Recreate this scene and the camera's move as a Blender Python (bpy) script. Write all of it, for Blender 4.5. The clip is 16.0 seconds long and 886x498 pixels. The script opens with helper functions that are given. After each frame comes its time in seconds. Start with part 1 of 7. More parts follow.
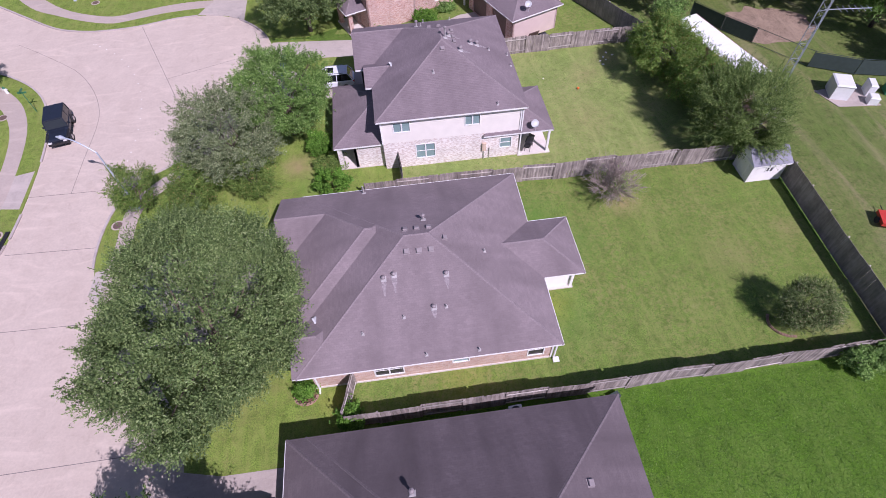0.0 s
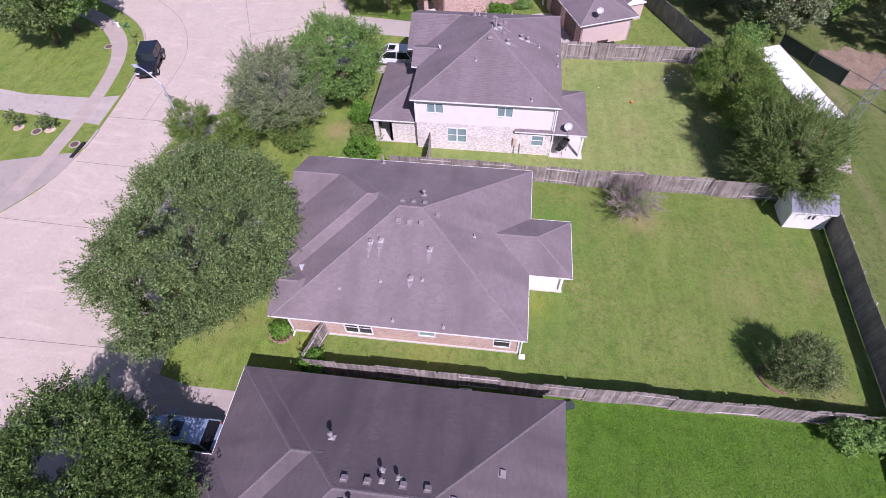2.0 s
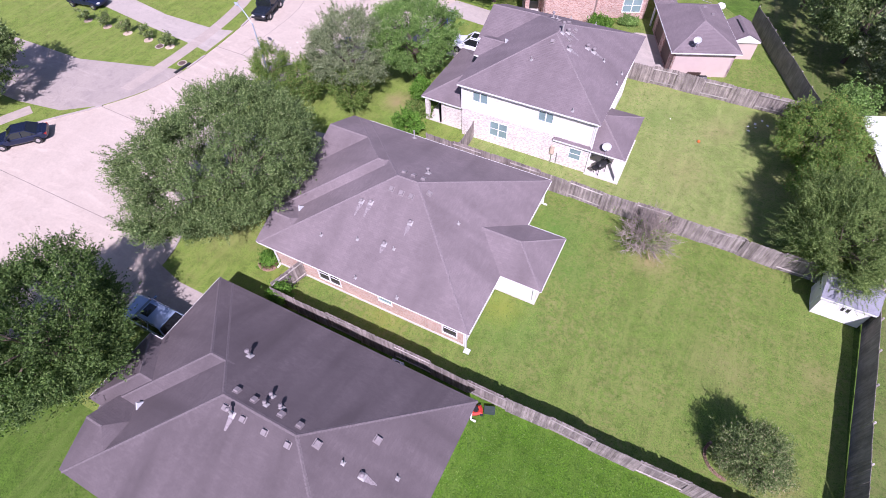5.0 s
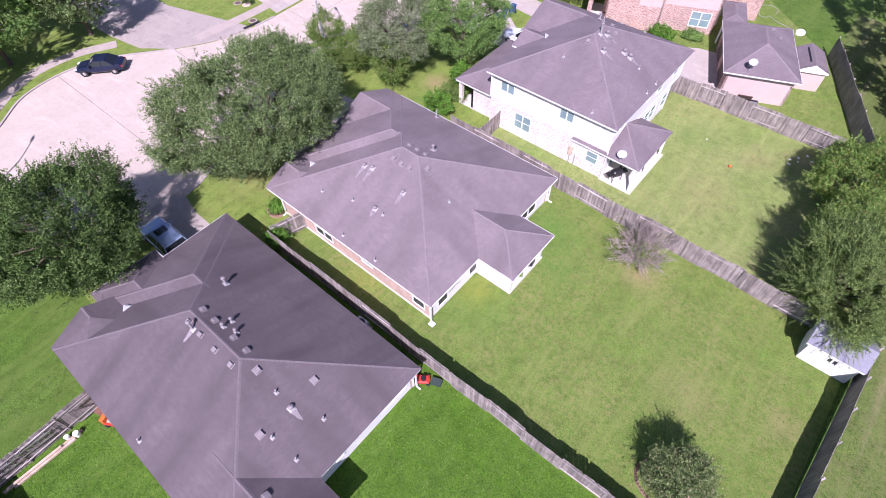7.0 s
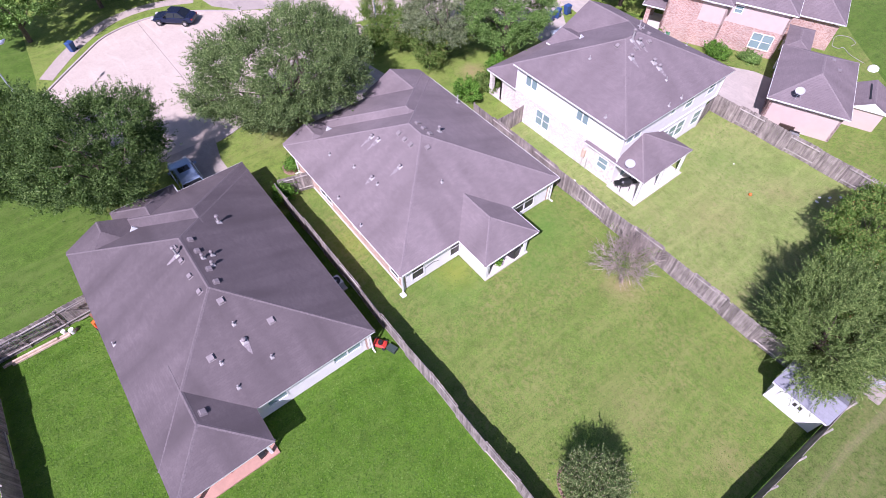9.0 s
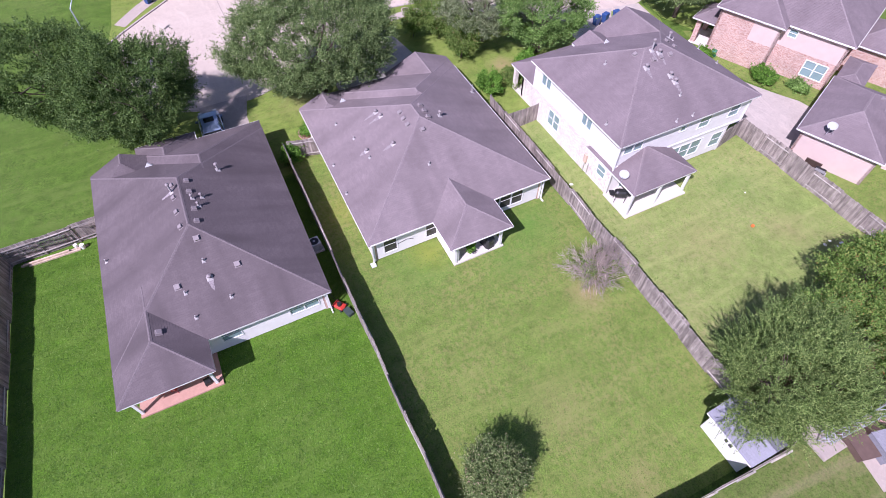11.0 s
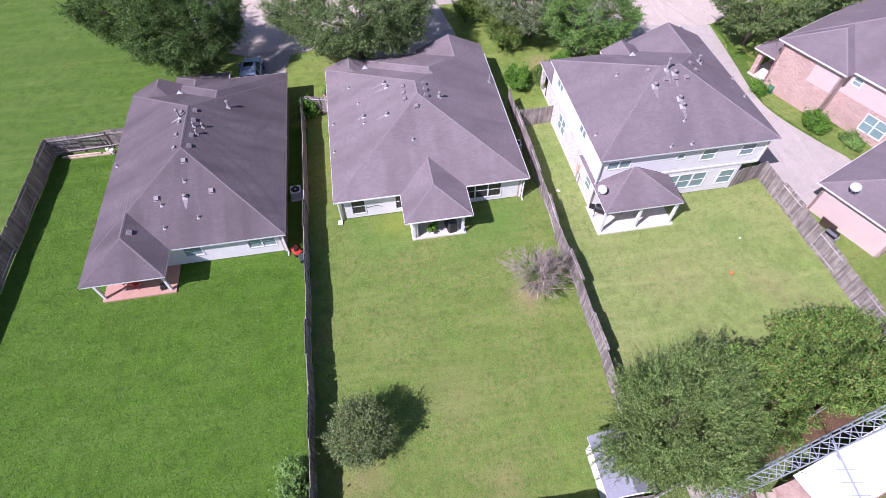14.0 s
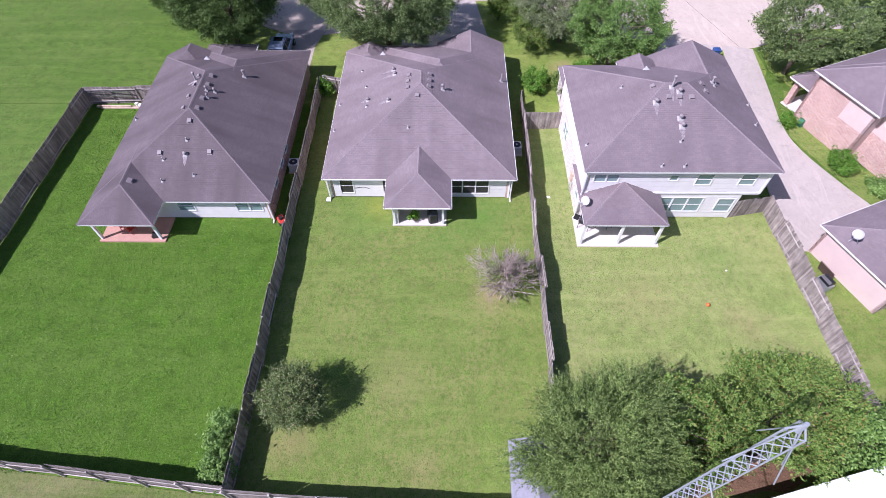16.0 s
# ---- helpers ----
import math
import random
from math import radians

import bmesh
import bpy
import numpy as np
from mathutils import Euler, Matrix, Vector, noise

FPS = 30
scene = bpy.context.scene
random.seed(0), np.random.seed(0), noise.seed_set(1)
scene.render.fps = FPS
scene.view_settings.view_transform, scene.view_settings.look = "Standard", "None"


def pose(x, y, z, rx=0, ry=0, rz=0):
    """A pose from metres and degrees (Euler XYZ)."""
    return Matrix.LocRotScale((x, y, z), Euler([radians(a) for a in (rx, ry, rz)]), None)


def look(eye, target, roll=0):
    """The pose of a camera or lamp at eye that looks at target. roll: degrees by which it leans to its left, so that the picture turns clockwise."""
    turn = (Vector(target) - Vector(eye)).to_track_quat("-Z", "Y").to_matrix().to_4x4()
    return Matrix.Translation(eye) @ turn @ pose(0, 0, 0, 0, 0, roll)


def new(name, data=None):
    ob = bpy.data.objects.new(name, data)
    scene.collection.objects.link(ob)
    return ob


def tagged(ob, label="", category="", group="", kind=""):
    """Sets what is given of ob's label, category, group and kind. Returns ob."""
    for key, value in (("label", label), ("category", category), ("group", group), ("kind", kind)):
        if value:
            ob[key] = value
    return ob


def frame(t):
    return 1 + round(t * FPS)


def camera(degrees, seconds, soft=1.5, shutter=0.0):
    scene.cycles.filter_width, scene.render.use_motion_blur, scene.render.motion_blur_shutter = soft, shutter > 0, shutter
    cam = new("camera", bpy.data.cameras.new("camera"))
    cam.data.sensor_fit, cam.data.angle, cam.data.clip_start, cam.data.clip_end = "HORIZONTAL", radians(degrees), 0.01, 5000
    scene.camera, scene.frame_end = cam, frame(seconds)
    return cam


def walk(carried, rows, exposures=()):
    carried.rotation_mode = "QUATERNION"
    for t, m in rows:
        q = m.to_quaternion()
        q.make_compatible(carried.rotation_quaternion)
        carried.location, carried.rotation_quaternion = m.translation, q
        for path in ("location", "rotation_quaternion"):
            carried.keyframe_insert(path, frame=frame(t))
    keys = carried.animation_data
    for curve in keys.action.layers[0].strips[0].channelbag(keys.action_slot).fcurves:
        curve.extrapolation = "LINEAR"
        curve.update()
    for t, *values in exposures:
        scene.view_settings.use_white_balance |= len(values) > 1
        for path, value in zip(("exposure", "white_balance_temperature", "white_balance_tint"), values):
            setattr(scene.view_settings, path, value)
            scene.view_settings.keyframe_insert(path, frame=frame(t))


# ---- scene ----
cam = camera(80.84, 16.0, soft=0.65)
PATH = [
    (0, (5.721, 3.011, 30.971), (7.459, 20.818, 6.891), -2.45),
    (0.5, (7.101, 2.397, 30.879), (7.646, 20.352, 6.851), -2.35),
    (1, (8.528, 1.887, 30.784), (7.933, 19.891, 6.794), -2.27),
    (1.5, (9.974, 1.502, 30.686), (8.288, 19.476, 6.726), -2.21),
    (2, (11.403, 1.280, 30.590), (8.651, 19.172, 6.667), -2.15),
    (2.5, (12.809, 1.232, 30.497), (9.003, 18.996, 6.623), -2.07),
    (3, (14.189, 1.324, 30.400), (9.337, 18.902, 6.578), -2.00),
    (3.5, (15.569, 1.510, 30.300), (9.688, 18.832, 6.523), -1.94),
    (4, (16.979, 1.754, 30.214), (10.099, 18.744, 6.464), -1.89),
    (4.5, (18.428, 2.038, 30.151), (10.586, 18.617, 6.410), -1.82),
    (5, (19.900, 2.350, 30.110), (11.139, 18.452, 6.362), -1.71),
    (5.5, (21.367, 2.688, 30.084), (11.734, 18.259, 6.320), -1.58),
    (6, (22.800, 3.060, 30.063), (12.346, 18.061, 6.280), -1.42),
    (6.5, (24.182, 3.477, 30.038), (12.955, 17.885, 6.240), -1.24),
    (7, (25.514, 3.959, 30.006), (13.565, 17.758, 6.198), -1.07),
    (7.5, (26.831, 4.528, 29.974), (14.212, 17.705, 6.159), -0.92),
    (8, (28.121, 5.189, 29.951), (14.869, 17.716, 6.130), -0.79),
    (8.5, (29.360, 5.934, 29.941), (15.500, 17.763, 6.109), -0.68),
    (9, (30.561, 6.781, 29.948), (16.122, 17.853, 6.096), -0.60),
    (9.5, (31.754, 7.767, 29.985), (16.782, 18.040, 6.104), -0.57),
    (10, (32.938, 8.894, 30.053), (17.487, 18.335, 6.134), -0.59),
    (10.5, (34.091, 10.136, 30.142), (18.220, 18.727, 6.177), -0.65),
    (11, (35.180, 11.456, 30.236), (18.947, 19.186, 6.221), -0.71),
    (11.5, (36.174, 12.813, 30.318), (19.633, 19.686, 6.252), -0.76),
    (12, (37.051, 14.183, 30.375), (20.252, 20.208, 6.260), -0.78),
    (12.5, (37.813, 15.564, 30.403), (20.801, 20.763, 6.246), -0.77),
    (13, (38.471, 16.964, 30.410), (21.278, 21.363, 6.221), -0.72),
    (13.5, (39.032, 18.364, 30.410), (21.684, 21.977, 6.203), -0.63),
    (14, (39.513, 19.750, 30.413), (22.036, 22.583, 6.195), -0.52),
    (14.5, (39.916, 21.118, 30.422), (22.343, 23.171, 6.194), -0.40),
    (15, (40.240, 22.478, 30.435), (22.612, 23.757, 6.194), -0.29),
    (15.5, (40.490, 23.857, 30.444), (22.850, 24.378, 6.184), -0.23),
    (16, (40.654, 25.278, 30.462), (23.036, 25.071, 6.181), -0.23),
]
EXPOSURES = [(0, 0.0, 5860, 36), (1.5, 0.06, 5860, 36), (3.5, 0.27, 5860, 36), (5, 0.39, 5820, 36), (7, 0.48, 5800, 36), (9, 0.48, 5770, 36), (12.5, 0.40, 5740, 34), (16, 0.42, 5720, 31)]
walk(cam, [(t, look(eye, target, roll)) for t, eye, target, roll in PATH], EXPOSURES)

# ---- light ----
SUN_AZ, SUN_EL = radians(-60.0), radians(48.0)
world = bpy.data.worlds.new("sky")
scene.world = world
world.use_nodes = True
_wn = world.node_tree
_sky = _wn.nodes.new("ShaderNodeTexSky")
_sky.sky_type, _sky.sun_disc = "NISHITA", False
_sky.sun_elevation, _sky.sun_rotation = SUN_EL, math.pi / 2 - SUN_AZ
_wn.links.new(_sky.outputs[0], _wn.nodes["Background"].inputs[0])
_wn.nodes["Background"].inputs[1].default_value = 0.080
_sl = bpy.data.lights.new("sun", "SUN")
_sl.energy, _sl.angle, _sl.color = 5.0, radians(0.5), (1.0, 0.96, 0.92)
sun = new("sun", _sl)
_sd = Vector((math.cos(SUN_EL) * math.cos(SUN_AZ), math.cos(SUN_EL) * math.sin(SUN_AZ), math.sin(SUN_EL)))
sun.matrix_world = look(_sd * 100, (0, 0, 0))


# ---- materials ----
class Mat:
    """A small node-graph writer for one Principled material."""

    def __init__(self, name, rough=0.8, metal=0.0, spec=0.5):
        self.m = bpy.data.materials.new(name)
        self.m.use_nodes = True
        self.t = self.m.node_tree
        self.b = self.t.nodes["Principled BSDF"]
        self.b.inputs["Roughness"].default_value = rough
        self.b.inputs["Metallic"].default_value = metal
        self.b.inputs["Specular IOR Level"].default_value = spec

    def node(self, kind, **values):
        n = self.t.nodes.new(kind)
        for k, v in values.items():
            n.inputs[k].default_value = v
        return n

    def link(self, a, b):
        self.t.links.new(a, b)

    def coords(self, out="Object", scale=(1, 1, 1)):
        c = self.t.nodes.new("ShaderNodeTexCoord")
        mp = self.node("ShaderNodeMapping", Scale=scale)
        self.link(c.outputs[out], mp.inputs["Vector"])
        return mp.outputs[0]

    def world_pos(self, scale=(1, 1, 1)):
        g = self.t.nodes.new("ShaderNodeNewGeometry")
        mp = self.node("ShaderNodeMapping", Scale=scale)
        self.link(g.outputs["Position"], mp.inputs["Vector"])
        return mp.outputs[0]

    def noise(self, vec, scale, detail=4.0, rough=0.55, dist=0.0):
        n = self.node("ShaderNodeTexNoise", Scale=scale, Detail=detail, Roughness=rough, Distortion=dist)
        self.link(vec, n.inputs["Vector"])
        return n.outputs["Fac"]

    def ramp(self, fac, stops):
        r = self.t.nodes.new("ShaderNodeValToRGB")
        e = r.color_ramp.elements
        while len(e) < len(stops):
            e.new(0.5)
        for el, (p, c) in zip(e, stops):
            el.position = p
            el.color = (*c, 1) if len(c) == 3 else c
        self.link(fac, r.inputs[0])
        return r.outputs[0]

    def mix(self, fac, a, b, mode="MIX"):
        n = self.t.nodes.new("ShaderNodeMix")
        n.data_type, n.blend_type = "RGBA", mode
        for k, v in ((0, fac), (6, a), (7, b)):
            if isinstance(v, (int, float)):
                n.inputs[k].default_value = v
            elif isinstance(v, tuple):
                n.inputs[k].default_value = (*v, 1)
            else:
                self.link(v, n.inputs[k])
        return n.outputs[2]

    def color(self, c):
        if isinstance(c, tuple):
            self.b.inputs["Base Color"].default_value = (*c, 1)
        else:
            self.link(c, self.b.inputs["Base Color"])
        return self

    def bump(self, height, dist=0.02, strength=0.6):
        n = self.node("ShaderNodeBump", Distance=dist, Strength=strength)
        self.link(height, n.inputs["Height"])
        self.link(n.outputs[0], self.b.inputs["Normal"])
        return self


def plain(name, c, rough=0.6, metal=0.0, vary=0.12, scale=3.0, spec=0.5):
    m = Mat(name, rough, metal, spec)
    v = m.noise(m.world_pos(), scale, 5)
    d = tuple(x * (1 - vary) for x in c)
    u = tuple(min(1.0, x * (1 + vary)) for x in c)
    m.color(m.ramp(v, [(0.3, d), (0.7, u)]))
    return m.m


def lawn_mat(name, dark, light, dry, dryness, big=0.16, spots=(), worn=0.0, lines=0.25, turn=35.0):
    """Grass with blades, tufts, weedy streaks, mowing lines and dry patches; worn: share of bare wheel tracks."""
    m = Mat(name, 0.85, spec=0.2)
    p = m.world_pos()
    fine = m.ramp(m.noise(p, 11.0, 8, 0.9), [(0.40, tuple(v * 0.6 for v in dark)), (0.5, tuple(v * 0.92 for v in light)), (0.60, tuple(v * 1.4 for v in light))])
    mid = m.ramp(m.noise(p, 1.1, 8, 0.75, 0.4), [(0.38, (0.72,) * 3), (0.5, (0.96,) * 3), (0.64, (1.18,) * 3)])
    c = m.mix(1.0, fine, mid, "MULTIPLY")
    patch = m.ramp(m.noise(p, big, 6, 0.65, 0.8), [(0.5 - dryness * 0.3, (0, 0, 0)), (0.78 - dryness * 0.2, (1, 1, 1))])
    tuft = m.ramp(m.noise(p, 3.2, 5, 0.75), [(0.42, (0.1,) * 3), (0.60, (1,) * 3)])
    c = m.mix(m.mix(dryness, (0, 0, 0), m.mix(1.0, patch, tuft, "MULTIPLY")), c, dry)
    g = m.t.nodes.new("ShaderNodeNewGeometry")
    rot = m.node("ShaderNodeMapping", Rotation=(0, 0, radians(turn)), Scale=(0.95, 0.16, 1))
    m.link(g.outputs["Position"], rot.inputs["Vector"])
    weed = m.ramp(m.noise(rot.outputs[0], 1.0, 7, 0.75, 0.7), [(0.5, (0, 0, 0)), (0.64, (0.6,) * 3)])
    c = m.mix(weed, c, tuple(0.6 * v + 0.5 * w for v, w in zip(light, dry)))
    stripe = m.noise(m.world_pos((0.9, 0.06, 1)), 1.0, 3)
    c = m.mix(m.ramp(stripe, [(0.4, (0, 0, 0)), (0.62, (lines,) * 3)]), c, tuple(v * 0.72 for v in light))
    if worn:
        tr = m.ramp(m.noise(m.world_pos((0.5, 0.05, 1)), 1.0, 5, 0.6, 0.8), [(0.5, (0, 0, 0)), (0.66, (worn,) * 3)])
        c = m.mix(tr, c, (0.34, 0.27, 0.17))
    for sx, sy, sr, amount, col in spots:
        d = m.t.nodes.new("ShaderNodeVectorMath")
        d.operation = "DISTANCE"
        m.link(p, d.inputs[0])
        d.inputs[1].default_value = (sx, sy, 0)
        w = m.node("ShaderNodeMath")
        w.operation = "MULTIPLY_ADD"
        m.link(m.noise(p, 1.4, 5, 0.7), w.inputs[0])
        w.inputs[1].default_value = sr * 1.6
        m.link(d.outputs["Value"], w.inputs[2])
        k = m.node("ShaderNodeMapRange")
        m.link(w.outputs[0], k.inputs["Value"])
        for key, v in (("From Min", sr * 2.0), ("From Max", sr * 0.8), ("To Min", 0.0), ("To Max", amount)):
            k.inputs[key].default_value = v
        c = m.mix(k.outputs[0], c, col)
    m.color(c)
    m.bump(m.noise(p, 9.0, 6, 0.75), 0.06, 0.6)
    return m.m


def concrete_mat(name, base, dark, pits=0.35):
    m = Mat(name, 0.85, spec=0.3)
    p = m.world_pos()
    a = m.ramp(m.noise(p, 0.35, 6, 0.6, 0.4), [(0.32, tuple(v * 0.86 for v in base)), (0.68, base)])
    b = m.ramp(m.noise(p, 6.0, 6, 0.7), [(0.3, tuple(v * 0.88 for v in base)), (0.7, tuple(min(1, v * 1.05) for v in base))])
    c = m.mix(0.5, a, b)
    st = m.ramp(m.noise(p, 0.9, 6, 0.7, 1.0), [(0.5, (0, 0, 0)), (0.78, (pits,) * 3)])
    c = m.mix(st, c, dark)
    track = m.ramp(m.noise(m.world_pos((0.55, 0.07, 1)), 1.0, 5, 0.6, 0.6), [(0.45, (0, 0, 0)), (0.75, (0.4,) * 3)])
    c = m.mix(track, c, tuple(0.5 * (x + y) for x, y in zip(base, dark)))
    scuff = m.ramp(m.noise(m.world_pos((0.16, 0.5, 1)), 1.0, 5, 0.6, 2.2), [(0.52, (0, 0, 0)), (0.68, (0.55,) * 3)])
    c = m.mix(scuff, c, tuple(min(1.0, v * 1.14) for v in base))
    speck = m.ramp(m.noise(p, 3.0, 8, 0.85), [(0.34, (0.95,) * 3), (0.62, (1.03,) * 3)])
    m.color(m.mix(1.0, c, speck, "MULTIPLY"))
    m.bump(m.noise(p, 30, 4), 0.004, 0.5)
    return m.m


def shingle_mat(name, base, stain=0.5):
    m = Mat(name, 0.88, spec=0.25)
    uv = m.coords("UV")
    bt = m.t.nodes.new("ShaderNodeTexBrick")
    bt.offset, bt.squash = 0.5, 1.0
    for k, v in (("Scale", 1.0), ("Brick Width", 0.30), ("Row Height", 0.143), ("Mortar Size", 0.006), ("Mortar Smooth", 0.3), ("Bias", 0.0)):
        bt.inputs[k].default_value = v
    bt.inputs["Color1"].default_value = (*[v * 0.93 for v in base], 1)
    bt.inputs["Color2"].default_value = (*[v * 1.06 for v in base], 1)
    bt.inputs["Mortar"].default_value = (*[v * 0.80 for v in base], 1)
    m.link(uv, bt.inputs["Vector"])
    p = m.world_pos()
    streak = m.ramp(m.noise(m.coords("UV", (0.55, 0.09, 1)), 1.0, 4, 0.5, 0.3), [(0.42, (0, 0, 0)), (0.66, (stain,) * 3)])
    c = m.mix(streak, bt.outputs["Color"], tuple(v * 0.72 for v in base))
    blot = m.ramp(m.noise(p, 0.4, 5, 0.6), [(0.35, (0.9,) * 3), (0.7, (1.08,) * 3)])
    c = m.mix(1.0, c, blot, "MULTIPLY")
    grit = m.ramp(m.noise(p, 24, 4, 0.8), [(0.36, (0.88,) * 3), (0.64, (1.11,) * 3)])
    m.color(m.mix(1.0, c, grit, "MULTIPLY"))
    m.bump(m.noise(p, 40, 3), 0.004, 0.4)
    return m.m


def brick_mat(name, c1, c2, mortar, pale=None):
    m = Mat(name, 0.85, spec=0.3)
    uv = m.coords("UV")
    bt = m.t.nodes.new("ShaderNodeTexBrick")
    for k, v in (("Scale", 1.0), ("Brick Width", 0.235), ("Row Height", 0.077), ("Mortar Size", 0.008), ("Mortar Smooth", 0.2), ("Bias", 0.0)):
        bt.inputs[k].default_value = v
    bt.inputs["Color1"].default_value = (*c1, 1)
    bt.inputs["Color2"].default_value = (*c2, 1)
    bt.inputs["Mortar"].default_value = (*mortar, 1)
    m.link(uv, bt.inputs["Vector"])
    c = bt.outputs["Color"]
    if pale:
        c = m.mix(m.ramp(m.noise(m.coords("UV", (1, 3.1, 1)), 3.8, 2, 0.5), [(0.5, (0, 0, 0)), (0.56, (0.8,) * 3)]), c, pale)
    blot = m.ramp(m.noise(m.world_pos(), 0.9, 5), [(0.3, (0.85,) * 3), (0.7, (1.1,) * 3)])
    m.color(m.mix(1.0, c, blot, "MULTIPLY"))
    m.bump(bt.outputs["Fac"], 0.008, -0.7)
    return m.m


def wood_mat(name, dark, light, spread=0.3):
    m = Mat(name, 0.9, spec=0.2)
    p = m.world_pos((1, 1, 0.12))
    c = m.ramp(m.noise(p, 9, 6, 0.7, 0.6), [(0.3, dark), (0.72, light)])
    g = m.t.nodes.new("ShaderNodeObjectInfo")
    c = m.mix(1.0, c, m.ramp(g.outputs["Random"], [(0.0, (1 - spread,) * 3), (1.0, (1 + spread,) * 3)]), "MULTIPLY")
    st = m.ramp(m.noise(m.world_pos(), 1.3, 4), [(0.35, (0.75,) * 3), (0.65, (1.1,) * 3)])
    m.color(m.mix(1.0, c, st, "MULTIPLY"))
    return m.m


def siding_mat(name, c):
    m = Mat(name, 0.6, spec=0.35)
    p = m.world_pos()
    v = m.ramp(m.noise(p, 1.4, 5), [(0.3, tuple(x * 0.92 for x in c)), (0.7, c)])
    m.color(v)
    return m.m


def leaf_mat(name, stops, trans=0.3):
    m = Mat(name, 0.62, spec=0.22)
    g = m.t.nodes.new("ShaderNodeNewGeometry")
    c = m.ramp(g.outputs["Random Per Island"], stops)
    big = m.ramp(m.noise(m.world_pos(), 0.7, 4), [(0.32, (0.72,) * 3), (0.7, (1.2,) * 3)])
    c = m.mix(1.0, c, big, "MULTIPLY")
    m.color(c)
    tr = m.t.nodes.new("ShaderNodeBsdfTranslucent")
    m.link(m.mix(1.0, c, (1.0, 1.1, 0.55), "MULTIPLY"), tr.inputs[0])
    mx = m.t.nodes.new("ShaderNodeMixShader")
    mx.inputs[0].default_value = trans
    out = m.t.nodes["Material Output"]
    m.link(m.b.outputs[0], mx.inputs[1])
    m.link(tr.outputs[0], mx.inputs[2])
    m.link(mx.outputs[0], out.inputs[0])
    return m.m


def glass_mat(name, tint, rough=0.06):
    m = Mat(name, rough, spec=0.8)
    m.color(m.ramp(m.noise(m.world_pos(), 0.8, 2), [(0.3, tuple(v * 0.8 for v in tint)), (0.7, tint)]))
    return m.m


BROWN, YELLOW, GREEN = (0.36, 0.27, 0.14), (0.30, 0.29, 0.05), (0.10, 0.23, 0.035)
SPOTS_B = ((22.4, 28.3, 1.5, 0.65, BROWN), (14.7, 20.0, 1.5, 0.6, YELLOW), (32.2, 16.5, 1.6, 0.45, BROWN), (33.6, 24.0, 1.2, 0.35, BROWN), (15.5, 19.0, 2.6, 0.35, GREEN), (15.5, 28.0, 2.4, 0.55, GREEN), (8.0, 15.5, 1.8, 0.3, YELLOW), (28.5, 22.0, 2.2, 0.25, BROWN), (17.5, 25.0, 2.2, 0.4, GREEN))
SPOTS_C = ((27.4, 47.2, 1.5, 0.4, BROWN), (22.5, 38.5, 2.6, 0.25, BROWN), (24.5, 45.0, 2.0, 0.25, BROWN), (19.0, 44.5, 2.5, 0.3, GREEN), (9.5, 33.3, 2.0, 0.3, GREEN), (29.0, 39.5, 1.8, 0.35, BROWN))
SPOTS_F = ((-3.0, 36.4, 1.6, 0.7, BROWN), (-6.5, 17.5, 3.0, 0.3, BROWN), (-0.5, 54.8, 1.6, 0.6, BROWN), (-12.0, 30.0, 1.8, 0.35, YELLOW), (0.0, 15.2, 1.2, 0.35, YELLOW), (-1.5, 33.5, 2.0, 0.3, GREEN))
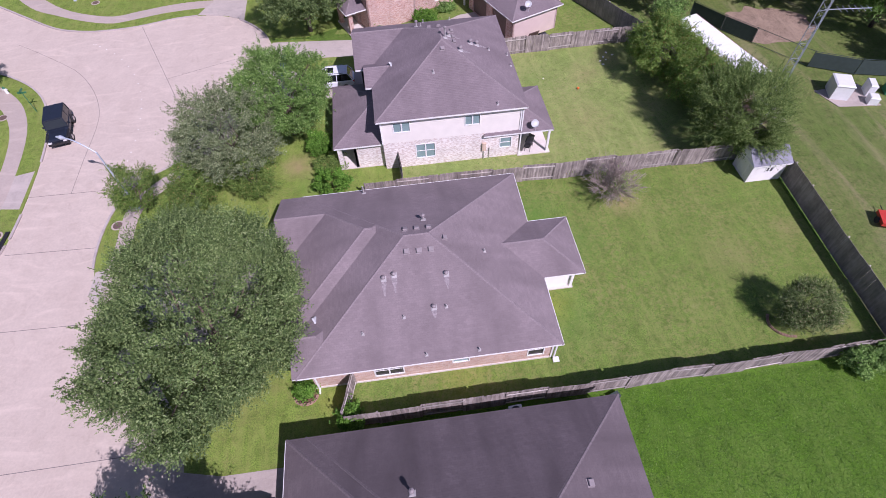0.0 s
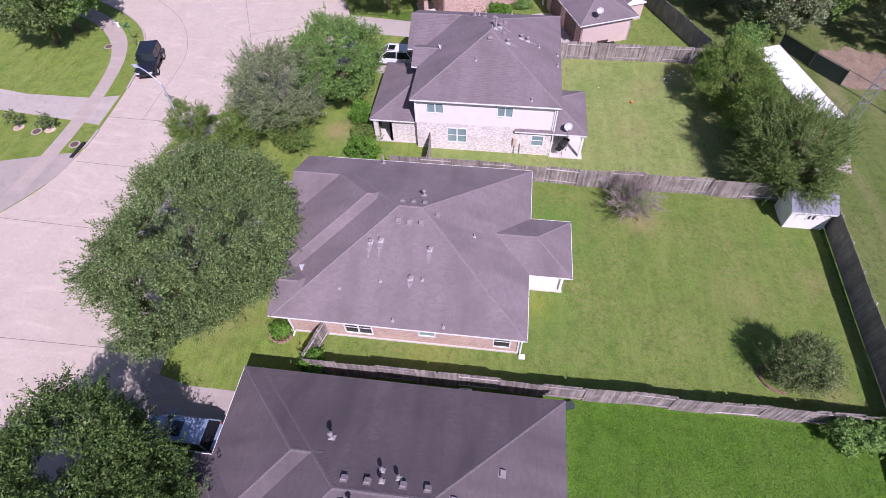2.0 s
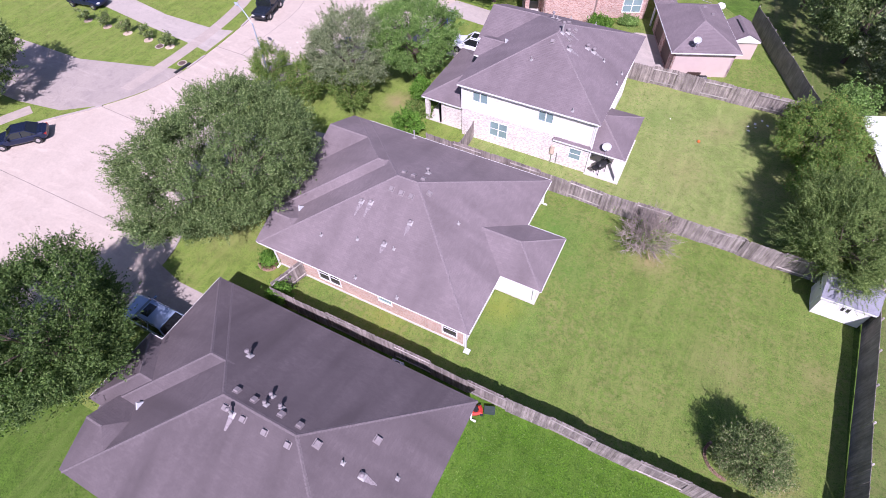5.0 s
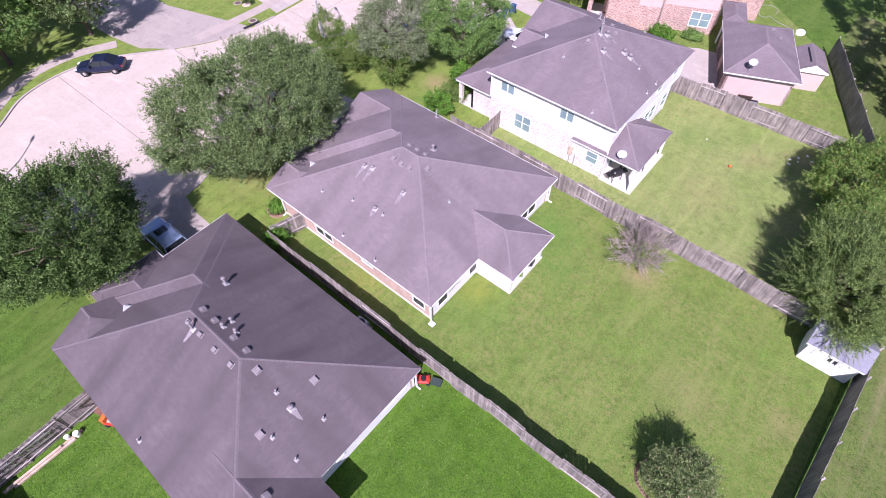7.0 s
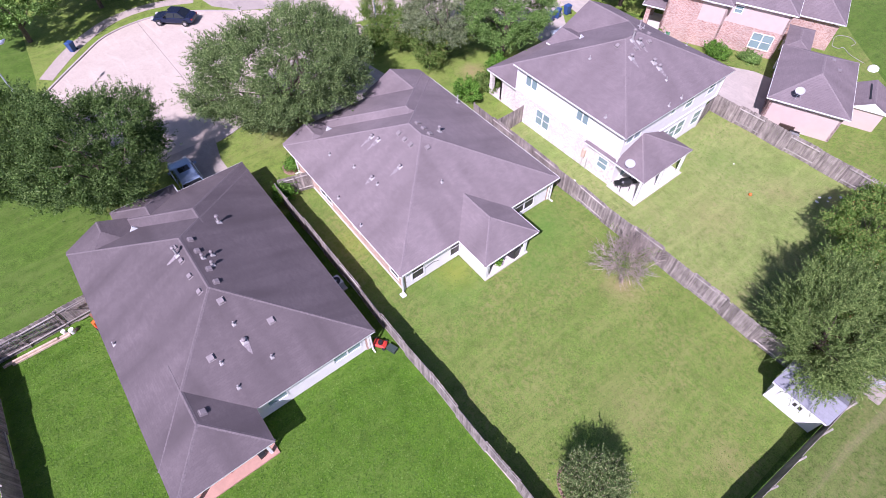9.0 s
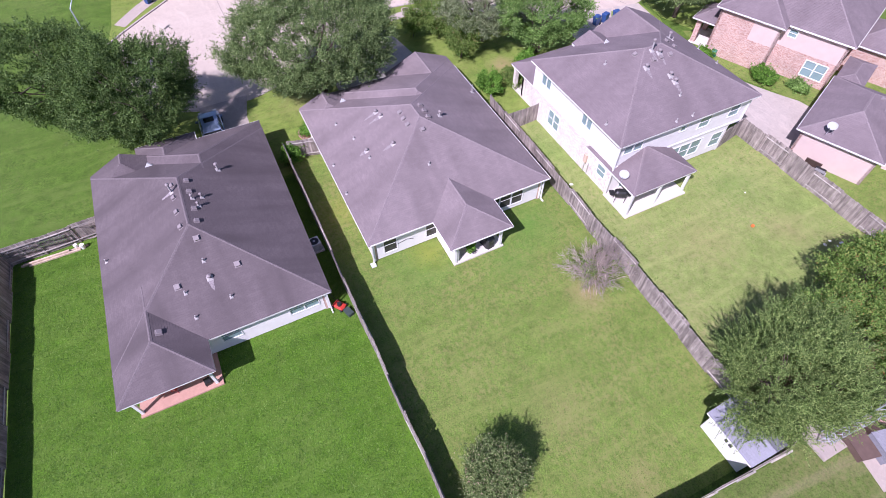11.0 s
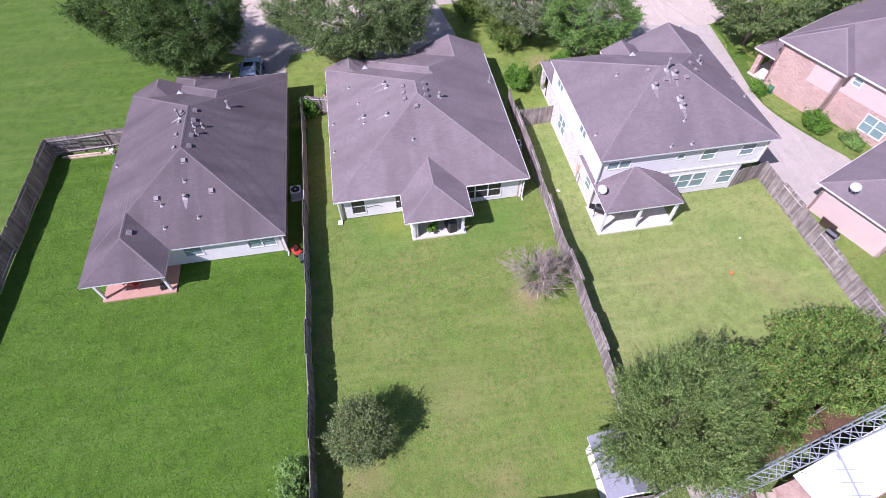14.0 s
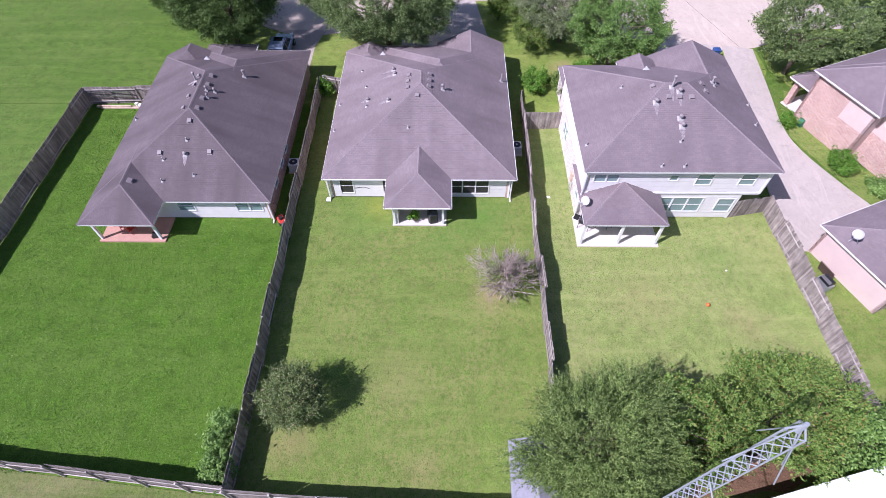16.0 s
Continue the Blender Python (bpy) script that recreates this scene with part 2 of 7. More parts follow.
M = {
    "ground": lawn_mat("rough_grass", (0.040, 0.092, 0.012), (0.092, 0.175, 0.022), (0.165, 0.195, 0.056), 0.6, 0.15),
    "lawn_lush": lawn_mat("lush_lawn", (0.036, 0.092, 0.008), (0.084, 0.188, 0.012), (0.165, 0.225, 0.052), 0.5, 0.3, turn=-40),
    "lawn_mid": lawn_mat("mown_lawn", (0.074, 0.136, 0.021), (0.144, 0.236, 0.038), (0.275, 0.255, 0.098), 0.8, 0.2, SPOTS_B),
    "lawn_dry": lawn_mat("dry_lawn", (0.132, 0.198, 0.046), (0.230, 0.314, 0.080), (0.365, 0.333, 0.150), 0.8, 0.17, SPOTS_C),
    "lawn_front": lawn_mat("front_lawn", (0.090, 0.150, 0.022), (0.180, 0.268, 0.045), (0.320, 0.285, 0.110), 0.5, 0.3, SPOTS_F),
    "field": lawn_mat("field_grass", (0.040, 0.092, 0.010), (0.090, 0.172, 0.020), (0.165, 0.190, 0.060), 0.55, 0.22, lines=0.5),
    "back_field": lawn_mat("worn_field_grass", (0.050, 0.092, 0.016), (0.105, 0.165, 0.032), (0.205, 0.195, 0.080), 0.8, 0.2, worn=0.35, turn=80),
    "road": concrete_mat("road_concrete", (0.555, 0.468, 0.395), (0.38, 0.30, 0.245), 0.5),
    "drive": concrete_mat("drive_concrete", (0.48, 0.42, 0.375), (0.28, 0.25, 0.225), 0.6),
    "walkway": concrete_mat("walk_concrete", (0.46, 0.385, 0.335), (0.30, 0.27, 0.25), 0.4),
    "old_drive": concrete_mat("grey_drive_concrete", (0.42, 0.36, 0.32), (0.22, 0.19, 0.19), 0.6),
    "slab": concrete_mat("patio_concrete", (0.68, 0.62, 0.57), (0.42, 0.38, 0.35), 0.3),
    "slab_red": concrete_mat("red_patio", (0.50, 0.29, 0.23), (0.34, 0.19, 0.15), 0.3),
    "joint": plain("tar_joint", (0.20, 0.175, 0.165), 0.9),
    "kerb": concrete_mat("kerb_concrete", (0.47, 0.41, 0.385), (0.24, 0.21, 0.2), 0.6),
    "shingle_a": shingle_mat("shingles_dark", (0.146, 0.120, 0.126), 0.95),
    "shingle_b": shingle_mat("shingles_brown_grey", (0.232, 0.190, 0.196), 0.65),
    "shingle_c": shingle_mat("shingles_mauve_grey", (0.215, 0.175, 0.184), 0.5),
    "cap_a": plain("ridge_cap_dark", (0.150, 0.124, 0.130), 0.9, vary=0.25, scale=12),
    "cap_b": plain("ridge_cap_grey", (0.222, 0.182, 0.189), 0.9, vary=0.25, scale=12),
    "brick_red": brick_mat("red_brick", (0.34, 0.165, 0.13), (0.50, 0.30, 0.245), (0.60, 0.54, 0.50), (0.58, 0.44, 0.38)),
    "brick_tan": brick_mat("pink_tan_brick", (0.47, 0.29, 0.225), (0.60, 0.42, 0.34), (0.60, 0.53, 0.47)),
    "brick_pale": brick_mat("pale_mixed_brick", (0.70, 0.64, 0.59), (0.79, 0.75, 0.71), (0.76, 0.73, 0.70), (0.55, 0.45, 0.40)),
    "white": siding_mat("white_siding", (0.78, 0.76, 0.73)),
    "cream": siding_mat("cream_siding", (0.76, 0.72, 0.66)),
    "pink": siding_mat("pink_stucco", (0.62, 0.49, 0.45)),
    "trim": plain("white_trim", (0.80, 0.79, 0.77), 0.45, vary=0.05),
    "metal": plain("galvanised_metal", (0.55, 0.56, 0.58), 0.4, 0.7),
    "vent": plain("vent_paint", (0.25, 0.215, 0.22), 0.6),
    "pipe": plain("pvc_pipe", (0.360, 0.338, 0.334), 0.5),
    "chalk": plain("chalk_streak", (0.262, 0.226, 0.233), 0.9, vary=0.3, scale=9),
    "glass_dark": glass_mat("dark_screen", (0.035, 0.03, 0.033), 0.5),
    "glass_teal": glass_mat("teal_window_glass", (0.25, 0.36, 0.36), 0.08),
    "black": plain("black_plastic", (0.02, 0.02, 0.022), 0.45),
    "tyre": plain("tyre_rubber", (0.025, 0.025, 0.026), 0.9),
    "chrome": plain("bright_metal", (0.6, 0.6, 0.62), 0.25, 0.9),
    "navy": plain("navy_paint", (0.018, 0.026, 0.06), 0.2, 0.3, 0.05),
    "blueblack": plain("blue_black_paint", (0.02, 0.026, 0.04), 0.25, 0.2, 0.05),
    "carwhite": plain("white_car_paint", (0.72, 0.74, 0.78), 0.2, 0.0, 0.03),
    "silverpaint": plain("silver_car_paint", (0.36, 0.45, 0.60), 0.22, 0.5, 0.03),
    "carglass": glass_mat("car_glass", (0.015, 0.018, 0.022), 0.04),
    "lamp_red": plain("red_lens", (0.35, 0.02, 0.015), 0.2),
    "lamp_clear": plain("clear_lens", (0.6, 0.6, 0.58), 0.15),
    "binblue": plain("blue_plastic", (0.03, 0.075, 0.22), 0.45),
    "red": plain("red_plastic", (0.50, 0.045, 0.03), 0.4),
    "orange": plain("orange_rubber", (0.70, 0.16, 0.03), 0.5),
    "green": plain("green_plastic", (0.03, 0.16, 0.08), 0.5),
    "dish": plain("dish_grey", (0.465, 0.473, 0.480), 0.45, vary=0.04),
    "galv": plain("tower_galvanised", (0.40, 0.43, 0.48), 0.45, 0.35, 0.1),
    "roofwhite": plain("white_metal_roof", (0.82, 0.82, 0.82), 0.4, 0.0, 0.04),
    "rust": plain("rusty_edge", (0.32, 0.17, 0.12), 0.8),
    "mesh": plain("green_fence_screen", (0.035, 0.055, 0.048), 0.8),
    "soil": lawn_mat("bare_soil", (0.16, 0.11, 0.075), (0.30, 0.22, 0.16), (0.38, 0.29, 0.21), 0.5, 0.4),
    "mulch": lawn_mat("brown_mulch", (0.07, 0.04, 0.025), (0.17, 0.10, 0.06), (0.2, 0.12, 0.07), 0.4, 0.6),
    "edging": plain("red_stone_edging", (0.37, 0.23, 0.17), 0.85, vary=0.3, scale=9),
    "pole": plain("pale_blue_grey_pole", (0.50, 0.55, 0.62), 0.4, 0.3),
    "shedgrey": shingle_mat("shed_shingles", (0.27, 0.27, 0.31), 0.2),
    "lumber": wood_mat("pale_lumber", (0.45, 0.33, 0.24), (0.62, 0.50, 0.40)),
    "utility": plain("utility_paint", (0.70, 0.71, 0.70), 0.45, vary=0.04),
    "iron": plain("cast_iron", (0.13, 0.085, 0.07), 0.7),
    "fence": wood_mat("weathered_fence", (0.19, 0.158, 0.145), (0.42, 0.37, 0.338)),
    "fence_rail": wood_mat("pale_fence_rail", (0.40, 0.36, 0.33), (0.58, 0.53, 0.49)),
    "fence_back": wood_mat("grey_fence_boards", (0.22, 0.19, 0.178), (0.34, 0.30, 0.28), 0.1),
    "bark": wood_mat("bark", (0.07, 0.052, 0.04), (0.20, 0.155, 0.12)),
    "twig": wood_mat("bare_twig", (0.34, 0.27, 0.235), (0.58, 0.49, 0.43)),
    "oak": leaf_mat("oak_leaves", [(0.0, (0.058, 0.102, 0.030)), (0.5, (0.146, 0.220, 0.071)), (0.85, (0.234, 0.318, 0.110)), (1.0, (0.33, 0.41, 0.19))], 0.2),
    "oak_dark": leaf_mat("dark_oak_leaves", [(0.0, (0.028, 0.066, 0.014)), (0.5, (0.085, 0.150, 0.034)), (0.88, (0.150, 0.235, 0.060)), (1.0, (0.23, 0.31, 0.12))], 0.2),
    "oak_grey": leaf_mat("grey_oak_leaves", [(0.0, (0.099, 0.137, 0.057)), (0.5, (0.205, 0.255, 0.122)), (0.85, (0.303, 0.353, 0.193)), (1.0, (0.448, 0.484, 0.308))], 0.2),
    "oak_green": leaf_mat("green_oak_leaves", [(0.0, (0.073, 0.152, 0.031)), (0.5, (0.161, 0.290, 0.060)), (0.9, (0.249, 0.392, 0.107)), (1.0, (0.351, 0.479, 0.186))], 0.2),
    "myrtle": leaf_mat("myrtle_leaves", [(0.0, (0.080, 0.150, 0.030)), (0.5, (0.180, 0.280, 0.060)), (0.95, (0.270, 0.370, 0.100)), (1.0, (0.400, 0.260, 0.130))], 0.35),
    "bush": leaf_mat("bright_bush_leaves", [(0.0, (0.060, 0.160, 0.018)), (0.5, (0.130, 0.290, 0.032)), (1.0, (0.220, 0.400, 0.070))], 0.35),
    "cypress": leaf_mat("feathery_leaves", [(0.0, (0.065, 0.115, 0.028)), (0.5, (0.165, 0.25, 0.066)), (1.0, (0.33, 0.42, 0.14))], 0.22),
    "autumn": leaf_mat("turning_leaves", [(0.0, (0.090, 0.170, 0.034)), (0.55, (0.215, 0.352, 0.074)), (0.90, (0.302, 0.396, 0.104)), (0.96, (0.353, 0.306, 0.099)), (1.0, (0.378, 0.189, 0.072))], 0.35),
    "silver": leaf_mat("silvery_leaves", [(0.0, (0.062, 0.105, 0.030)), (0.5, (0.150, 0.215, 0.068)), (0.88, (0.29, 0.36, 0.145)), (1.0, (0.42, 0.33, 0.23))], 0.2),
}


# ---- builders ----
class MB:
    """Collects faces of one mesh; UVs run in metres along each face's plane."""

    def __init__(self):
        self.v, self.f, self.uv, self.mi = [], [], [], []

    def face(self, pts, uv=None):
        i = len(self.v)
        pts = [Vector(p) for p in pts]
        self.v += [tuple(p) for p in pts]
        self.f.append(tuple(range(i, i + len(pts))))
        if uv is None:
            n = (pts[1] - pts[0]).cross(pts[2] - pts[0])
            a = max(range(3), key=lambda k: abs(n[k]))
            if a == 2:
                uv = [(p.x, p.y) for p in pts]
            elif abs(n.x) + abs(n.y) > 1e-9:
                h = Vector((-n.y, n.x, 0)).normalized()
                uv = [(p.dot(h), p.z) for p in pts]
            else:
                uv = [(p.x, p.y) for p in pts]
        self.uv += uv

    def box(self, x0, y0, z0, x1, y1, z1, m=None):
        c = [Vector((x, y, z)) for z in (z0, z1) for y in (y0, y1) for x in (x0, x1)]
        if m is not None:
            c = [m @ p for p in c]
        for q in ((0, 2, 3, 1), (4, 5, 7, 6), (0, 1, 5, 4), (2, 6, 7, 3), (0, 4, 6, 2), (1, 3, 7, 5)):
            self.face([c[i] for i in q])
        return self

    def taper(self, rings):
        """A loft of closed rings with flat ends."""
        n = len(rings[0])
        for a, b in zip(rings, rings[1:]):
            for i in range(n):
                j = (i + 1) % n
                self.face([a[i], a[j], b[j], b[i]])
        self.face(list(reversed(rings[0])))
        self.face(rings[-1])
        return self

    def tube(self, p, q, r0, r1=None, n=8):
        p, q = Vector(p), Vector(q)
        r1 = r0 if r1 is None else r1
        d = (q - p).normalized()
        s = d.orthogonal().normalized()
        t = d.cross(s)
        ring = lambda o, r: [o + (s * math.cos(a) + t * math.sin(a)) * r for a in (math.tau * k / n for k in range(n))]
        return self.taper([ring(p, r0), ring(q, r1)])

    def mesh(self, name, mat, shared=False):
        me = bpy.data.meshes.new(name)
        me.from_pydata(self.v, [], self.f)
        lay = me.uv_layers.new(name="UVMap")
        lay.data.foreach_set("uv", np.array(self.uv, dtype=np.float32).ravel())
        me.materials.append(mat)
        me.validate()
        if shared:
            bm = bmesh.new()
            bm.from_mesh(me)
            bmesh.ops.remove_doubles(bm, verts=bm.verts, dist=0.0015)
            bm.to_mesh(me)
            bm.free()
        return me


def part(name, mb, mat, parent=None, label=""):
    ob = new(name, mb.mesh(name, mat) if isinstance(mb, MB) else mb)
    if parent is not None:
        ob.parent = parent
    if label:
        ob["label"] = label
    return ob


def empty(name, label, category, group="", kind="", at=(0, 0, 0), turn=0.0):
    e = new(name)
    e.matrix_world = pose(*at, 0, 0, turn)
    return tagged(e, label, category, group, kind)


def sheet(name, pts, z, mat, label, thick=0.0, category="ground"):
    mb = MB()
    top = [(x, y, z) for x, y in pts]
    mb.face(top)
    if thick:
        for (a, b), (c, d) in zip(pts, pts[1:] + pts[:1]):
            mb.face([(a, b, z - thick), (c, d, z - thick), (c, d, z), (a, b, z)])
    ob = part(name, mb, mat)
    return tagged(ob, label, category, kind="structure")


def smooth_line(pts, n=6, closed=False):
    """Catmull-Rom through a few plan points."""
    out, k = [], len(pts)
    for i in range(k if closed else k - 1):
        g = lambda j: Vector(pts[j % k] if closed else pts[min(max(j, 0), k - 1)])
        a, b, c, d = g(i - 1), g(i), g(i + 1), g(i + 2)
        for s in range(n):
            t = s / n
            p = 0.5 * ((2 * b) + (c - a) * t + (2 * a - 5 * b + 4 * c - d) * t * t + (3 * b - a - 3 * c + d) * t ** 3)
            out.append((p.x, p.y))
    if not closed:
        out.append(tuple(pts[-1]))
    return out


def strip(name, line, w0, w1, z0, z1, mat, label, category="kerb", kind="structure"):
    """A long solid between two offsets of a plan line."""
    mb = MB()
    P = [Vector(p) for p in line]
    rows = []
    for i, p in enumerate(P):
        d = (P[min(i + 1, len(P) - 1)] - P[max(i - 1, 0)]).normalized()
        n = Vector((-d.y, d.x))
        a, b = p + n * w0, p + n * w1
        rows.append([(a.x, a.y, z0), (b.x, b.y, z0), (b.x, b.y, z1), (a.x, a.y, z1)])
    mb.taper(rows)
    return tagged(part(name, mb, mat), label, category, kind=kind)


# roofs: planes cut into lapped courses
def cut(poly, s, lo, hi):
    for sign, lim in ((1, lo), (-1, -hi)):
        out = []
        for p, q in zip(poly, poly[1:] + poly[:1]):
            a, b = sign * p.dot(s) - lim, sign * q.dot(s) - lim
            if a >= 0:
                out.append(p)
            if a * b < 0:
                out.append(p.lerp(q, a / (a - b)))
        poly = out
        if len(poly) < 3:
            return []
    return poly


def courses(mb, poly, step=0.143, lift=0.009):
    n = (poly[1] - poly[0]).cross(poly[2] - poly[0]).normalized()
    if n.z < 0:
        poly, n = poly[::-1], -n
    s = (Vector((0, 0, 1)) - n * n.z).normalized()
    u = s.cross(n)
    vs = [p.dot(s) for p in poly]
    lo, hi = min(vs), max(vs)
    k = lo
    while k < hi - 1e-4:
        c = cut(list(poly), s, k, min(k + step, hi))
        if c:
            up = [p + n * (lift * (1 - min(1, (p.dot(s) - k) / step)) + 0.002) for p in c]
            mb.face(up, [(p.dot(u), p.dot(s) - lo) for p in c])
            low = [(p, q) for p, q in zip(c, c[1:] + c[:1]) if abs(p.dot(s) - k) < 1e-4 and abs(q.dot(s) - k) < 1e-4 and (p - q).length > 1e-3]
            for p, q in low:
                mb.face([p + n * 0.002, q + n * 0.002, q + n * (lift + 0.002), p + n * (lift + 0.002)], [(p.dot(u), k - lo)] * 2 + [(q.dot(u), k - lo)] * 2)
        k += step


def roof_section(parent, rect, eave, pitch, axis="x", hip=(True, True), mat=None, cap=None, name="roof_section", m=None, edges="snew", soffit=0.0, buried=""):
    """A hip or gable roof over a plan rectangle; hip: at the low and the high end of its ridge; buried: the ends ("lo", "hi") that run into a larger roof."""
    x0, y0, x1, y1 = rect
    if axis == "y":
        T = lambda a, b, z: Vector((b, a, z))
        a0, a1, b0, b1 = y0, y1, x0, x1
    else:
        T = lambda a, b, z: Vector((a, b, z))
        a0, a1, b0, b1 = x0, x1, y0, y1
    half, mid = (b1 - b0) / 2, (b0 + b1) / 2
    top = eave + half * pitch
    r0 = a0 + (half if hip[0] else 0)
    r1 = a1 - (half if hip[1] else 0)
    if r1 < r0:
        r0 = r1 = (r0 + r1) / 2
    A, B, C, D = T(a0, b0, eave), T(a1, b0, eave), T(a1, b1, eave), T(a0, b1, eave)
    P, Q = T(r0, mid, top), T(r1, mid, top)
    flat = (P - Q).length < 1e-6
    planes = [[A, B, P] if flat else [A, B, Q, P], [C, D, P] if flat else [C, D, P, Q]]
    caps = [] if flat else [(P, Q)]
    if hip[0]:
        planes.append([D, A, P])
        caps += [] if buried == "lo" else [(A, P), (D, P)]
    if hip[1]:
        planes.append([B, C, Q])
        caps += [] if buried == "hi" else [(B, Q), (C, Q)]
    X = (lambda p: m @ p) if m is not None else (lambda p: p)
    mb = MB()
    for pl in planes:
        courses(mb, [X(p) for p in pl])
    roof = part(name, mb.mesh(name, mat, True), None, parent)
    cb = MB()
    for p, q in caps:
        p, q = X(p), X(q)
        d = (q - p)
        L = d.length
        d.normalize()
        side = d.cross(Vector((0, 0, 1))).normalized()
        upv = side.cross(d)
        if upv.z < 0:
            upv = -upv
        k = max(1, int(L / 0.28))
        for i in range(k):
            a, b = p + d * (L * i / k), p + d * (L * (i + 1) / k)
            h = 0.024 if i % 2 else 0.02
            sg = 0.026
            cb.face([a + side * 0.1 - upv * sg, b + side * 0.1 - upv * sg, b + upv * h, a + upv * h])
            cb.face([a + upv * h, b + upv * h, b - side * 0.1 - upv * sg, a - side * 0.1 - upv * sg])
    if cap is not None:
        part("ridge_cap", cb.mesh("ridge_cap", cap, True), None, roof)
    sb = MB().box(x0 + 0.02, y0 + 0.02, eave - 0.17 + soffit, x1 - 0.02, y1 - 0.02, eave - 0.012 - soffit, m)
    part("soffit", sb, M["trim"], roof, "white boxed soffit and fascia")
    for e in edges:
        g = MB()
        if e == "s":
            g.box(x0, y0 - 0.03, eave - 0.105, x1, y0 + 0.015, eave - 0.02, m)
        if e == "n":
            g.box(x0, y1 - 0.015, eave - 0.105, x1, y1 + 0.055, eave - 0.005, m)
        if e == "w":
            g.box(x0 - 0.045, y0, eave - 0.108, x0 + 0.015, y1, eave - 0.008, m)
        if e == "e":
            g.box(x1 - 0.015, y0, eave - 0.108, x1 + 0.045, y1, eave - 0.02, m)
        if e in "snew":
            part("gutter", g, M["trim"], roof, "white metal eaves gutter")
    for k, isgable in ((0, not hip[0]), (1, not hip[1])):
        if isgable:
            a = (a0 + 0.06) if k == 0 else (a1 - 0.06)
            t = 0.06 if k == 0 else -0.06
            g = MB()
            tri = [X(T(a, b0 + 0.1, eave)), X(T(a, b1 - 0.1, eave)), X(T(a, mid, top - 0.06))]
            tri2 = [X(T(a + t, b0 + 0.1, eave)), X(T(a + t, b1 - 0.1, eave)), X(T(a + t, mid, top - 0.06))]
            g.taper([tri, tri2])
            part("gable_wall", g, M["trim"], roof)
    return roof


def wall(parent, p, q, z0, z1, mat, openings=(), thick=0.2, name="wall", label=""):
    """An upright wall from p to q (outside on the right hand going p to q), pierced by openings (along, sill, width, height)."""
    p, q = Vector(p), Vector(q)
    L = (q - p).length
    d = (q - p) / L
    m = Matrix.Translation((p.x, p.y, 0)) @ Matrix.Rotation(math.atan2(d.y, d.x), 4, "Z")
    xs = sorted({0.0, L, *[o[0] for o in openings], *[o[0] + o[2] for o in openings]})
    zs = sorted({z0, z1, *[o[1] for o in openings], *[o[1] + o[3] for o in openings]})
    mb = MB()
    for a, b in zip(xs, xs[1:]):
        run = None
        for c, e in zip(zs, zs[1:]):
            if any(o[0] < (a + b) / 2 < o[0] + o[2] and o[1] < (c + e) / 2 < o[1] + o[3] for o in openings):
                continue
            mb.box(a, 0, c, b, thick, e, m)
    return part(name, mb, mat, parent, label), m


def window(parent, m, o, panes=1, glass="glass_dark", frame_mat="trim", sill=True, cross=True, name="window"):
    """Frame, panes and sill set into an opening of a wall whose own pose is m."""
    a, z, w, h = o
    f = MB()
    t, y0, y1 = 0.05, -0.03, 0.09
    f.box(a - 0.04, y0, z - 0.04, a + w + 0.05, y1, z + t - 0.02, m)
    f.box(a - 0.05, y0, z + h - t + 0.02, a + w + 0.05, y1, z + h + 0.05, m)
    f.box(a - 0.05, y0, z + t - 0.02, a + t - 0.02, y1, z + h - t + 0.02, m)
    f.box(a + w - t + 0.02, y0, z + t - 0.02, a + w + 0.05, y1, z + h - t + 0.02, m)
    for i in range(1, panes):
        c = a + w * i / panes
        f.box(c - 0.05, y0 + 0.01, z + t - 0.02, c + 0.05, y1, z + h - t + 0.02, m)
    fr = part(name, f, M[frame_mat], parent, "white framed window")
    for i in range(panes):
        c0, c1 = a + w * i / panes + 0.045, a + w * (i + 1) / panes - 0.045
        part("pane", MB().box(c0, 0.035, z + 0.04, c1, 0.055, z + h - 0.04, m), M[glass], fr, "dark glass")
        if cross:
            part("meeting_rail", MB().box(c0, 0.012, z + h / 2 - 0.025, c1, 0.034, z + h / 2 + 0.025, m), M[frame_mat], fr)
    return fr


# ---- ground, street ----
ground = sheet("ground", [(-400, -400), (450, -400), (450, 500), (-400, 500)], -0.06, M["ground"], "rough grass ground reaching far beyond the houses")
sheet("lawn_a", [(2.4, -7.0), (32.9, -7.5), (35.1, 13.8), (2.4, 13.8)], 0.0, M["lawn_lush"], "lush green mown back lawn", 0.1)
sheet("lawn_b", [(1.0, 13.804), (35.2, 13.804), (35.5, 31.75), (1.0, 31.75)], 0.0, M["lawn_mid"], "mown back lawn with dry yellow patches", 0.1)
sheet("lawn_c", [(5.4, 31.754), (35.5, 31.754), (31.4, 49.6), (5.4, 49.6)], 0.0, M["lawn_dry"], "sunlit yellow-green mown back lawn", 0.1)
sheet("field", [(-120, -120), (2.396, -120), (2.396, 2.6), (-30, 2.6), (-60, 20), (-120, 20)], -0.02, M["field"], "open mown field beside the last house", 0.1)
sheet("back_field", [(32.5, -120), (160, -120), (160, 75), (24.8, 75), (24.8, 64.5), (31.5, 49.7), (36.1, 31.0), (35.15, 13.9), (33.0, -7.6)], -0.02, M["back_field"], "mown strip of field behind the back fence", 0.1)
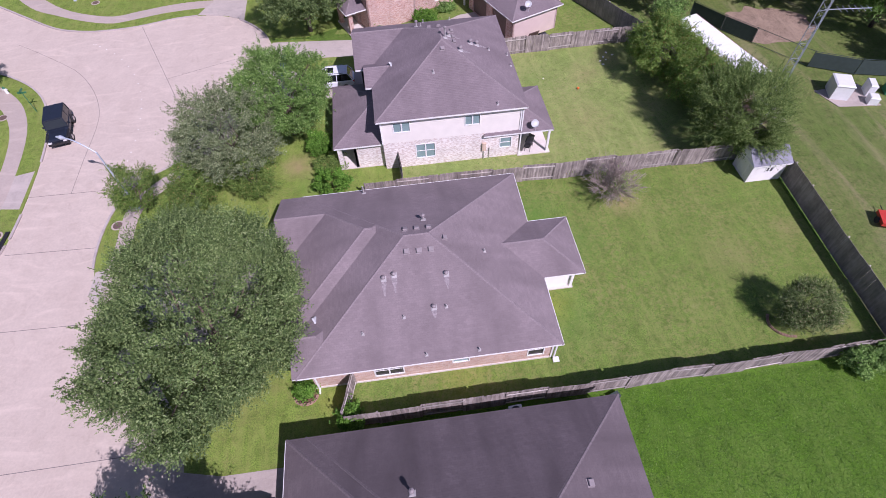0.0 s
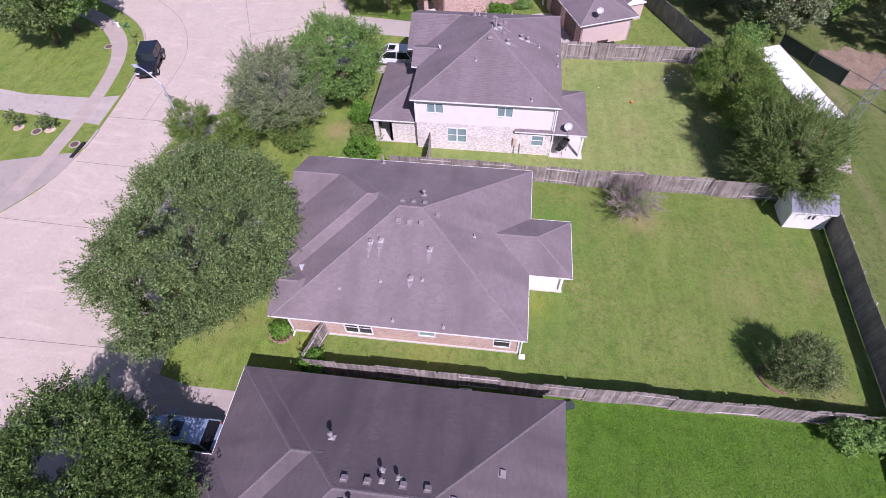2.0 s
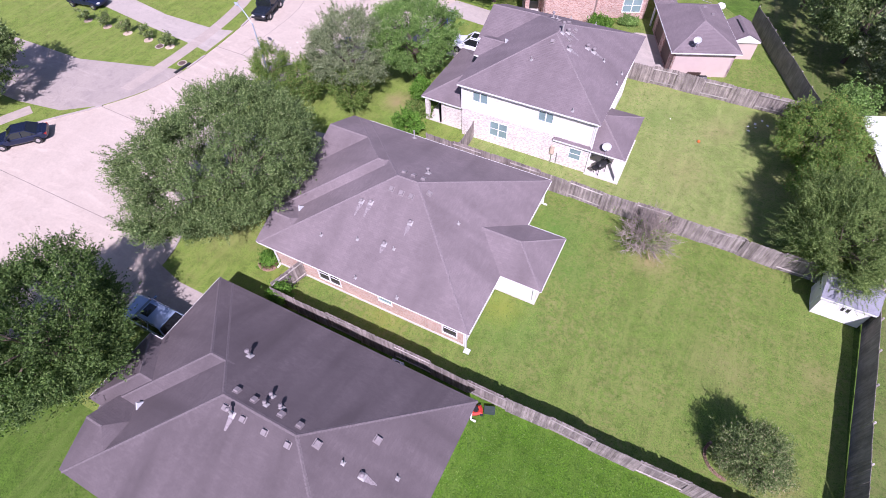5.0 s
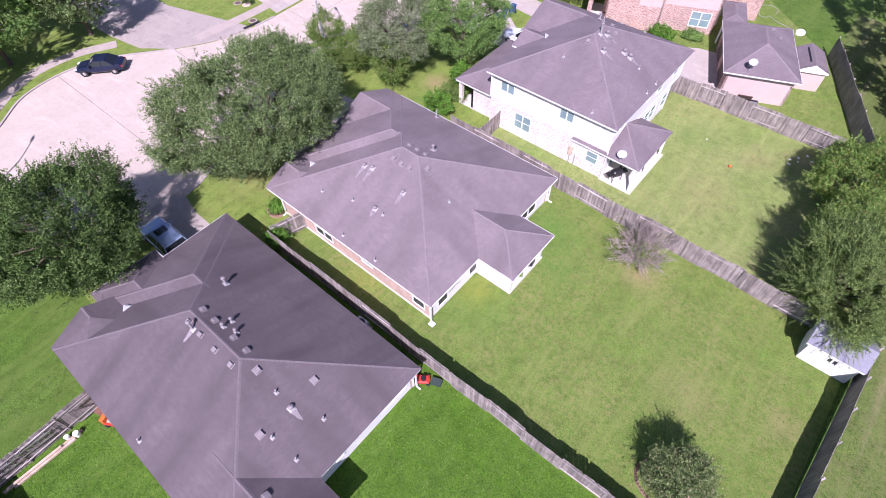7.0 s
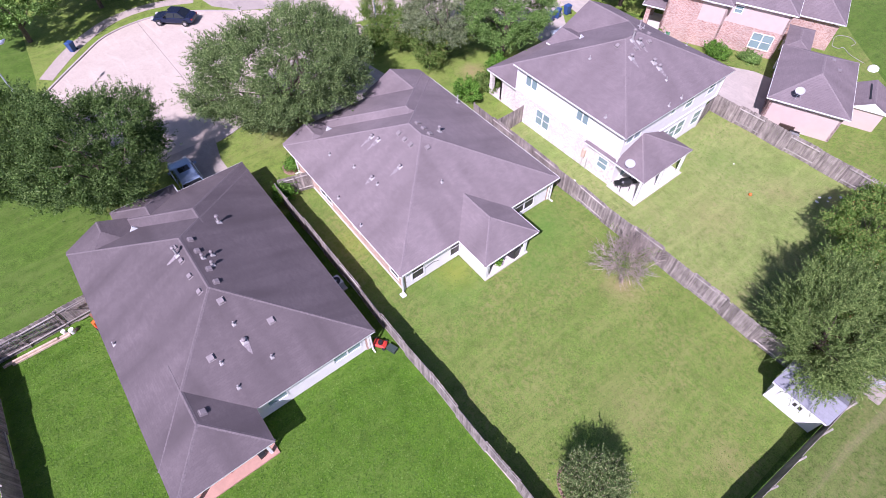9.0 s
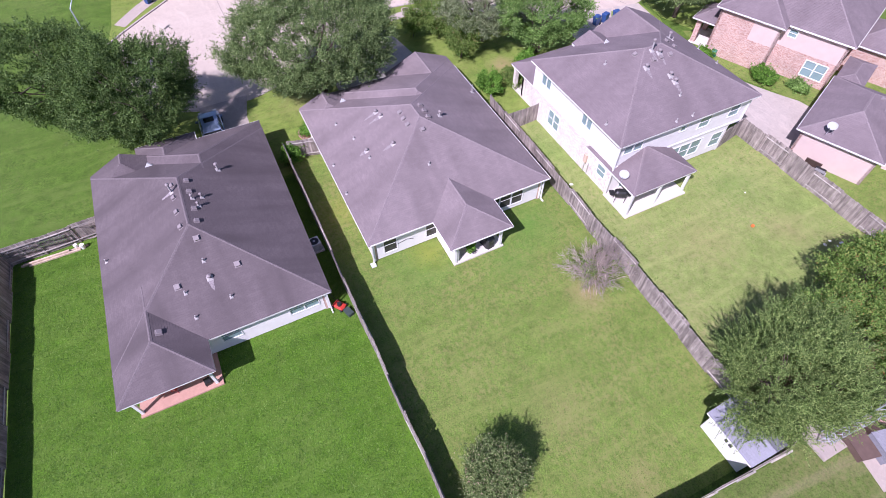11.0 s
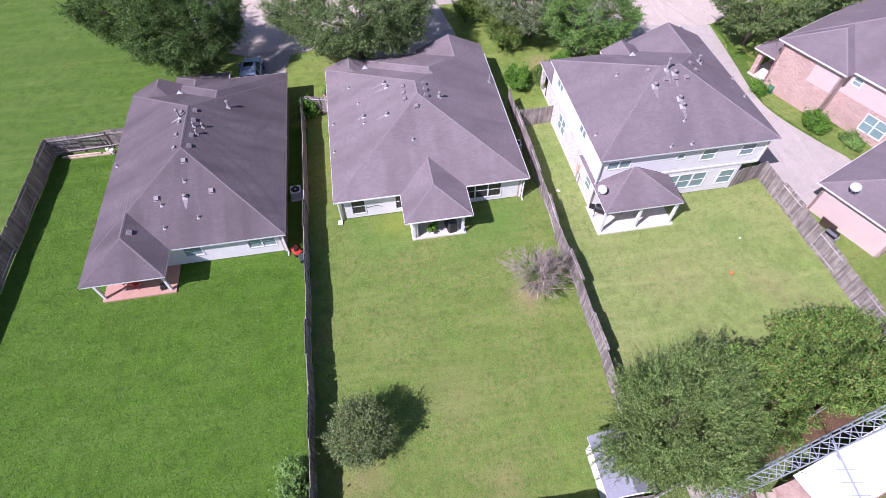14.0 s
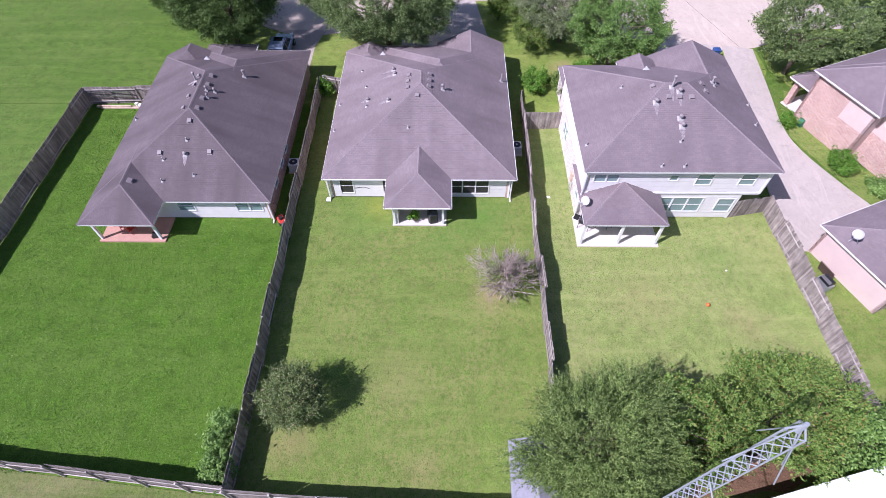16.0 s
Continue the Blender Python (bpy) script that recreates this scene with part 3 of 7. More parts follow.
near = smooth_line([(-60, -6), (-40, -3.5), (-28, 0.2), (-21, 1.2), (-13, 3.5), (-9.2, 8.0), (-9.0, 14), (-12.3, 19.5), (-15.9, 23.7), (-17.7, 28), (-17.7, 33), (-16.2, 36.6), (-13.6, 38.4), (-9.5, 43), (-7.2, 49), (-6.2, 53.5), (-7.2, 57.4), (-9.4, 60.4), (-12.0, 62.2), (-15.3, 62.9)], 5)
far = smooth_line([(-24.5, 1.6), (-26.4, 3.4), (-29.6, 6.8), (-32.2, 10), (-33.0, 14.4), (-31.8, 18.6), (-28.0, 23.7), (-25.7, 28), (-25.1, 33), (-25.5, 40.5), (-26.6, 46), (-29.0, 50.8), (-33.5, 54.5), (-41, 58), (-52, 61)], 5)
near = [p for p in near if p[1] > 1.0 and p[0] > -25 or p[1] > 30]
bulb = smooth_line([(-15.3, 62.9), (-17.8, 62.7), (-21.4, 61.8), (-24.4, 61.5), (-27.4, 61.7), (-30.8, 62.9), (-34.8, 65.8), (-39.2, 69.2), (-52, 79)], 5)
road_pts = near + bulb[1:] + far[::-1]
sheet("road", road_pts, -0.045, M["road"], "pale pinkish concrete street widening into a turning circle", 0.02, "road")


def kerb_runs(line, gaps, side, first):
    """Kerb pieces between the dropped crossings of the driveways."""
    run, k = [], first
    for p in [*line, None]:
        if p is None or any(a < p[1] < b for a, b in gaps):
            if len(run) > 2:
                strip(f"kerb_{k}", run, *side, -0.1, 0.07, M["kerb"], "grey concrete kerb")
                k += 1
            run = []
        else:
            run.append(p)


kerb_runs(near, ((8.1, 12.6), (20.8, 27.6), (46.5, 56.4), (61.6, 62.86)), (-0.02, 0.16), 1)
kerb_runs(far, ((24.2, 31.2), (35.0, 39.5)), (-0.16, 0.02), 11)
strip("kerb_21", bulb, -0.02, 0.16, -0.1, 0.07, M["kerb"], "grey concrete kerb")
sheet("front_lawn", [(x, y) for x, y in near if y < 56] + [(-3, 56), (5.396, 52), (5.396, 31.75), (0.996, 31.75), (0.996, 13.8), (2.392, 13.8), (2.392, 2.604), (-12, 2.604)], 0.0, M["lawn_front"], "front lawn with dry patches under the trees", 0.1)
sheet("north_lawn", [p for p in near if p[1] > 56] + bulb[1:] + [(-64, 112), (2, 112), (-0.3, 72), (2.6, 58.5), (-3, 56.2)], 0.0, M["lawn_front"], "shaded front lawns beyond the turning", 0.1)
sheet("west_lawn", far + [(-75, 66), (-95, 30), (-60, 5), (-28, 2.3)], 0.0, M["lawn_front"], "green front lawns across the street", 0.1)


# joints of the street slabs
def joint(name, a, b, w=0.05, z=-0.043):
    a, b = Vector(a), Vector(b)
    d = (b - a).normalized()
    n = Vector((-d.y, d.x)) * w / 2
    mb = MB()
    mb.face([(a.x + n.x, a.y + n.y, z), (a.x - n.x, a.y - n.y, z), (b.x - n.x, b.y - n.y, z), (b.x + n.x, b.y + n.y, z)])
    return tagged(part(name, mb, M["joint"]), "dark tarred joint between concrete street slabs", "road joint", "street joints", "structure")


for a, b in (((-24.9, 30.3), (-17.75, 30.0)), ((-25.3, 36.3), (-16.5, 36.1)), ((-21.2, 61.6), (-12.2, 41.0)), ((-16.8, 51.1), (-6.9, 54.6)), ((-32.9, 13.6), (-12.0, 13.8)), ((-28.2, 23.6), (-15.2, 23.2))):
    joint("road_joint", a, b, 0.045)
bend = smooth_line([(-34.0, 60.2), (-31.9, 58.7), (-28.2, 55.8), (-25.8, 53.6), (-23.6, 50.4), (-22.2, 47.1), (-21.8, 44.2), (-21.8, 40.0), (-21.7, 36.2)], 3)
strip("road_joint", bend, -0.018, 0.018, -0.06, -0.042, M["joint"], "dark curved joint between concrete street slabs", "road joint")

# drives, walks
Z1 = 0.012
sheet("driveway_1", [(-9.6, 8.2), (-2.6, 8.2), (-2.6, 11.9), (-6.5, 11.9), (-9.6, 12.6)], Z1, M["old_drive"], "pale concrete driveway of the single-storey house", 0.1, "driveway")
sheet("driveway_2", [(-13.6, 20.6), (-2.9, 20.6), (-2.9, 28.4), (-4.8, 29.9), (-14.9, 28.4), (-17.5, 27.6), (-17.5, 25.6)], Z1, M["drive"], "concrete driveway shaded by an oak", 0.1, "driveway")
sheet("driveway_3", [(-8.4, 46.2), (-5, 45.6), (3.0, 45.0), (3.0, 49.0), (-2.6, 49.2), (-6.9, 52.5)], Z1, M["drive"], "concrete driveway beside the two-storey house", 0.1, "driveway")
sheet("driveway_4", smooth_line([(-7.0, 52.9), (-2, 52.2), (5.4, 51.6), (12, 50.6), (18.3, 50.4)], 4) + [(20.5, 56.5), (16.4, 58.2)] + smooth_line([(14.0, 57.8), (12.1, 56.7), (8.1, 54.9), (5.0, 54.5), (0, 55.1), (-6.4, 55.8)], 4), Z1, M["drive"], "long concrete driveway leading to a detached garage", 0.1, "driveway")
sheet("walkway_1", smooth_line([(-16.6, 23.4), (-16.6, 29), (-16.5, 34), (-14.2, 37.0), (-10.5, 41), (-8.6, 46)], 4) + smooth_line([(-7.6, 46), (-9.6, 40.4), (-13.2, 36.2), (-15.3, 33.4), (-15.4, 29), (-15.4, 23.4)], 4), Z1 + 0.004, M["walkway"], "concrete pavement along the kerb", 0.1, "pavement")
sheet("walkway_2", smooth_line([(-27.2, 26.6), (-26.9, 33), (-27.2, 40), (-28.4, 46), (-31, 50.5), (-36, 54.2), (-46, 58)], 4) + smooth_line([(-47, 56.6), (-37, 52.8), (-32.4, 49.4), (-29.8, 45.4), (-28.6, 40), (-28.3, 33), (-28.6, 26.4)], 4), Z1 + 0.004, M["walkway"], "curving concrete pavement across the street", 0.1, "pavement")
sheet("walkway_4", smooth_line([(-41, 74.6), (-35.4, 68.2), (-31.7, 65.8), (-28.0, 63.9), (-24.7, 62.9), (-21.7, 63.5), (-18.7, 64.2), (-14.6, 64.5)], 4) + smooth_line([(-13.8, 66.0), (-16.4, 66.1), (-19.0, 65.8), (-22.0, 65.1), (-25.0, 64.4), (-28.6, 65.6), (-31.6, 67.4), (-34.4, 70.0), (-40, 76)], 4), Z1 + 0.004, M["walkway"], "concrete pavement beyond the turning", 0.1, "pavement")
sheet("driveway_7", [(-15.3, 62.95), (-12.0, 62.25), (-9.9, 61.0), (-10.0, 66), (-11.5, 82), (-15.5, 82), (-14.0, 66)], Z1, M["drive"], "concrete driveway beyond the turning", 0.1, "driveway")
sheet("walkway_3", smooth_line([(-27.2, 3.6), (-31.2, 7.2), (-34.2, 11.5), (-34.6, 16), (-33, 20)], 4) + smooth_line([(-34.3, 20.6), (-36, 16), (-35.6, 11), (-32.4, 6.2), (-28.2, 2.6)], 4), Z1 + 0.004, M["walkway"], "concrete pavement round the turning circle", 0.1, "pavement")
sheet("driveway_5", [(-25.1, 31.3), (-26.4, 31.1), (-36.6, 28.2), (-48, 28), (-48, 20.5), (-36, 20.6), (-31.0, 21.4), (-28.1, 23.6), (-27.3, 24.8), (-26.4, 26.4), (-25.65, 28), (-25.3, 29.6)][::-1], Z1, M["old_drive"], "grey oil-stained concrete driveway across the street", 0.1, "driveway")
sheet("driveway_6", [(-25.4, 35.0), (-28, 35.4), (-36, 36.2), (-50, 38), (-50, 41.2), (-35, 38.8), (-28, 38.8), (-25.6, 39.4)][::-1], Z1, M["drive"], "pale concrete driveway across the street", 0.1, "driveway")


# ---- houses ----
WH = M["white"]


def siding(parent, p, q, z0, z1, openings=(), mat=WH, step=0.17):
    """A wall of lapped boards, each board a course of its own, in one mesh."""
    p, q = Vector(p), Vector(q)
    L = (q - p).length
    d = (q - p) / L
    m = Matrix.Translation((p.x, p.y, 0)) @ Matrix.Rotation(math.atan2(d.y, d.x), 4, "Z")
    mb = MB()
    z = z0
    xs = sorted({0.0, L, *[o[0] for o in openings], *[o[0] + o[2] for o in openings]})
    zs = sorted({z0, z1, *[o[1] for o in openings], *[o[1] + o[3] for o in openings]})
    for a, b in zip(xs, xs[1:]):
        for c, e in zip(zs, zs[1:]):
            if any(o[0] < (a + b) / 2 < o[0] + o[2] and o[1] < (c + e) / 2 < o[1] + o[3] for o in openings):
                continue
            mb.box(a, 0.02, c, b, 0.2, e, m)
            k = math.floor((c - z0) / step) * step + z0
            while k < e - 1e-6:
                lo, hi = max(k, c), min(k + step, e)
                if hi - lo > 1e-3:
                    f0, f1 = (lo - k) / step, (hi - k) / step
                    mb.face([m @ Vector(v) for v in ((a, 0.018 * f0 - 0.004, lo), (b, 0.018 * f0 - 0.004, lo), (b, 0.018 * f1 - 0.004, hi), (a, 0.018 * f1 - 0.004, hi))])
                    if f0 < 1e-6:
                        mb.face([m @ Vector(v) for v in ((a, 0.02, lo), (b, 0.02, lo), (b, -0.004, lo), (a, -0.004, lo))])
                k += step
    return part("siding_wall", mb, mat, parent, "painted lap siding wall"), m


def corner_board(parent, x, y, z0, z1, w=0.13):
    part("corner_board", MB().box(x - w / 2, y - w / 2, z0, x + w / 2, y + w / 2, z1), M["trim"], parent)


def downspout(parent, x, y, z1, dx=0.0, dy=0.0):
    mb = MB().box(x - 0.045, y - 0.045, 0.12, x + 0.045, y + 0.045, z1)
    mb.box(min(x, x + dx) - 0.045, min(y, y + dy) - 0.045, 0.04, max(x, x + dx) + 0.045, max(y, y + dy) + 0.045, 0.13)
    part("downspout", mb, M["trim"], parent, "white downspout")


# house with the shallow hip roof in the middle of the row
EB, PB = 2.45, 0.432
hb = empty("house", "single-storey house with brown-grey hip roof, brick sides and white siding back", "house", "row of houses", at=(6, 23, 0))
hb.matrix_world = Matrix.Identity(4)
kw = dict(mat=M["shingle_b"], cap=M["cap_b"])
roof_section(hb, (-1.95, 16.0, 14.0, 30.42), EB, PB, edges="sen", **kw)
roof_section(hb, (-3.0, 18.85, 9.0, 30.416), EB - 0.002, PB, edges="w", soffit=0.004, buried="hi", **kw)
roof_section(hb, (-3.5, 24.3, 3.0, 30.41), EB - 0.004, PB, hip=(False, True), edges="", soffit=0.008, buried="hi", **kw)
roof_section(hb, (-2.15, 16.004, 1.6, 20.35), EB - 0.002, PB, hip=(False, True), edges="", soffit=0.012, buried="hi", **kw)
roof_section(hb, (9.0, 20.8, 16.77, 25.6), EB + 0.004, PB, edges="sen", soffit=0.016, buried="lo", **kw)
o1 = [(3.75, 0.55, 1.75, 1.35), (8.55, 1.05, 1.0, 0.75), (13.25, 0.6, 1.0, 1.35)]
_, m = wall(hb, (-1.2, 16.4), (13.6, 16.4), 0.0, EB - 0.1, M["brick_tan"], o1, label="pink-tan brick side wall")
window(hb, m, o1[0], 2)
window(hb, m, o1[1], 1, "glass_teal", cross=False)
window(hb, m, o1[2], 1)
part("foundation", MB().box(-1.25, 16.35, 0.0, 13.65, 16.398, 0.17), M["slab"], hb)
o2 = [(0.53, 0.5, 1.0, 1.55), (3.78, 0.5, 0.85, 1.55)]
_, m = siding(hb, (13.6, 16.62), (13.6, 21.48), 0.12, EB - 0.1, o2)
for o in o2:
    window(hb, m, o, 1)
o3 = [(0.25, 0.5, 3.0, 1.55)]
_, m = siding(hb, (13.6, 25.2), (13.6, 29.79), 0.12, EB - 0.1, o3)
window(hb, m, o3[0], 3)
o4 = [(0.5, 0.1, 1.9, 2.05)]
_, m = siding(hb, (13.6, 21.72), (13.6, 25.19), 0.12, EB - 0.1, o4)
window(hb, m, o4[0], 2, cross=False, name="patio_door")
siding(hb, (13.6, 21.5), (16.3, 21.5), 0.12, EB - 0.1)
_, m = wall(hb, (13.6, 30.0), (-3.0, 30.0), 0.0, EB - 0.1, M["brick_tan"], [], label="pink-tan brick side wall")
wall(hb, (-1.2, 20.2), (-1.2, 16.6), 0.0, EB - 0.1, M["brick_tan"], [])
wall(hb, (-2.5, 30.0), (-2.5, 20.0), 0.0, EB - 0.1, M["brick_tan"], [])
part("porch_slab", MB().box(13.6, 21.25, 0.0, 16.45, 25.25, 0.12), M["slab"], hb, "concrete porch floor")
for y in (21.42, 25.0):
    part("porch_post", MB().box(16.2, y - 0.09, 0.12, 16.38, y + 0.09, EB - 0.1), M["trim"], hb, "white square post")
for x, y in ((13.6, 16.4), (13.6, 30.0)):
    corner_board(hb, x, y, 0.1, EB - 0.1)
downspout(hb, 13.75, 16.25, EB - 0.1, 0.3, -0.25)
downspout(hb, 13.72, 30.15, EB - 0.1, 0.3, 0)
downspout(hb, -1.0, 16.3, EB - 0.1, 0, -0.3)

# last house of the row
EA, PA = 2.36, 0.48
ha = empty("house", "single-storey house with dark shingled hip roof and white siding back", "house", "row of houses")
kw = dict(mat=M["shingle_a"], cap=M["cap_a"])
roof_section(ha, (-1.3, -0.38, 16.2, 12.63), EA, PA, edges="", **kw)
roof_section(ha, (-2.33, 2.85, 9.0, 12.626), EA - 0.002, PA, edges="w", soffit=0.004, buried="hi", **kw)
roof_section(ha, (-3.28, 3.0, 3.5, 7.55), EA + 0.002, PA, edges="wn", soffit=0.008, buried="hi", **kw)
roof_section(ha, (-1.5, -0.376, 2.2, 4.85), EA - 0.004, PA, hip=(False, True), edges="", soffit=0.012, buried="hi", **kw)
roof_section(ha, (9.0, -0.372, 18.38, 4.97), EA + 0.004, PA, edges="", soffit=0.016, buried="lo", **kw)
o1 = [(0.9, 0.9, 1.2, 1.05), (5.2, 0.9, 1.9, 1.05)]
_, m = siding(ha, (15.8, 4.6), (15.8, 11.99), 0.12, EA - 0.1, o1)
window(ha, m, o1[0], 1, "glass_teal")
window(ha, m, o1[1], 2, "glass_teal")
siding(ha, (15.8, 0.21), (15.8, 4.59), 0.12, EA - 0.1, [], M["cream"])
o2 = [(2.2, 0.9, 0.9, 1.3), (4.3, 0.9, 0.9, 1.3), (6.0, 0.9, 0.9, 1.2)]
_, m = wall(ha, (15.8, 12.2), (-1.9, 12.2), 0.0, EA - 0.1, M["brick_red"], o2)
for o in o2:
    window(ha, m, o, 1, "glass_teal")
wall(ha, (-0.9, 0.0), (15.8, 0.0), 0.0, EA - 0.1, M["brick_tan"], [])
wall(ha, (-1.9, 12.2), (-1.9, 7.2), 0.0, EA - 0.1, M["brick_red"], [])
wall(ha, (-2.85, 7.1), (-2.85, 3.4), 0.0, EA - 0.1, M["brick_red"], [])
wall(ha, (-0.9, 3.4), (-0.9, 0.2), 0.0, EA - 0.1, M["brick_red"], [])
part("porch_slab", MB().box(15.8, -0.05, 0.0, 18.1, 4.75, 0.11), M["slab_red"], ha, "red-painted porch floor")
for y in (0.08, 4.4):
    part("porch_post", MB().box(17.75, y - 0.08, 0.11, 17.91, y + 0.08, EA - 0.1), M["trim"], ha, "white square post")
corner_board(ha, 15.8, 12.2, 0.1, EA - 0.1)
downspout(ha, 16.0, 12.3, EA - 0.1, 0.25, 0)

# two-storey house
EC, PC = 5.25, 0.46
hc = empty("house", "two-storey house, mauve-grey hip roof, white siding over pale brick", "house", "row of houses")
kw = dict(mat=M["shingle_c"], cap=M["cap_b"])
roof_section(hc, (4.03, 34.53, 15.89, 47.88), EC, PC, axis="y", edges="", **kw)
roof_section(hc, (2.75, 41.5, 11.0, 47.876), EC - 0.002, PC, hip=(False, True), edges="", soffit=0.004, buried="hi", **kw)
roof_section(hc, (3.5, 38.9, 7.5, 42.2), EC + 0.002, PC, hip=(False, True), edges="", soffit=0.008, buried="hi", **kw)
roof_section(hc, (0.38, 35.1, 8.6, 43.3), 2.6, 0.44, edges="", name="porch_roof", buried="hi", **kw)
roof_section(hc, (12.5, 34.7, 18.33, 40.52), 2.58, 0.44, edges="", name="patio_roof", soffit=0.004, buried="lo", **kw)
zs0, zs1 = 2.75, EC - 0.1
lo_s = [(2.6, 0.85, 1.55, 1.45), (9.55, 1.0, 0.95, 1.05)]
_, m = wall(hc, (4.4, 34.95), (15.5, 34.95), 0.0, zs0, M["brick_pale"], lo_s, label="pale mixed brick lower wall")
window(hc, m, lo_s[0], 2, "glass_teal")
window(hc, m, lo_s[1], 1, "glass_teal")
up_s = [(0.95, 3.75, 1.3, 0.95), (6.6, 3.75, 1.2, 0.95)]
_, m = siding(hc, (4.4, 34.95), (15.5, 34.95), zs0, zs1, up_s, M["cream"])
for o in up_s:
    window(hc, m, o, 2, "glass_teal", cross=False)
up_e = [(0.3, 3.85, 1.7, 0.75), (5.5, 4.0, 0.6, 0.55), (7.4, 3.6, 1.1, 1.05), (10.4, 3.6, 1.1, 1.05)]
_, m = siding(hc, (15.5, 35.15), (15.5, 47.3), zs0, zs1, up_e)
for i, o in enumerate(up_e):
    window(hc, m, o, 2 if i == 0 else 1, "glass_teal", cross=i > 1)
lo_e = [(1.0, 0.1, 1.8, 2.05), (5.4, 0.75, 3.3, 1.5), (9.8, 0.75, 1.2, 1.4)]
_, m = siding(hc, (15.5, 35.15), (15.5, 46.4), 0.12, zs0, lo_e)
for i, o in enumerate(lo_e):
    window(hc, m, o, (2, 3, 1)[i], "glass_teal", cross=i > 0, name="patio_door" if i == 0 else "window")
part("belly_band", MB().box(15.45, 34.9, zs0 - 0.05, 15.56, 47.5, zs0 + 0.1), M["trim"], hc)
part("overhang_floor", MB().box(4.4, 46.4, zs0 - 0.15, 15.5, 47.5, zs0 - 0.002), M["trim"], hc)
wall(hc, (15.5, 46.4), (4.4, 46.4), 0.0, zs0 - 0.15, WH, [])
siding(hc, (15.5, 47.5), (3.2, 47.5), zs0, zs1, [])
wall(hc, (4.4, 46.18), (4.4, 35.17), 0.0, zs1, M["brick_pale"], [])
siding(hc, (3.2, 47.5), (3.2, 42.0), 0.1, zs1, [])
wall(hc, (3.2, 42.0), (4.4, 42.0), 0.0, zs1, WH, [])
wall(hc, (1.95, 35.45), (4.4, 35.45), 0.0, 2.45, M["brick_pale"], [])
wall(hc, (1.95, 42.8), (1.95, 35.45), 0.0, 2.45, M["brick_pale"], [(4.2, 0.1, 1.0, 2.05), (0.8, 0.8, 1.6, 1.3)])
part("porch_slab", MB().box(0.6, 35.4, 0.0, 4.4, 43.0, 0.1), M["slab"], hc, "concrete porch floor")
for y in (35.5, 38.4, 42.6):
    part("porch_post", MB().box(0.62, y - 0.17, 0.1, 0.96, y + 0.17, 2.5), M["brick_pale"], hc, "pale brick porch pier")
part("patio_slab", MB().box(15.5, 34.75, 0.0, 18.3, 40.6, 0.1), M["slab"], hc, "pale concrete patio floor")
for y in (34.95, 37.6, 40.3):
    part("patio_post", MB().box(17.95, y - 0.09, 0.1, 18.13, y + 0.09, 2.5), M["trim"], hc, "white square post")
for x, y in ((4.4, 34.95), (15.5, 34.95), (15.5, 47.5)):
    corner_board(hc, x, y, zs0, zs1)
downspout(hc, 15.62, 34.85, EC - 0.1, 0.2, 0)


# ---- fences ----
def picket_mesh(mat):
    mb = MB()
    ring = lambda z, c: [(-0.5 + c, -0.011, z), (0.5 - c, -0.011, z), (0.5 - c, 0.011, z), (-0.5 + c, 0.011, z)]
    mb.taper([ring(0, 0), ring(0.985, 0), ring(1.0, 0.2)])
    return mb.mesh("picket", M[mat], True)


PICKET = {k: picket_mesh(k) for k in ("fence", "fence_back")}


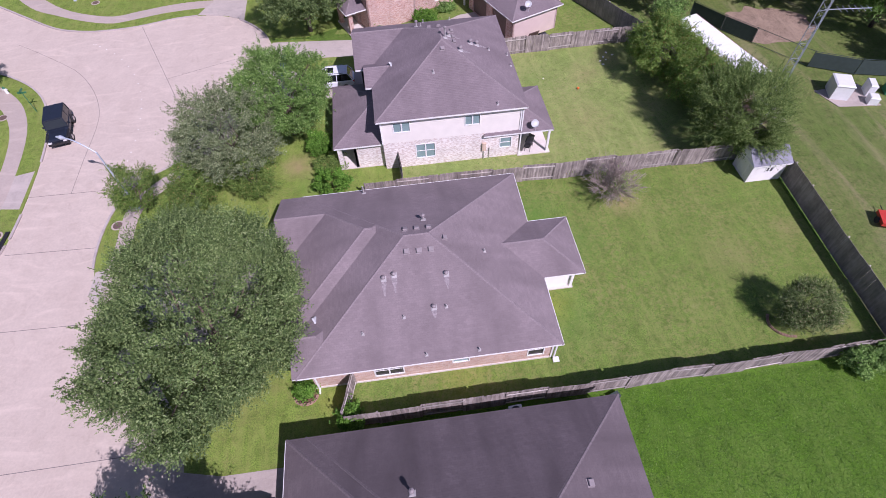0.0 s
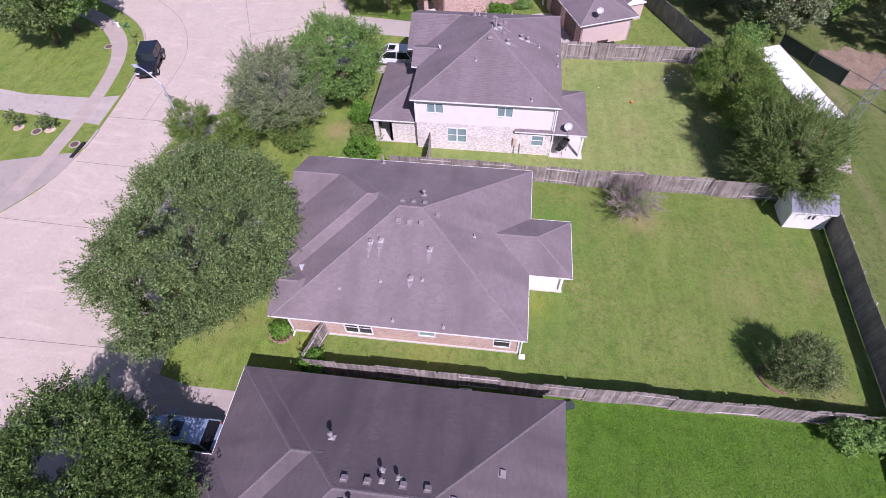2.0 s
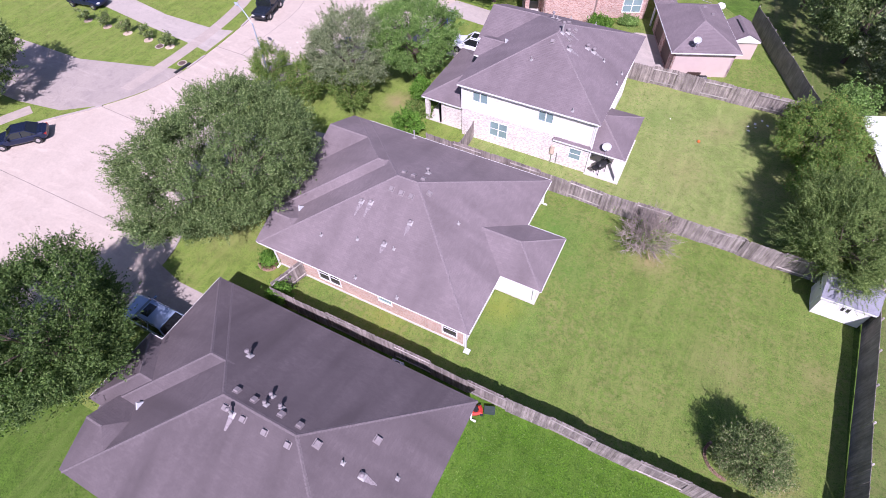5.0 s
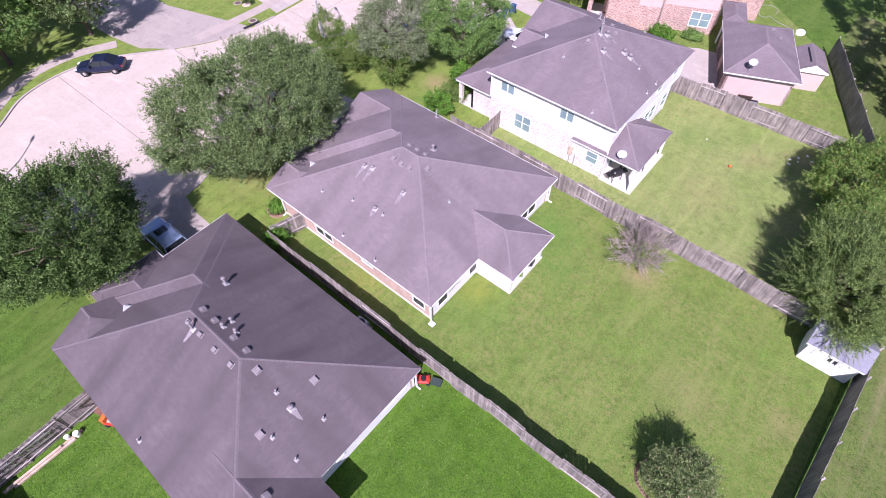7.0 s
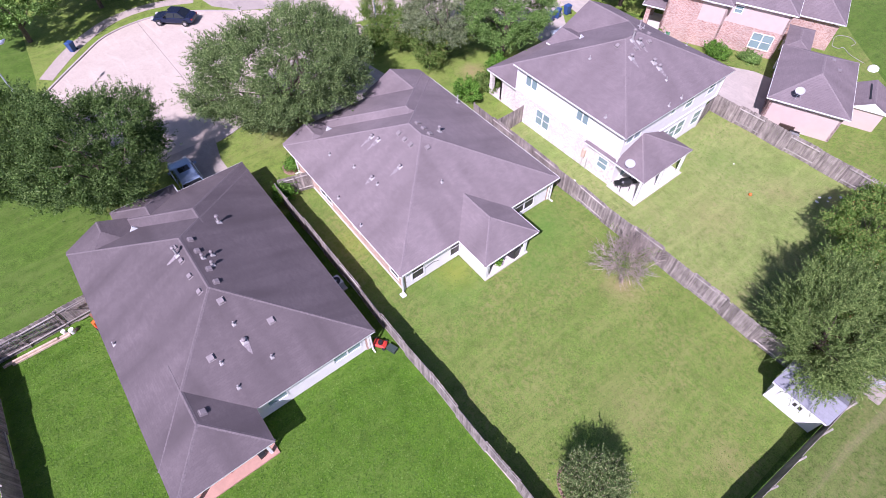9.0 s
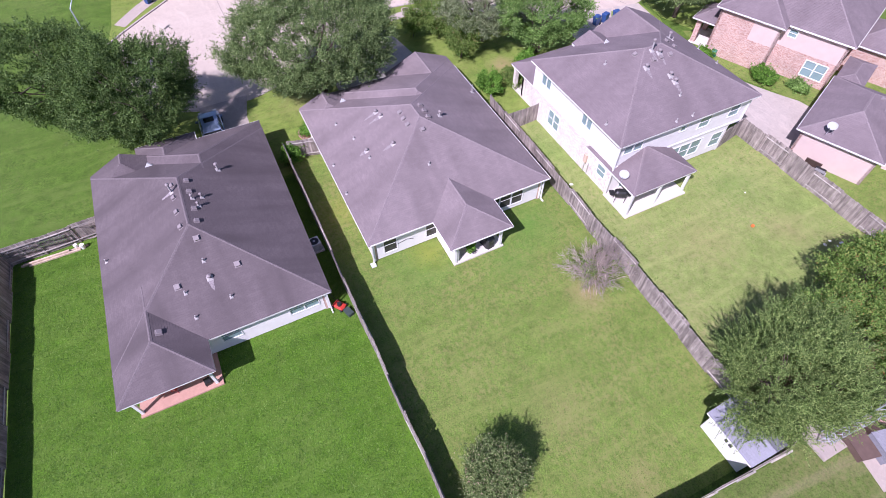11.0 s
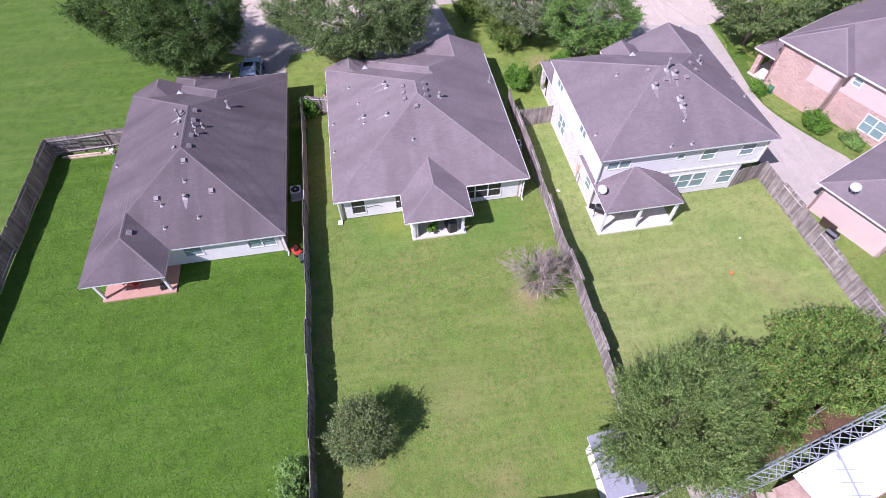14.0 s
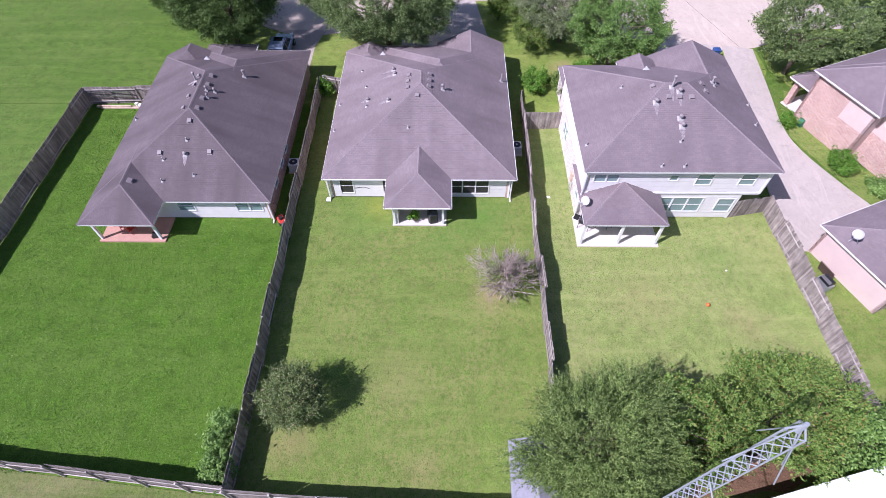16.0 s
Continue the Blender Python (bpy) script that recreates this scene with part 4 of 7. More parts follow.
def fence(name, p, q, h, label, mat="fence", panel=2.44, alternate=True, wave=0.03, seed=1, rails=(0.3, 1.5), post_out=False, group="yard fences"):
    rng = random.Random(seed)
    p, q = Vector(p), Vector(q)
    L = (q - p).length
    d = (q - p) / L
    root = tagged(new(name), label, "fence", group)
    n = max(1, round(L / panel))
    w = L / n
    ang = math.atan2(d.y, d.x)
    off = [rng.uniform(-wave, wave) for _ in range(n + 1)]
    tilt = rng.uniform(-0.02, 0.02)
    for i in range(n):
        side = (1 if i % 2 else -1) if alternate else -1
        a = p + d * (w * i)
        m = Matrix.Translation((a.x, a.y, 0)) @ Matrix.Rotation(ang, 4, "Z")
        k = int(w / 0.142)
        dh = rng.uniform(-0.04, 0.04)
        lean = rng.uniform(-wave, wave) * 1.5
        for j in range(k):
            x = w * (j + 0.5) / k
            y = off[i] + (off[i + 1] - off[i]) * (j + 0.5) / k + side * 0.035 + rng.uniform(-0.006, 0.006)
            z1 = h + dh + rng.uniform(-0.025, 0.02)
            if rng.random() < 0.02:
                z1 -= rng.uniform(0.05, 0.25)
            pk = new("picket", PICKET[mat])
            pk.parent = root
            pk.matrix_basis = m @ pose(x, y, 0.02) @ Matrix.Rotation(-math.atan2(lean + rng.uniform(-0.008, 0.008), h), 4, "X") @ Matrix.Rotation(rng.uniform(-0.006, 0.006), 4, "Y") @ Matrix.Diagonal((w / k - 0.006, 1, z1, 1))
        for z in rails:
            yy = lambda s: off[i] + (off[i + 1] - off[i]) * s - side * 0.012
            f = z / h * lean
            part("rail", MB().taper([[m @ Vector(v) for v in ((x, yy(x / w) + f - 0.035 * (side > 0), z), (x, yy(x / w) + f + 0.035 * (side < 0), z), (x, yy(x / w) + f + 0.035 * (side < 0), z + 0.085), (x, yy(x / w) + f - 0.035 * (side > 0), z + 0.085))] for x in (0.0, w)]), M["fence_rail"], root, "pale grey rail")
    for i in range(n + 1):
        a = p + d * (w * i)
        m = Matrix.Translation((a.x, a.y, 0)) @ Matrix.Rotation(ang, 4, "Z")
        o = off[i] + (0.065 if post_out else 0)
        mb = MB().box(-0.045, o - 0.045, 0, 0.045, o + 0.045, h - 0.05 + (0.08 if post_out else 0), m)
        part("post", mb, M["fence_rail" if post_out else mat], root)
    return root


W = "weathered grey wooden picket fence"
fence("wooden_fence", (2.6, 13.7), (35.1, 13.85), 1.8, W + " with panels facing alternate sides", seed=3, wave=0.05)
fence("wooden_fence", (2.6, 31.85), (35.4, 31.5), 1.8, W + " with panels facing alternate sides", seed=5, wave=0.07)
fence("wooden_fence", (14.8, 49.35), (31.4, 49.7), 1.8, W + " beside a concrete drive", seed=7, wave=0.06)
fence("wooden_fence", (2.5, -6.95), (32.8, -7.6), 1.8, W + " at the edge of an open field", seed=9, wave=0.03)
fence("wooden_fence", (2.2, -0.2), (2.5, -6.95), 1.8, W + " with ladders hung on it", seed=11, wave=0.03, alternate=False)
fence("wooden_fence", (1.25, 16.35), (0.55, 14.0), 1.8, "leaning " + W + " closing a side yard", seed=13, panel=1.3, alternate=False)
fence("wooden_fence", (0.7, 13.75), (2.6, 13.72), 1.8, "short " + W + " return", seed=14, panel=1.3, alternate=False)
fence("wooden_fence", (5.6, 31.9), (5.5, 34.9), 1.8, W + " closing a side yard", seed=15, panel=1.5, alternate=False)
fence("wooden_fence", (15.4, 46.6), (14.9, 49.3), 1.8, W + " closing a side yard", seed=17, panel=1.4, alternate=False)
fence("back_fence", (35.05, 13.9), (32.85, -7.6), 2.05, "tall grey board fence along the back of the yards", "fence_back", 2.4, False, 0.03, 19, post_out=True)
fence("back_fence", (36.0, 31.0), (35.2, 13.95), 2.05, "tall grey board fence along the back of the yards", "fence_back", 2.4, False, 0.03, 21, post_out=True)
fence("back_fence", (31.35, 49.6), (36.0, 31.05), 2.05, "tall grey board fence along the back of the yards", "fence_back", 2.4, False, 0.03, 23, post_out=True)
fence("back_fence", (24.5, 64.5), (31.35, 49.7), 2.05, "tall grey board fence beside the garage yard", "fence_back", 2.4, False, 0.03, 25, post_out=True)


# ---- trees ----
def leaves(centres, radii, per, size, rng, flat=0.75, droop=0.0, slim=0.5):
    """Small kite-shaped leaves scattered round clump centres, as arrays."""
    c = np.repeat(np.asarray(centres), per, axis=0)
    r = np.repeat(np.asarray(radii), per)
    n = len(c)
    v = rng.normal(size=(n, 3))
    v /= np.linalg.norm(v, axis=1)[:, None]
    rad = r * rng.uniform(0.25, 1.0, n) ** 0.5
    p = c + v * rad[:, None] * np.array([1, 1, flat])
    nor = v * 0.8 + rng.normal(size=(n, 3)) * 0.55 + np.array([0, 0, 0.75])
    nor /= np.linalg.norm(nor, axis=1)[:, None]
    a = rng.normal(size=(n, 3)) + v * 0.6 + np.array([0, 0, -droop])
    a -= nor * (a * nor).sum(1)[:, None]
    a /= np.linalg.norm(a, axis=1)[:, None]
    b = np.cross(nor, a)
    s = size * rng.uniform(0.6, 1.35, n)[:, None]
    return np.stack([p - a * s, p + b * s * slim + nor * s * 0.1, p + a * s, p - b * s * slim + nor * s * 0.1], 1)


def leaf_mesh(name, quads, mat):
    n = len(quads)
    me = bpy.data.meshes.new(name)
    me.vertices.add(4 * n)
    me.vertices.foreach_set("co", quads.reshape(-1).astype(np.float32))
    me.loops.add(4 * n)
    me.loops.foreach_set("vertex_index", np.arange(4 * n, dtype=np.int32))
    me.polygons.add(n)
    me.polygons.foreach_set("loop_start", np.arange(0, 4 * n, 4, dtype=np.int32))
    me.materials.append(mat)
    me.update()
    me.validate()
    return me


def limb(mb, p, q, r0, r1, rng, segs=4, bend=0.15, n=6):
    p, q = np.array(p, float), np.array(q, float)
    L = np.linalg.norm(q - p)
    pts = [p + (q - p) * t + (rng.normal(size=3) * bend * L * math.sin(math.pi * t) * 0.5 if 0 < t < 1 else 0) for t in np.linspace(0, 1, segs + 1)]
    rings = []
    for i, o in enumerate(pts):
        d = Vector(pts[min(i + 1, segs)] - pts[max(i - 1, 0)]).normalized()
        s = d.orthogonal().normalized()
        t = d.cross(s)
        r = r0 + (r1 - r0) * i / segs
        rings.append([Vector(o) + (s * math.cos(a) + t * math.sin(a)) * r for a in (math.tau * k / n for k in range(n))])
    mb.taper(rings)
    return pts


def tree(x, y, height, crown, base, mat, label, seed, clumps=170, per=150, size=0.13, trunk=0.22, clump_r=0.75, shape="oak", name="tree", group="street trees", rough=0.2, limbs=14, category="tree", slim=0.5, frond=0.0, spread=0.3):
    """Trunk, limbs and a crown of leaf clumps; crown: half-axes in x and y; base: height of the crown's underside."""
    rng = np.random.default_rng(seed)
    root = tagged(new(name), label, category, group)
    root.matrix_world = pose(x, y, 0)
    rx, ry = crown
    rz = (height - base) / 2
    mid = base + rz
    ph = rng.uniform(0, 6.28, 6)
    C, R = [], []
    while len(C) < clumps:
        v = rng.normal(size=3)
        v /= np.linalg.norm(v)
        az = math.atan2(v[1], v[0])
        lobes = 1 + rough * (0.5 * math.sin(3 * az + ph[0] + 2 * v[2]) + 0.35 * math.sin(5 * az + ph[1] - 3 * v[2]) + 0.3 * math.sin(7 * v[2] + ph[2] + 2 * az))
        rr = lobes * (rng.uniform(0.55, 1.0) ** 0.45)
        if shape == "cone":
            k = (v[2] + 1) / 2
            sc = 1.25 * (1 - k) ** 0.75 + 0.12
            pos = np.array([v[0] * rx * rr * sc / max(0.35, math.hypot(v[0], v[1])) * rng.uniform(0.5, 1.0), v[1] * ry * rr * sc / max(0.35, math.hypot(v[0], v[1])) * rng.uniform(0.5, 1.0), mid + v[2] * rz])
        else:
            pos = np.array([v[0] * rx * rr, v[1] * ry * rr, mid + v[2] * rz * rr * (0.8 if v[2] < 0 else 1.0)])
        if pos[2] < base * 0.85:
            continue
        C.append(pos)
        R.append(clump_r * rng.uniform(0.6, 1.25))
    C, R = np.array(C), np.array(R)
    q = leaves(C, R, per, size, rng, slim=slim)
    if frond:
        # twigs that point outwards, each a tapering spray of leaves
        nf, k = len(C) * 3, max(16, int(30 * frond))
        start = np.repeat(C, 3, axis=0) + rng.normal(size=(nf, 3)) * clump_r * 0.45
        axis = start - np.array([0, 0, mid - rz * 0.6])
        axis /= np.linalg.norm(axis, axis=1)[:, None]
        axis = axis + rng.normal(size=(nf, 3)) * 0.42 + np.array([0, 0, 0.2])
        axis /= np.linalg.norm(axis, axis=1)[:, None]
        lengths = np.repeat(frond * rng.uniform(0.55, 1.25, nf), k)
        u = np.tile(np.linspace(0.05, 1, k), nf)
        A = np.repeat(axis, k, axis=0)
        sd = rng.normal(size=A.shape)
        sd -= A * (sd * A).sum(1)[:, None]
        sd /= np.linalg.norm(sd, axis=1)[:, None]
        p = np.repeat(start, k, axis=0) + A * (u * lengths)[:, None] + sd * (spread * frond * (1 - 0.75 * u) * rng.uniform(0.2, 1.0, len(u)))[:, None]
        tip = A * 0.8 + sd * 0.7
        tip /= np.linalg.norm(tip, axis=1)[:, None]
        nor = A * 0.3 + rng.normal(size=A.shape) * 0.55 + np.array([0, 0, 0.7])
        nn = np.cross(nor, tip)
        nn /= np.linalg.norm(nn, axis=1)[:, None]
        s_ = (size * (1.2 - 0.45 * u) * rng.uniform(0.75, 1.3, len(u)))[:, None]
        q = np.concatenate([q, np.stack([p - tip * s_, p + nn * s_ * slim, p + tip * s_, p - nn * s_ * slim], 1)])
    # sprigs that break the outline
    out = C + (C - np.array([0, 0, mid])) / np.linalg.norm(C - np.array([0, 0, mid]), axis=1)[:, None] * (R * 0.75)[:, None]
    sp = np.repeat(out, 3, axis=0) + rng.normal(size=(len(out) * 3, 3)) * clump_r * 0.55
    q = np.concatenate([q, leaves(sp, np.full(len(sp), clump_r * 0.32), max(6, per // 18), size, rng, 0.9, 0.0, slim)])
    mb = MB()
    pts = limb(mb, (0, 0, -0.1), (rng.normal() * 0.15, rng.normal() * 0.15, base + rz * 0.5), trunk, trunk * 0.6, rng, 5, 0.05, 8)
    part("trunk", mb, M["bark"], root)
    for i in rng.choice(len(C), min(len(C), limbs), replace=False):
        lm = MB()
        f = pts[rng.integers(2, 6)]
        limb(lm, f, f + (C[i] - f) * 0.9, trunk * 0.34, 0.02, rng, 3, 0.16, 5)
        part("limb", lm, M["bark"], root)
    part("crown", leaf_mesh("crown", q, M[mat]), None, root)
    return root


tree(-6.9, 19.4, 9.2, (5.6, 7.3), 1.6, "oak", "broad live oak in full leaf on the front lawn", 11, 1150, 110, 0.066, 0.3, 0.56, rough=0.16, frond=0.75)
tree(-7.3, 3.9, 8.4, (4.9, 5.3), 1.3, "oak_dark", "dark broad live oak beside the last driveway", 12, 700, 100, 0.07, 0.28, 0.55, rough=0.18, frond=0.75)
tree(-13.0, -1.8, 8.2, (5.0, 5.0), 1.3, "oak_dark", "dark green live oak at the edge of the field", 22, 460, 60, 0.08, 0.26, 0.52, rough=0.2, frond=0.8)
tree(-3.5, 40.7, 7.4, (4.0, 4.2), 1.5, "oak_green", "dense green oak before the two-storey house", 13, 480, 80, 0.07, 0.25, 0.5, rough=0.14, frond=0.55, spread=0.4)
tree(-7.6, 36.6, 6.8, (4.0, 4.3), 1.4, "oak_grey", "grey-green live oak near the kerb", 14, 460, 60, 0.066, 0.22, 0.5, rough=0.2, frond=0.75)
tree(-2.4, 57.4, 7.4, (4.4, 4.2), 1.8, "oak", "live oak beside the long drive", 15, 360, 60, 0.08, 0.24, 0.52, rough=0.2, frond=0.75)
for i, (x, y, h, r) in enumerate(((-36.2, 50.0, 8.0, 4.2), (-37.0, 47.5, 8.0, 4.0), (-38.5, 11.5, 9, 4.8), (-37.5, 19.5, 8.5, 4.2), (-36.0, 3.5, 9, 4.6), (-45, 14, 9, 5), (-12.8, 70.5, 8, 4.5), (-3.5, 68, 8, 4.2), (-30, 73, 8, 4))):
    tree(x, y, h, (r, r), 1.7, "oak" if i % 2 else "oak_green", "dark spreading oak on a lawn across the street", 30 + i, 260, 40, 0.11, 0.26, 0.6, limbs=8, frond=0.85, rough=0.18)

# slender crape myrtles by the kerb
for i, (x, y, h, r) in enumerate(((-14.9, 33.4, 4.0, 1.5), (-10.4, 33.0, 3.9, 1.6), (-6.0, 33.3, 4.0, 1.6), (-11.6, 30.6, 2.6, 0.8))):
    tree(x, y, h, (r, r), 0.7, "myrtle", "upright bushy crape myrtle with light green leaves", 50 + i, 90, 50, 0.07, 0.07, 0.4, slim=0.42, frond=0.75, rough=0.2, spread=0.25, limbs=7, group="crape myrtles")
# shrubs
for i, (x, y, rx, ry, h, m_, lab) in enumerate((
        (-0.1, 33.4, 1.9, 1.35, 1.7, "bush", "rounded bright green shrub beside the side fence"),
        (-1.1, 38.0, 1.2, 1.4, 2.0, "bush", "clipped upright green shrub"),
        (-0.2, 35.7, 1.5, 0.9, 1.1, "myrtle", "pale low shrub in the front bed"),
        (1.0, 13.95, 0.75, 0.8, 1.5, "bush", "leafy bright green shrub behind the fence"),
        (-1.9, 16.1, 0.5, 0.5, 0.8, "bush", "small shrub in a stone-edged bed"),
        (32.0, 13.0, 1.4, 1.0, 2.2, "oak_green", "vine-covered shrub against the back fence"),
        (33.8, 13.1, 1.2, 0.95, 2.0, "oak_green", "vine-covered shrub against the back fence"),
        (10.1, 57.2, 1.6, 1.1, 1.1, "bush", "clipped green shrub under brick wall"),
        (12.6, 58.9, 1.0, 0.5, 0.8, "oak_green", "dark clipped hedge under a window"),
        (4.7, 54.9, 0.75, 0.5, 0.8, "bush", "clipped green shrub beside the porch"),
        (-49.0, 43.0, 1.4, 1.0, 1.2, "silver", "mixed shrub beside a house front"),
        (-46.5, 43.8, 0.9, 0.8, 1.0, "bush", "small green shrub beside a house front"))):
    tree(x, y, h, (rx * 0.8, ry * 0.8), 0.12, m_, lab, 70 + i, 40 if rx > 0.7 else 18, 120, 0.075, 0.04, 0.36, name="shrub", group="shrubs", rough=0.12, limbs=4, category="shrub")
for i in range(5):
    tree(-42.2 + 3.15 * i, 34.0 + 0.03 * i, 1.5, (0.55, 0.55), 0.45, "silver", "young sapling in a ring of straw mulch", 90 + i, 12, 60, 0.09, 0.03, 0.3, name="sapling", group="row of saplings", rough=0.3, limbs=4, category="sapling")
    tagged(part("mulch_ring", MB().tube((-42.2 + 3.15 * i, 34.0, 0.0), (-42.2 + 3.15 * i, 34.0, 0.05), 0.5, 0.35, 12), M["lumber"]), "ring of pale straw mulch round a sapling", "mulch", "mulch rings")

# feathery tree by the garden shed, and its neighbours
tree(33.1, 33.2, 6.6, (3.1, 3.5), 0.5, "cypress", "feathery green tree overhanging the garden shed", 101, 600, 80, 0.066, 0.16, 0.45, rough=0.3, slim=0.3, frond=1.4, spread=0.1, group="back garden trees")
tree(32.3, 37.9, 5.6, (2.6, 2.7), 0.6, "autumn", "bushy tree with leaves starting to turn", 102, 250, 80, 0.068, 0.12, 0.45, rough=0.25, frond=0.5, spread=0.4, group="back garden trees")
tree(31.0, 43.6, 5.4, (2.9, 3.2), 0.5, "autumn", "bushy tree with leaves starting to turn", 103, 320, 80, 0.068, 0.12, 0.45, rough=0.25, frond=0.5, spread=0.4, group="back garden trees")
tree(32.9, 47.6, 4.9, (1.5, 1.8), 0.6, "oak_green", "bushy tree against the back fence", 104, 80, 140, 0.09, 0.12, 0.65, rough=0.3, group="back garden trees")
tree(30.2, 16.6, 3.5, (1.55, 1.55), 0.15, "silver", "young silvery-green evergreen on the back lawn", 105, 230, 70, 0.055, 0.09, 0.4, slim=0.38, frond=0.5, rough=0.12, spread=0.2, name="young_tree", group="back garden trees")
for i, (x, y, h, r) in enumerate(((37.5, 55, 9, 4.2), (43, 59, 9, 4.5), (33.5, 61, 10, 4.8), (50, 55, 8, 4), (56, 48, 8, 4.2), (60, 56, 9, 5), (48, 66, 9, 5), (39, 68, 10, 5), (29, 71, 10, 5), (66, 46, 8, 4.5), (57, 40.5, 6, 3))):
    tree(x, y, h, (r, r), 1.4, ("oak_grey", "oak_green", "oak")[i % 3], "mixed woodland tree beyond the back fence", 110 + i, 230, 40, 0.115, 0.24, 0.6, limbs=8, frond=0.85, rough=0.25, group="woodland")


# bare little tree tied to stakes
def bare_tree(x, y, seed):
    rng = np.random.default_rng(seed)
    root = tagged(new("bare_tree"), "nearly leafless small tree on the lawn, tied to stakes", "tree", "back garden trees")
    root.matrix_world = pose(x, y, 0)
    mb = MB()
    limb(mb, (0.5, -0.35, 0), (0.1, 0, 0.9), 0.07, 0.055, rng, 3, 0.1, 7)
    part("trunk", mb, M["twig"], root)
    tw = MB()
    for i in range(84):
        az, el = rng.uniform(0, 6.283), rng.uniform(0.3, 1.45)
        L = rng.uniform(1.5, 2.5)
        tip = np.array([0.1 + math.cos(az) * math.cos(el) * L, math.sin(az) * math.cos(el) * L, 0.8 + math.sin(el) * L * 0.95])
        b = MB()
        pts = limb(b, (0.1, 0, 0.75), tip, 0.028, 0.008, rng, 5, 0.26, 4)
        part("branch", b, M["twig"], root)
        for j in range(24):
            f = pts[rng.integers(1, 6)]
            d = rng.normal(size=3) * 0.2 + (tip - pts[0]) * 0.24
            limb(tw, f, f + d, 0.013, 0.006, rng, 2, 0.2, 3)
    tagged(part("twig", tw, M["twig"], root), kind="stuff")
    cs = rng.normal(size=(60, 3)) * np.array([0.9, 1.1, 0.5]) + np.array([0.1, 0, 1.5])
    part("leaf_cover", leaf_mesh("leaf_cover", leaves(cs, np.full(60, 0.4), 30, 0.05, rng), M["autumn"]), None, root)["kind"] = "stuff"
    for k, (a, b) in enumerate((((0.95, -0.75, 0), (0.15, 0.0, 1.0)), ((1.35, -0.35, 0), (0.15, 0.05, 1.0)))):
        part("stake", MB().tube(a, b, 0.03, 0.03, 6), M["lumber"], root, "pale wooden stake")
    return root


bare_tree(21.5, 29.2, 5)


# worn soil and beds
def patch(name, x, y, rx, ry, mat, label, seed, z=0.006, n=22):
    r = random.Random(seed)
    pts = [(x + rx * math.cos(a) * r.uniform(0.75, 1.1), y + ry * math.sin(a) * r.uniform(0.75, 1.1)) for a in (math.tau * i / n for i in range(n))]
    return sheet(name, smooth_line(pts, 3, True), z, M[mat], label, 0.02, "soil")


patch("mulch_bed", -1.85, 16.0, 0.7, 0.6, "mulch", "brown mulch in a stone-edged bed", 3)
patch("bare_soil", 40.5, 42.5, 1.6, 2.6, "soil", "worn sandy soil by the tower", 6, -0.008)
patch("bare_soil", 46.0, 50.0, 5.0, 4.0, "soil", "worn sandy soil under woodland", 7, -0.008)
patch("bare_soil", 33.5, 40.2, 1.6, 5.5, "mulch", "leaf litter under garden trees", 8, 0.006)
for i in range(15):
    a = math.radians(150 + i * 8)
    ob = part("edging_stone", MB().box(-0.13, -0.07, 0.0, 0.13, 0.07, 0.11), M["edging"])
    ob.matrix_world = pose(29.7 + 1.35 * math.cos(a), 16.6 + 1.1 * math.sin(a), 0, 0, 0, math.degrees(a) + 90 + 7 * math.sin(i * 2.1))
    tagged(ob, "red stone edging block round a tree bed", "edging stone", "tree bed edging")
for i in range(11):
    a = math.radians(150 + i * 19)
    ob = part("edging_stone", MB().box(-0.14, -0.07, 0.0, 0.14, 0.07, 0.12), M["edging"])
    ob.matrix_world = pose(-1.85 + 0.7 * math.cos(a), 16.0 + 0.6 * math.sin(a), 0, 0, 0, math.degrees(a) + 90)
    tagged(ob, "red stone edging block round a corner bed", "edging stone", "corner bed edging")


# ---- roof furniture ----
def on_roof(rect, eave, pitch, x, y):
    x0, y0, x1, y1 = rect
    return eave + pitch * min(x - x0, x1 - x, y - y0, y1 - y)


RB, RA, RC = (-1.95, 16.0, 14.0, 30.42), (-1.3, -0.38, 16.2, 12.63), (4.03, 34.53, 15.89, 47.88)


def lift_b(x, y):
    return max(on_roof(RB, EB, PB, x, y), on_roof((-3.0, 18.85, 9.0, 30.416), EB, PB, x, y))


def lift_a(x, y):
    return max(on_roof(RA, EA, PA, x, y), on_roof((-2.33, 2.85, 9.0, 12.626), EA, PA, x, y), on_roof((9.0, -0.372, 18.38, 4.97), EA, PA, x, y))


def lift_c(x, y):
    return on_roof(RC, EC, PC, x, y)


def slope_turn(lift, x, y):
    e = 0.05
    n = Vector((-(lift(x + e, y) - lift(x - e, y)) / (2 * e), -(lift(x, y + e) - lift(x, y - e)) / (2 * e), 1)).normalized()
    return n


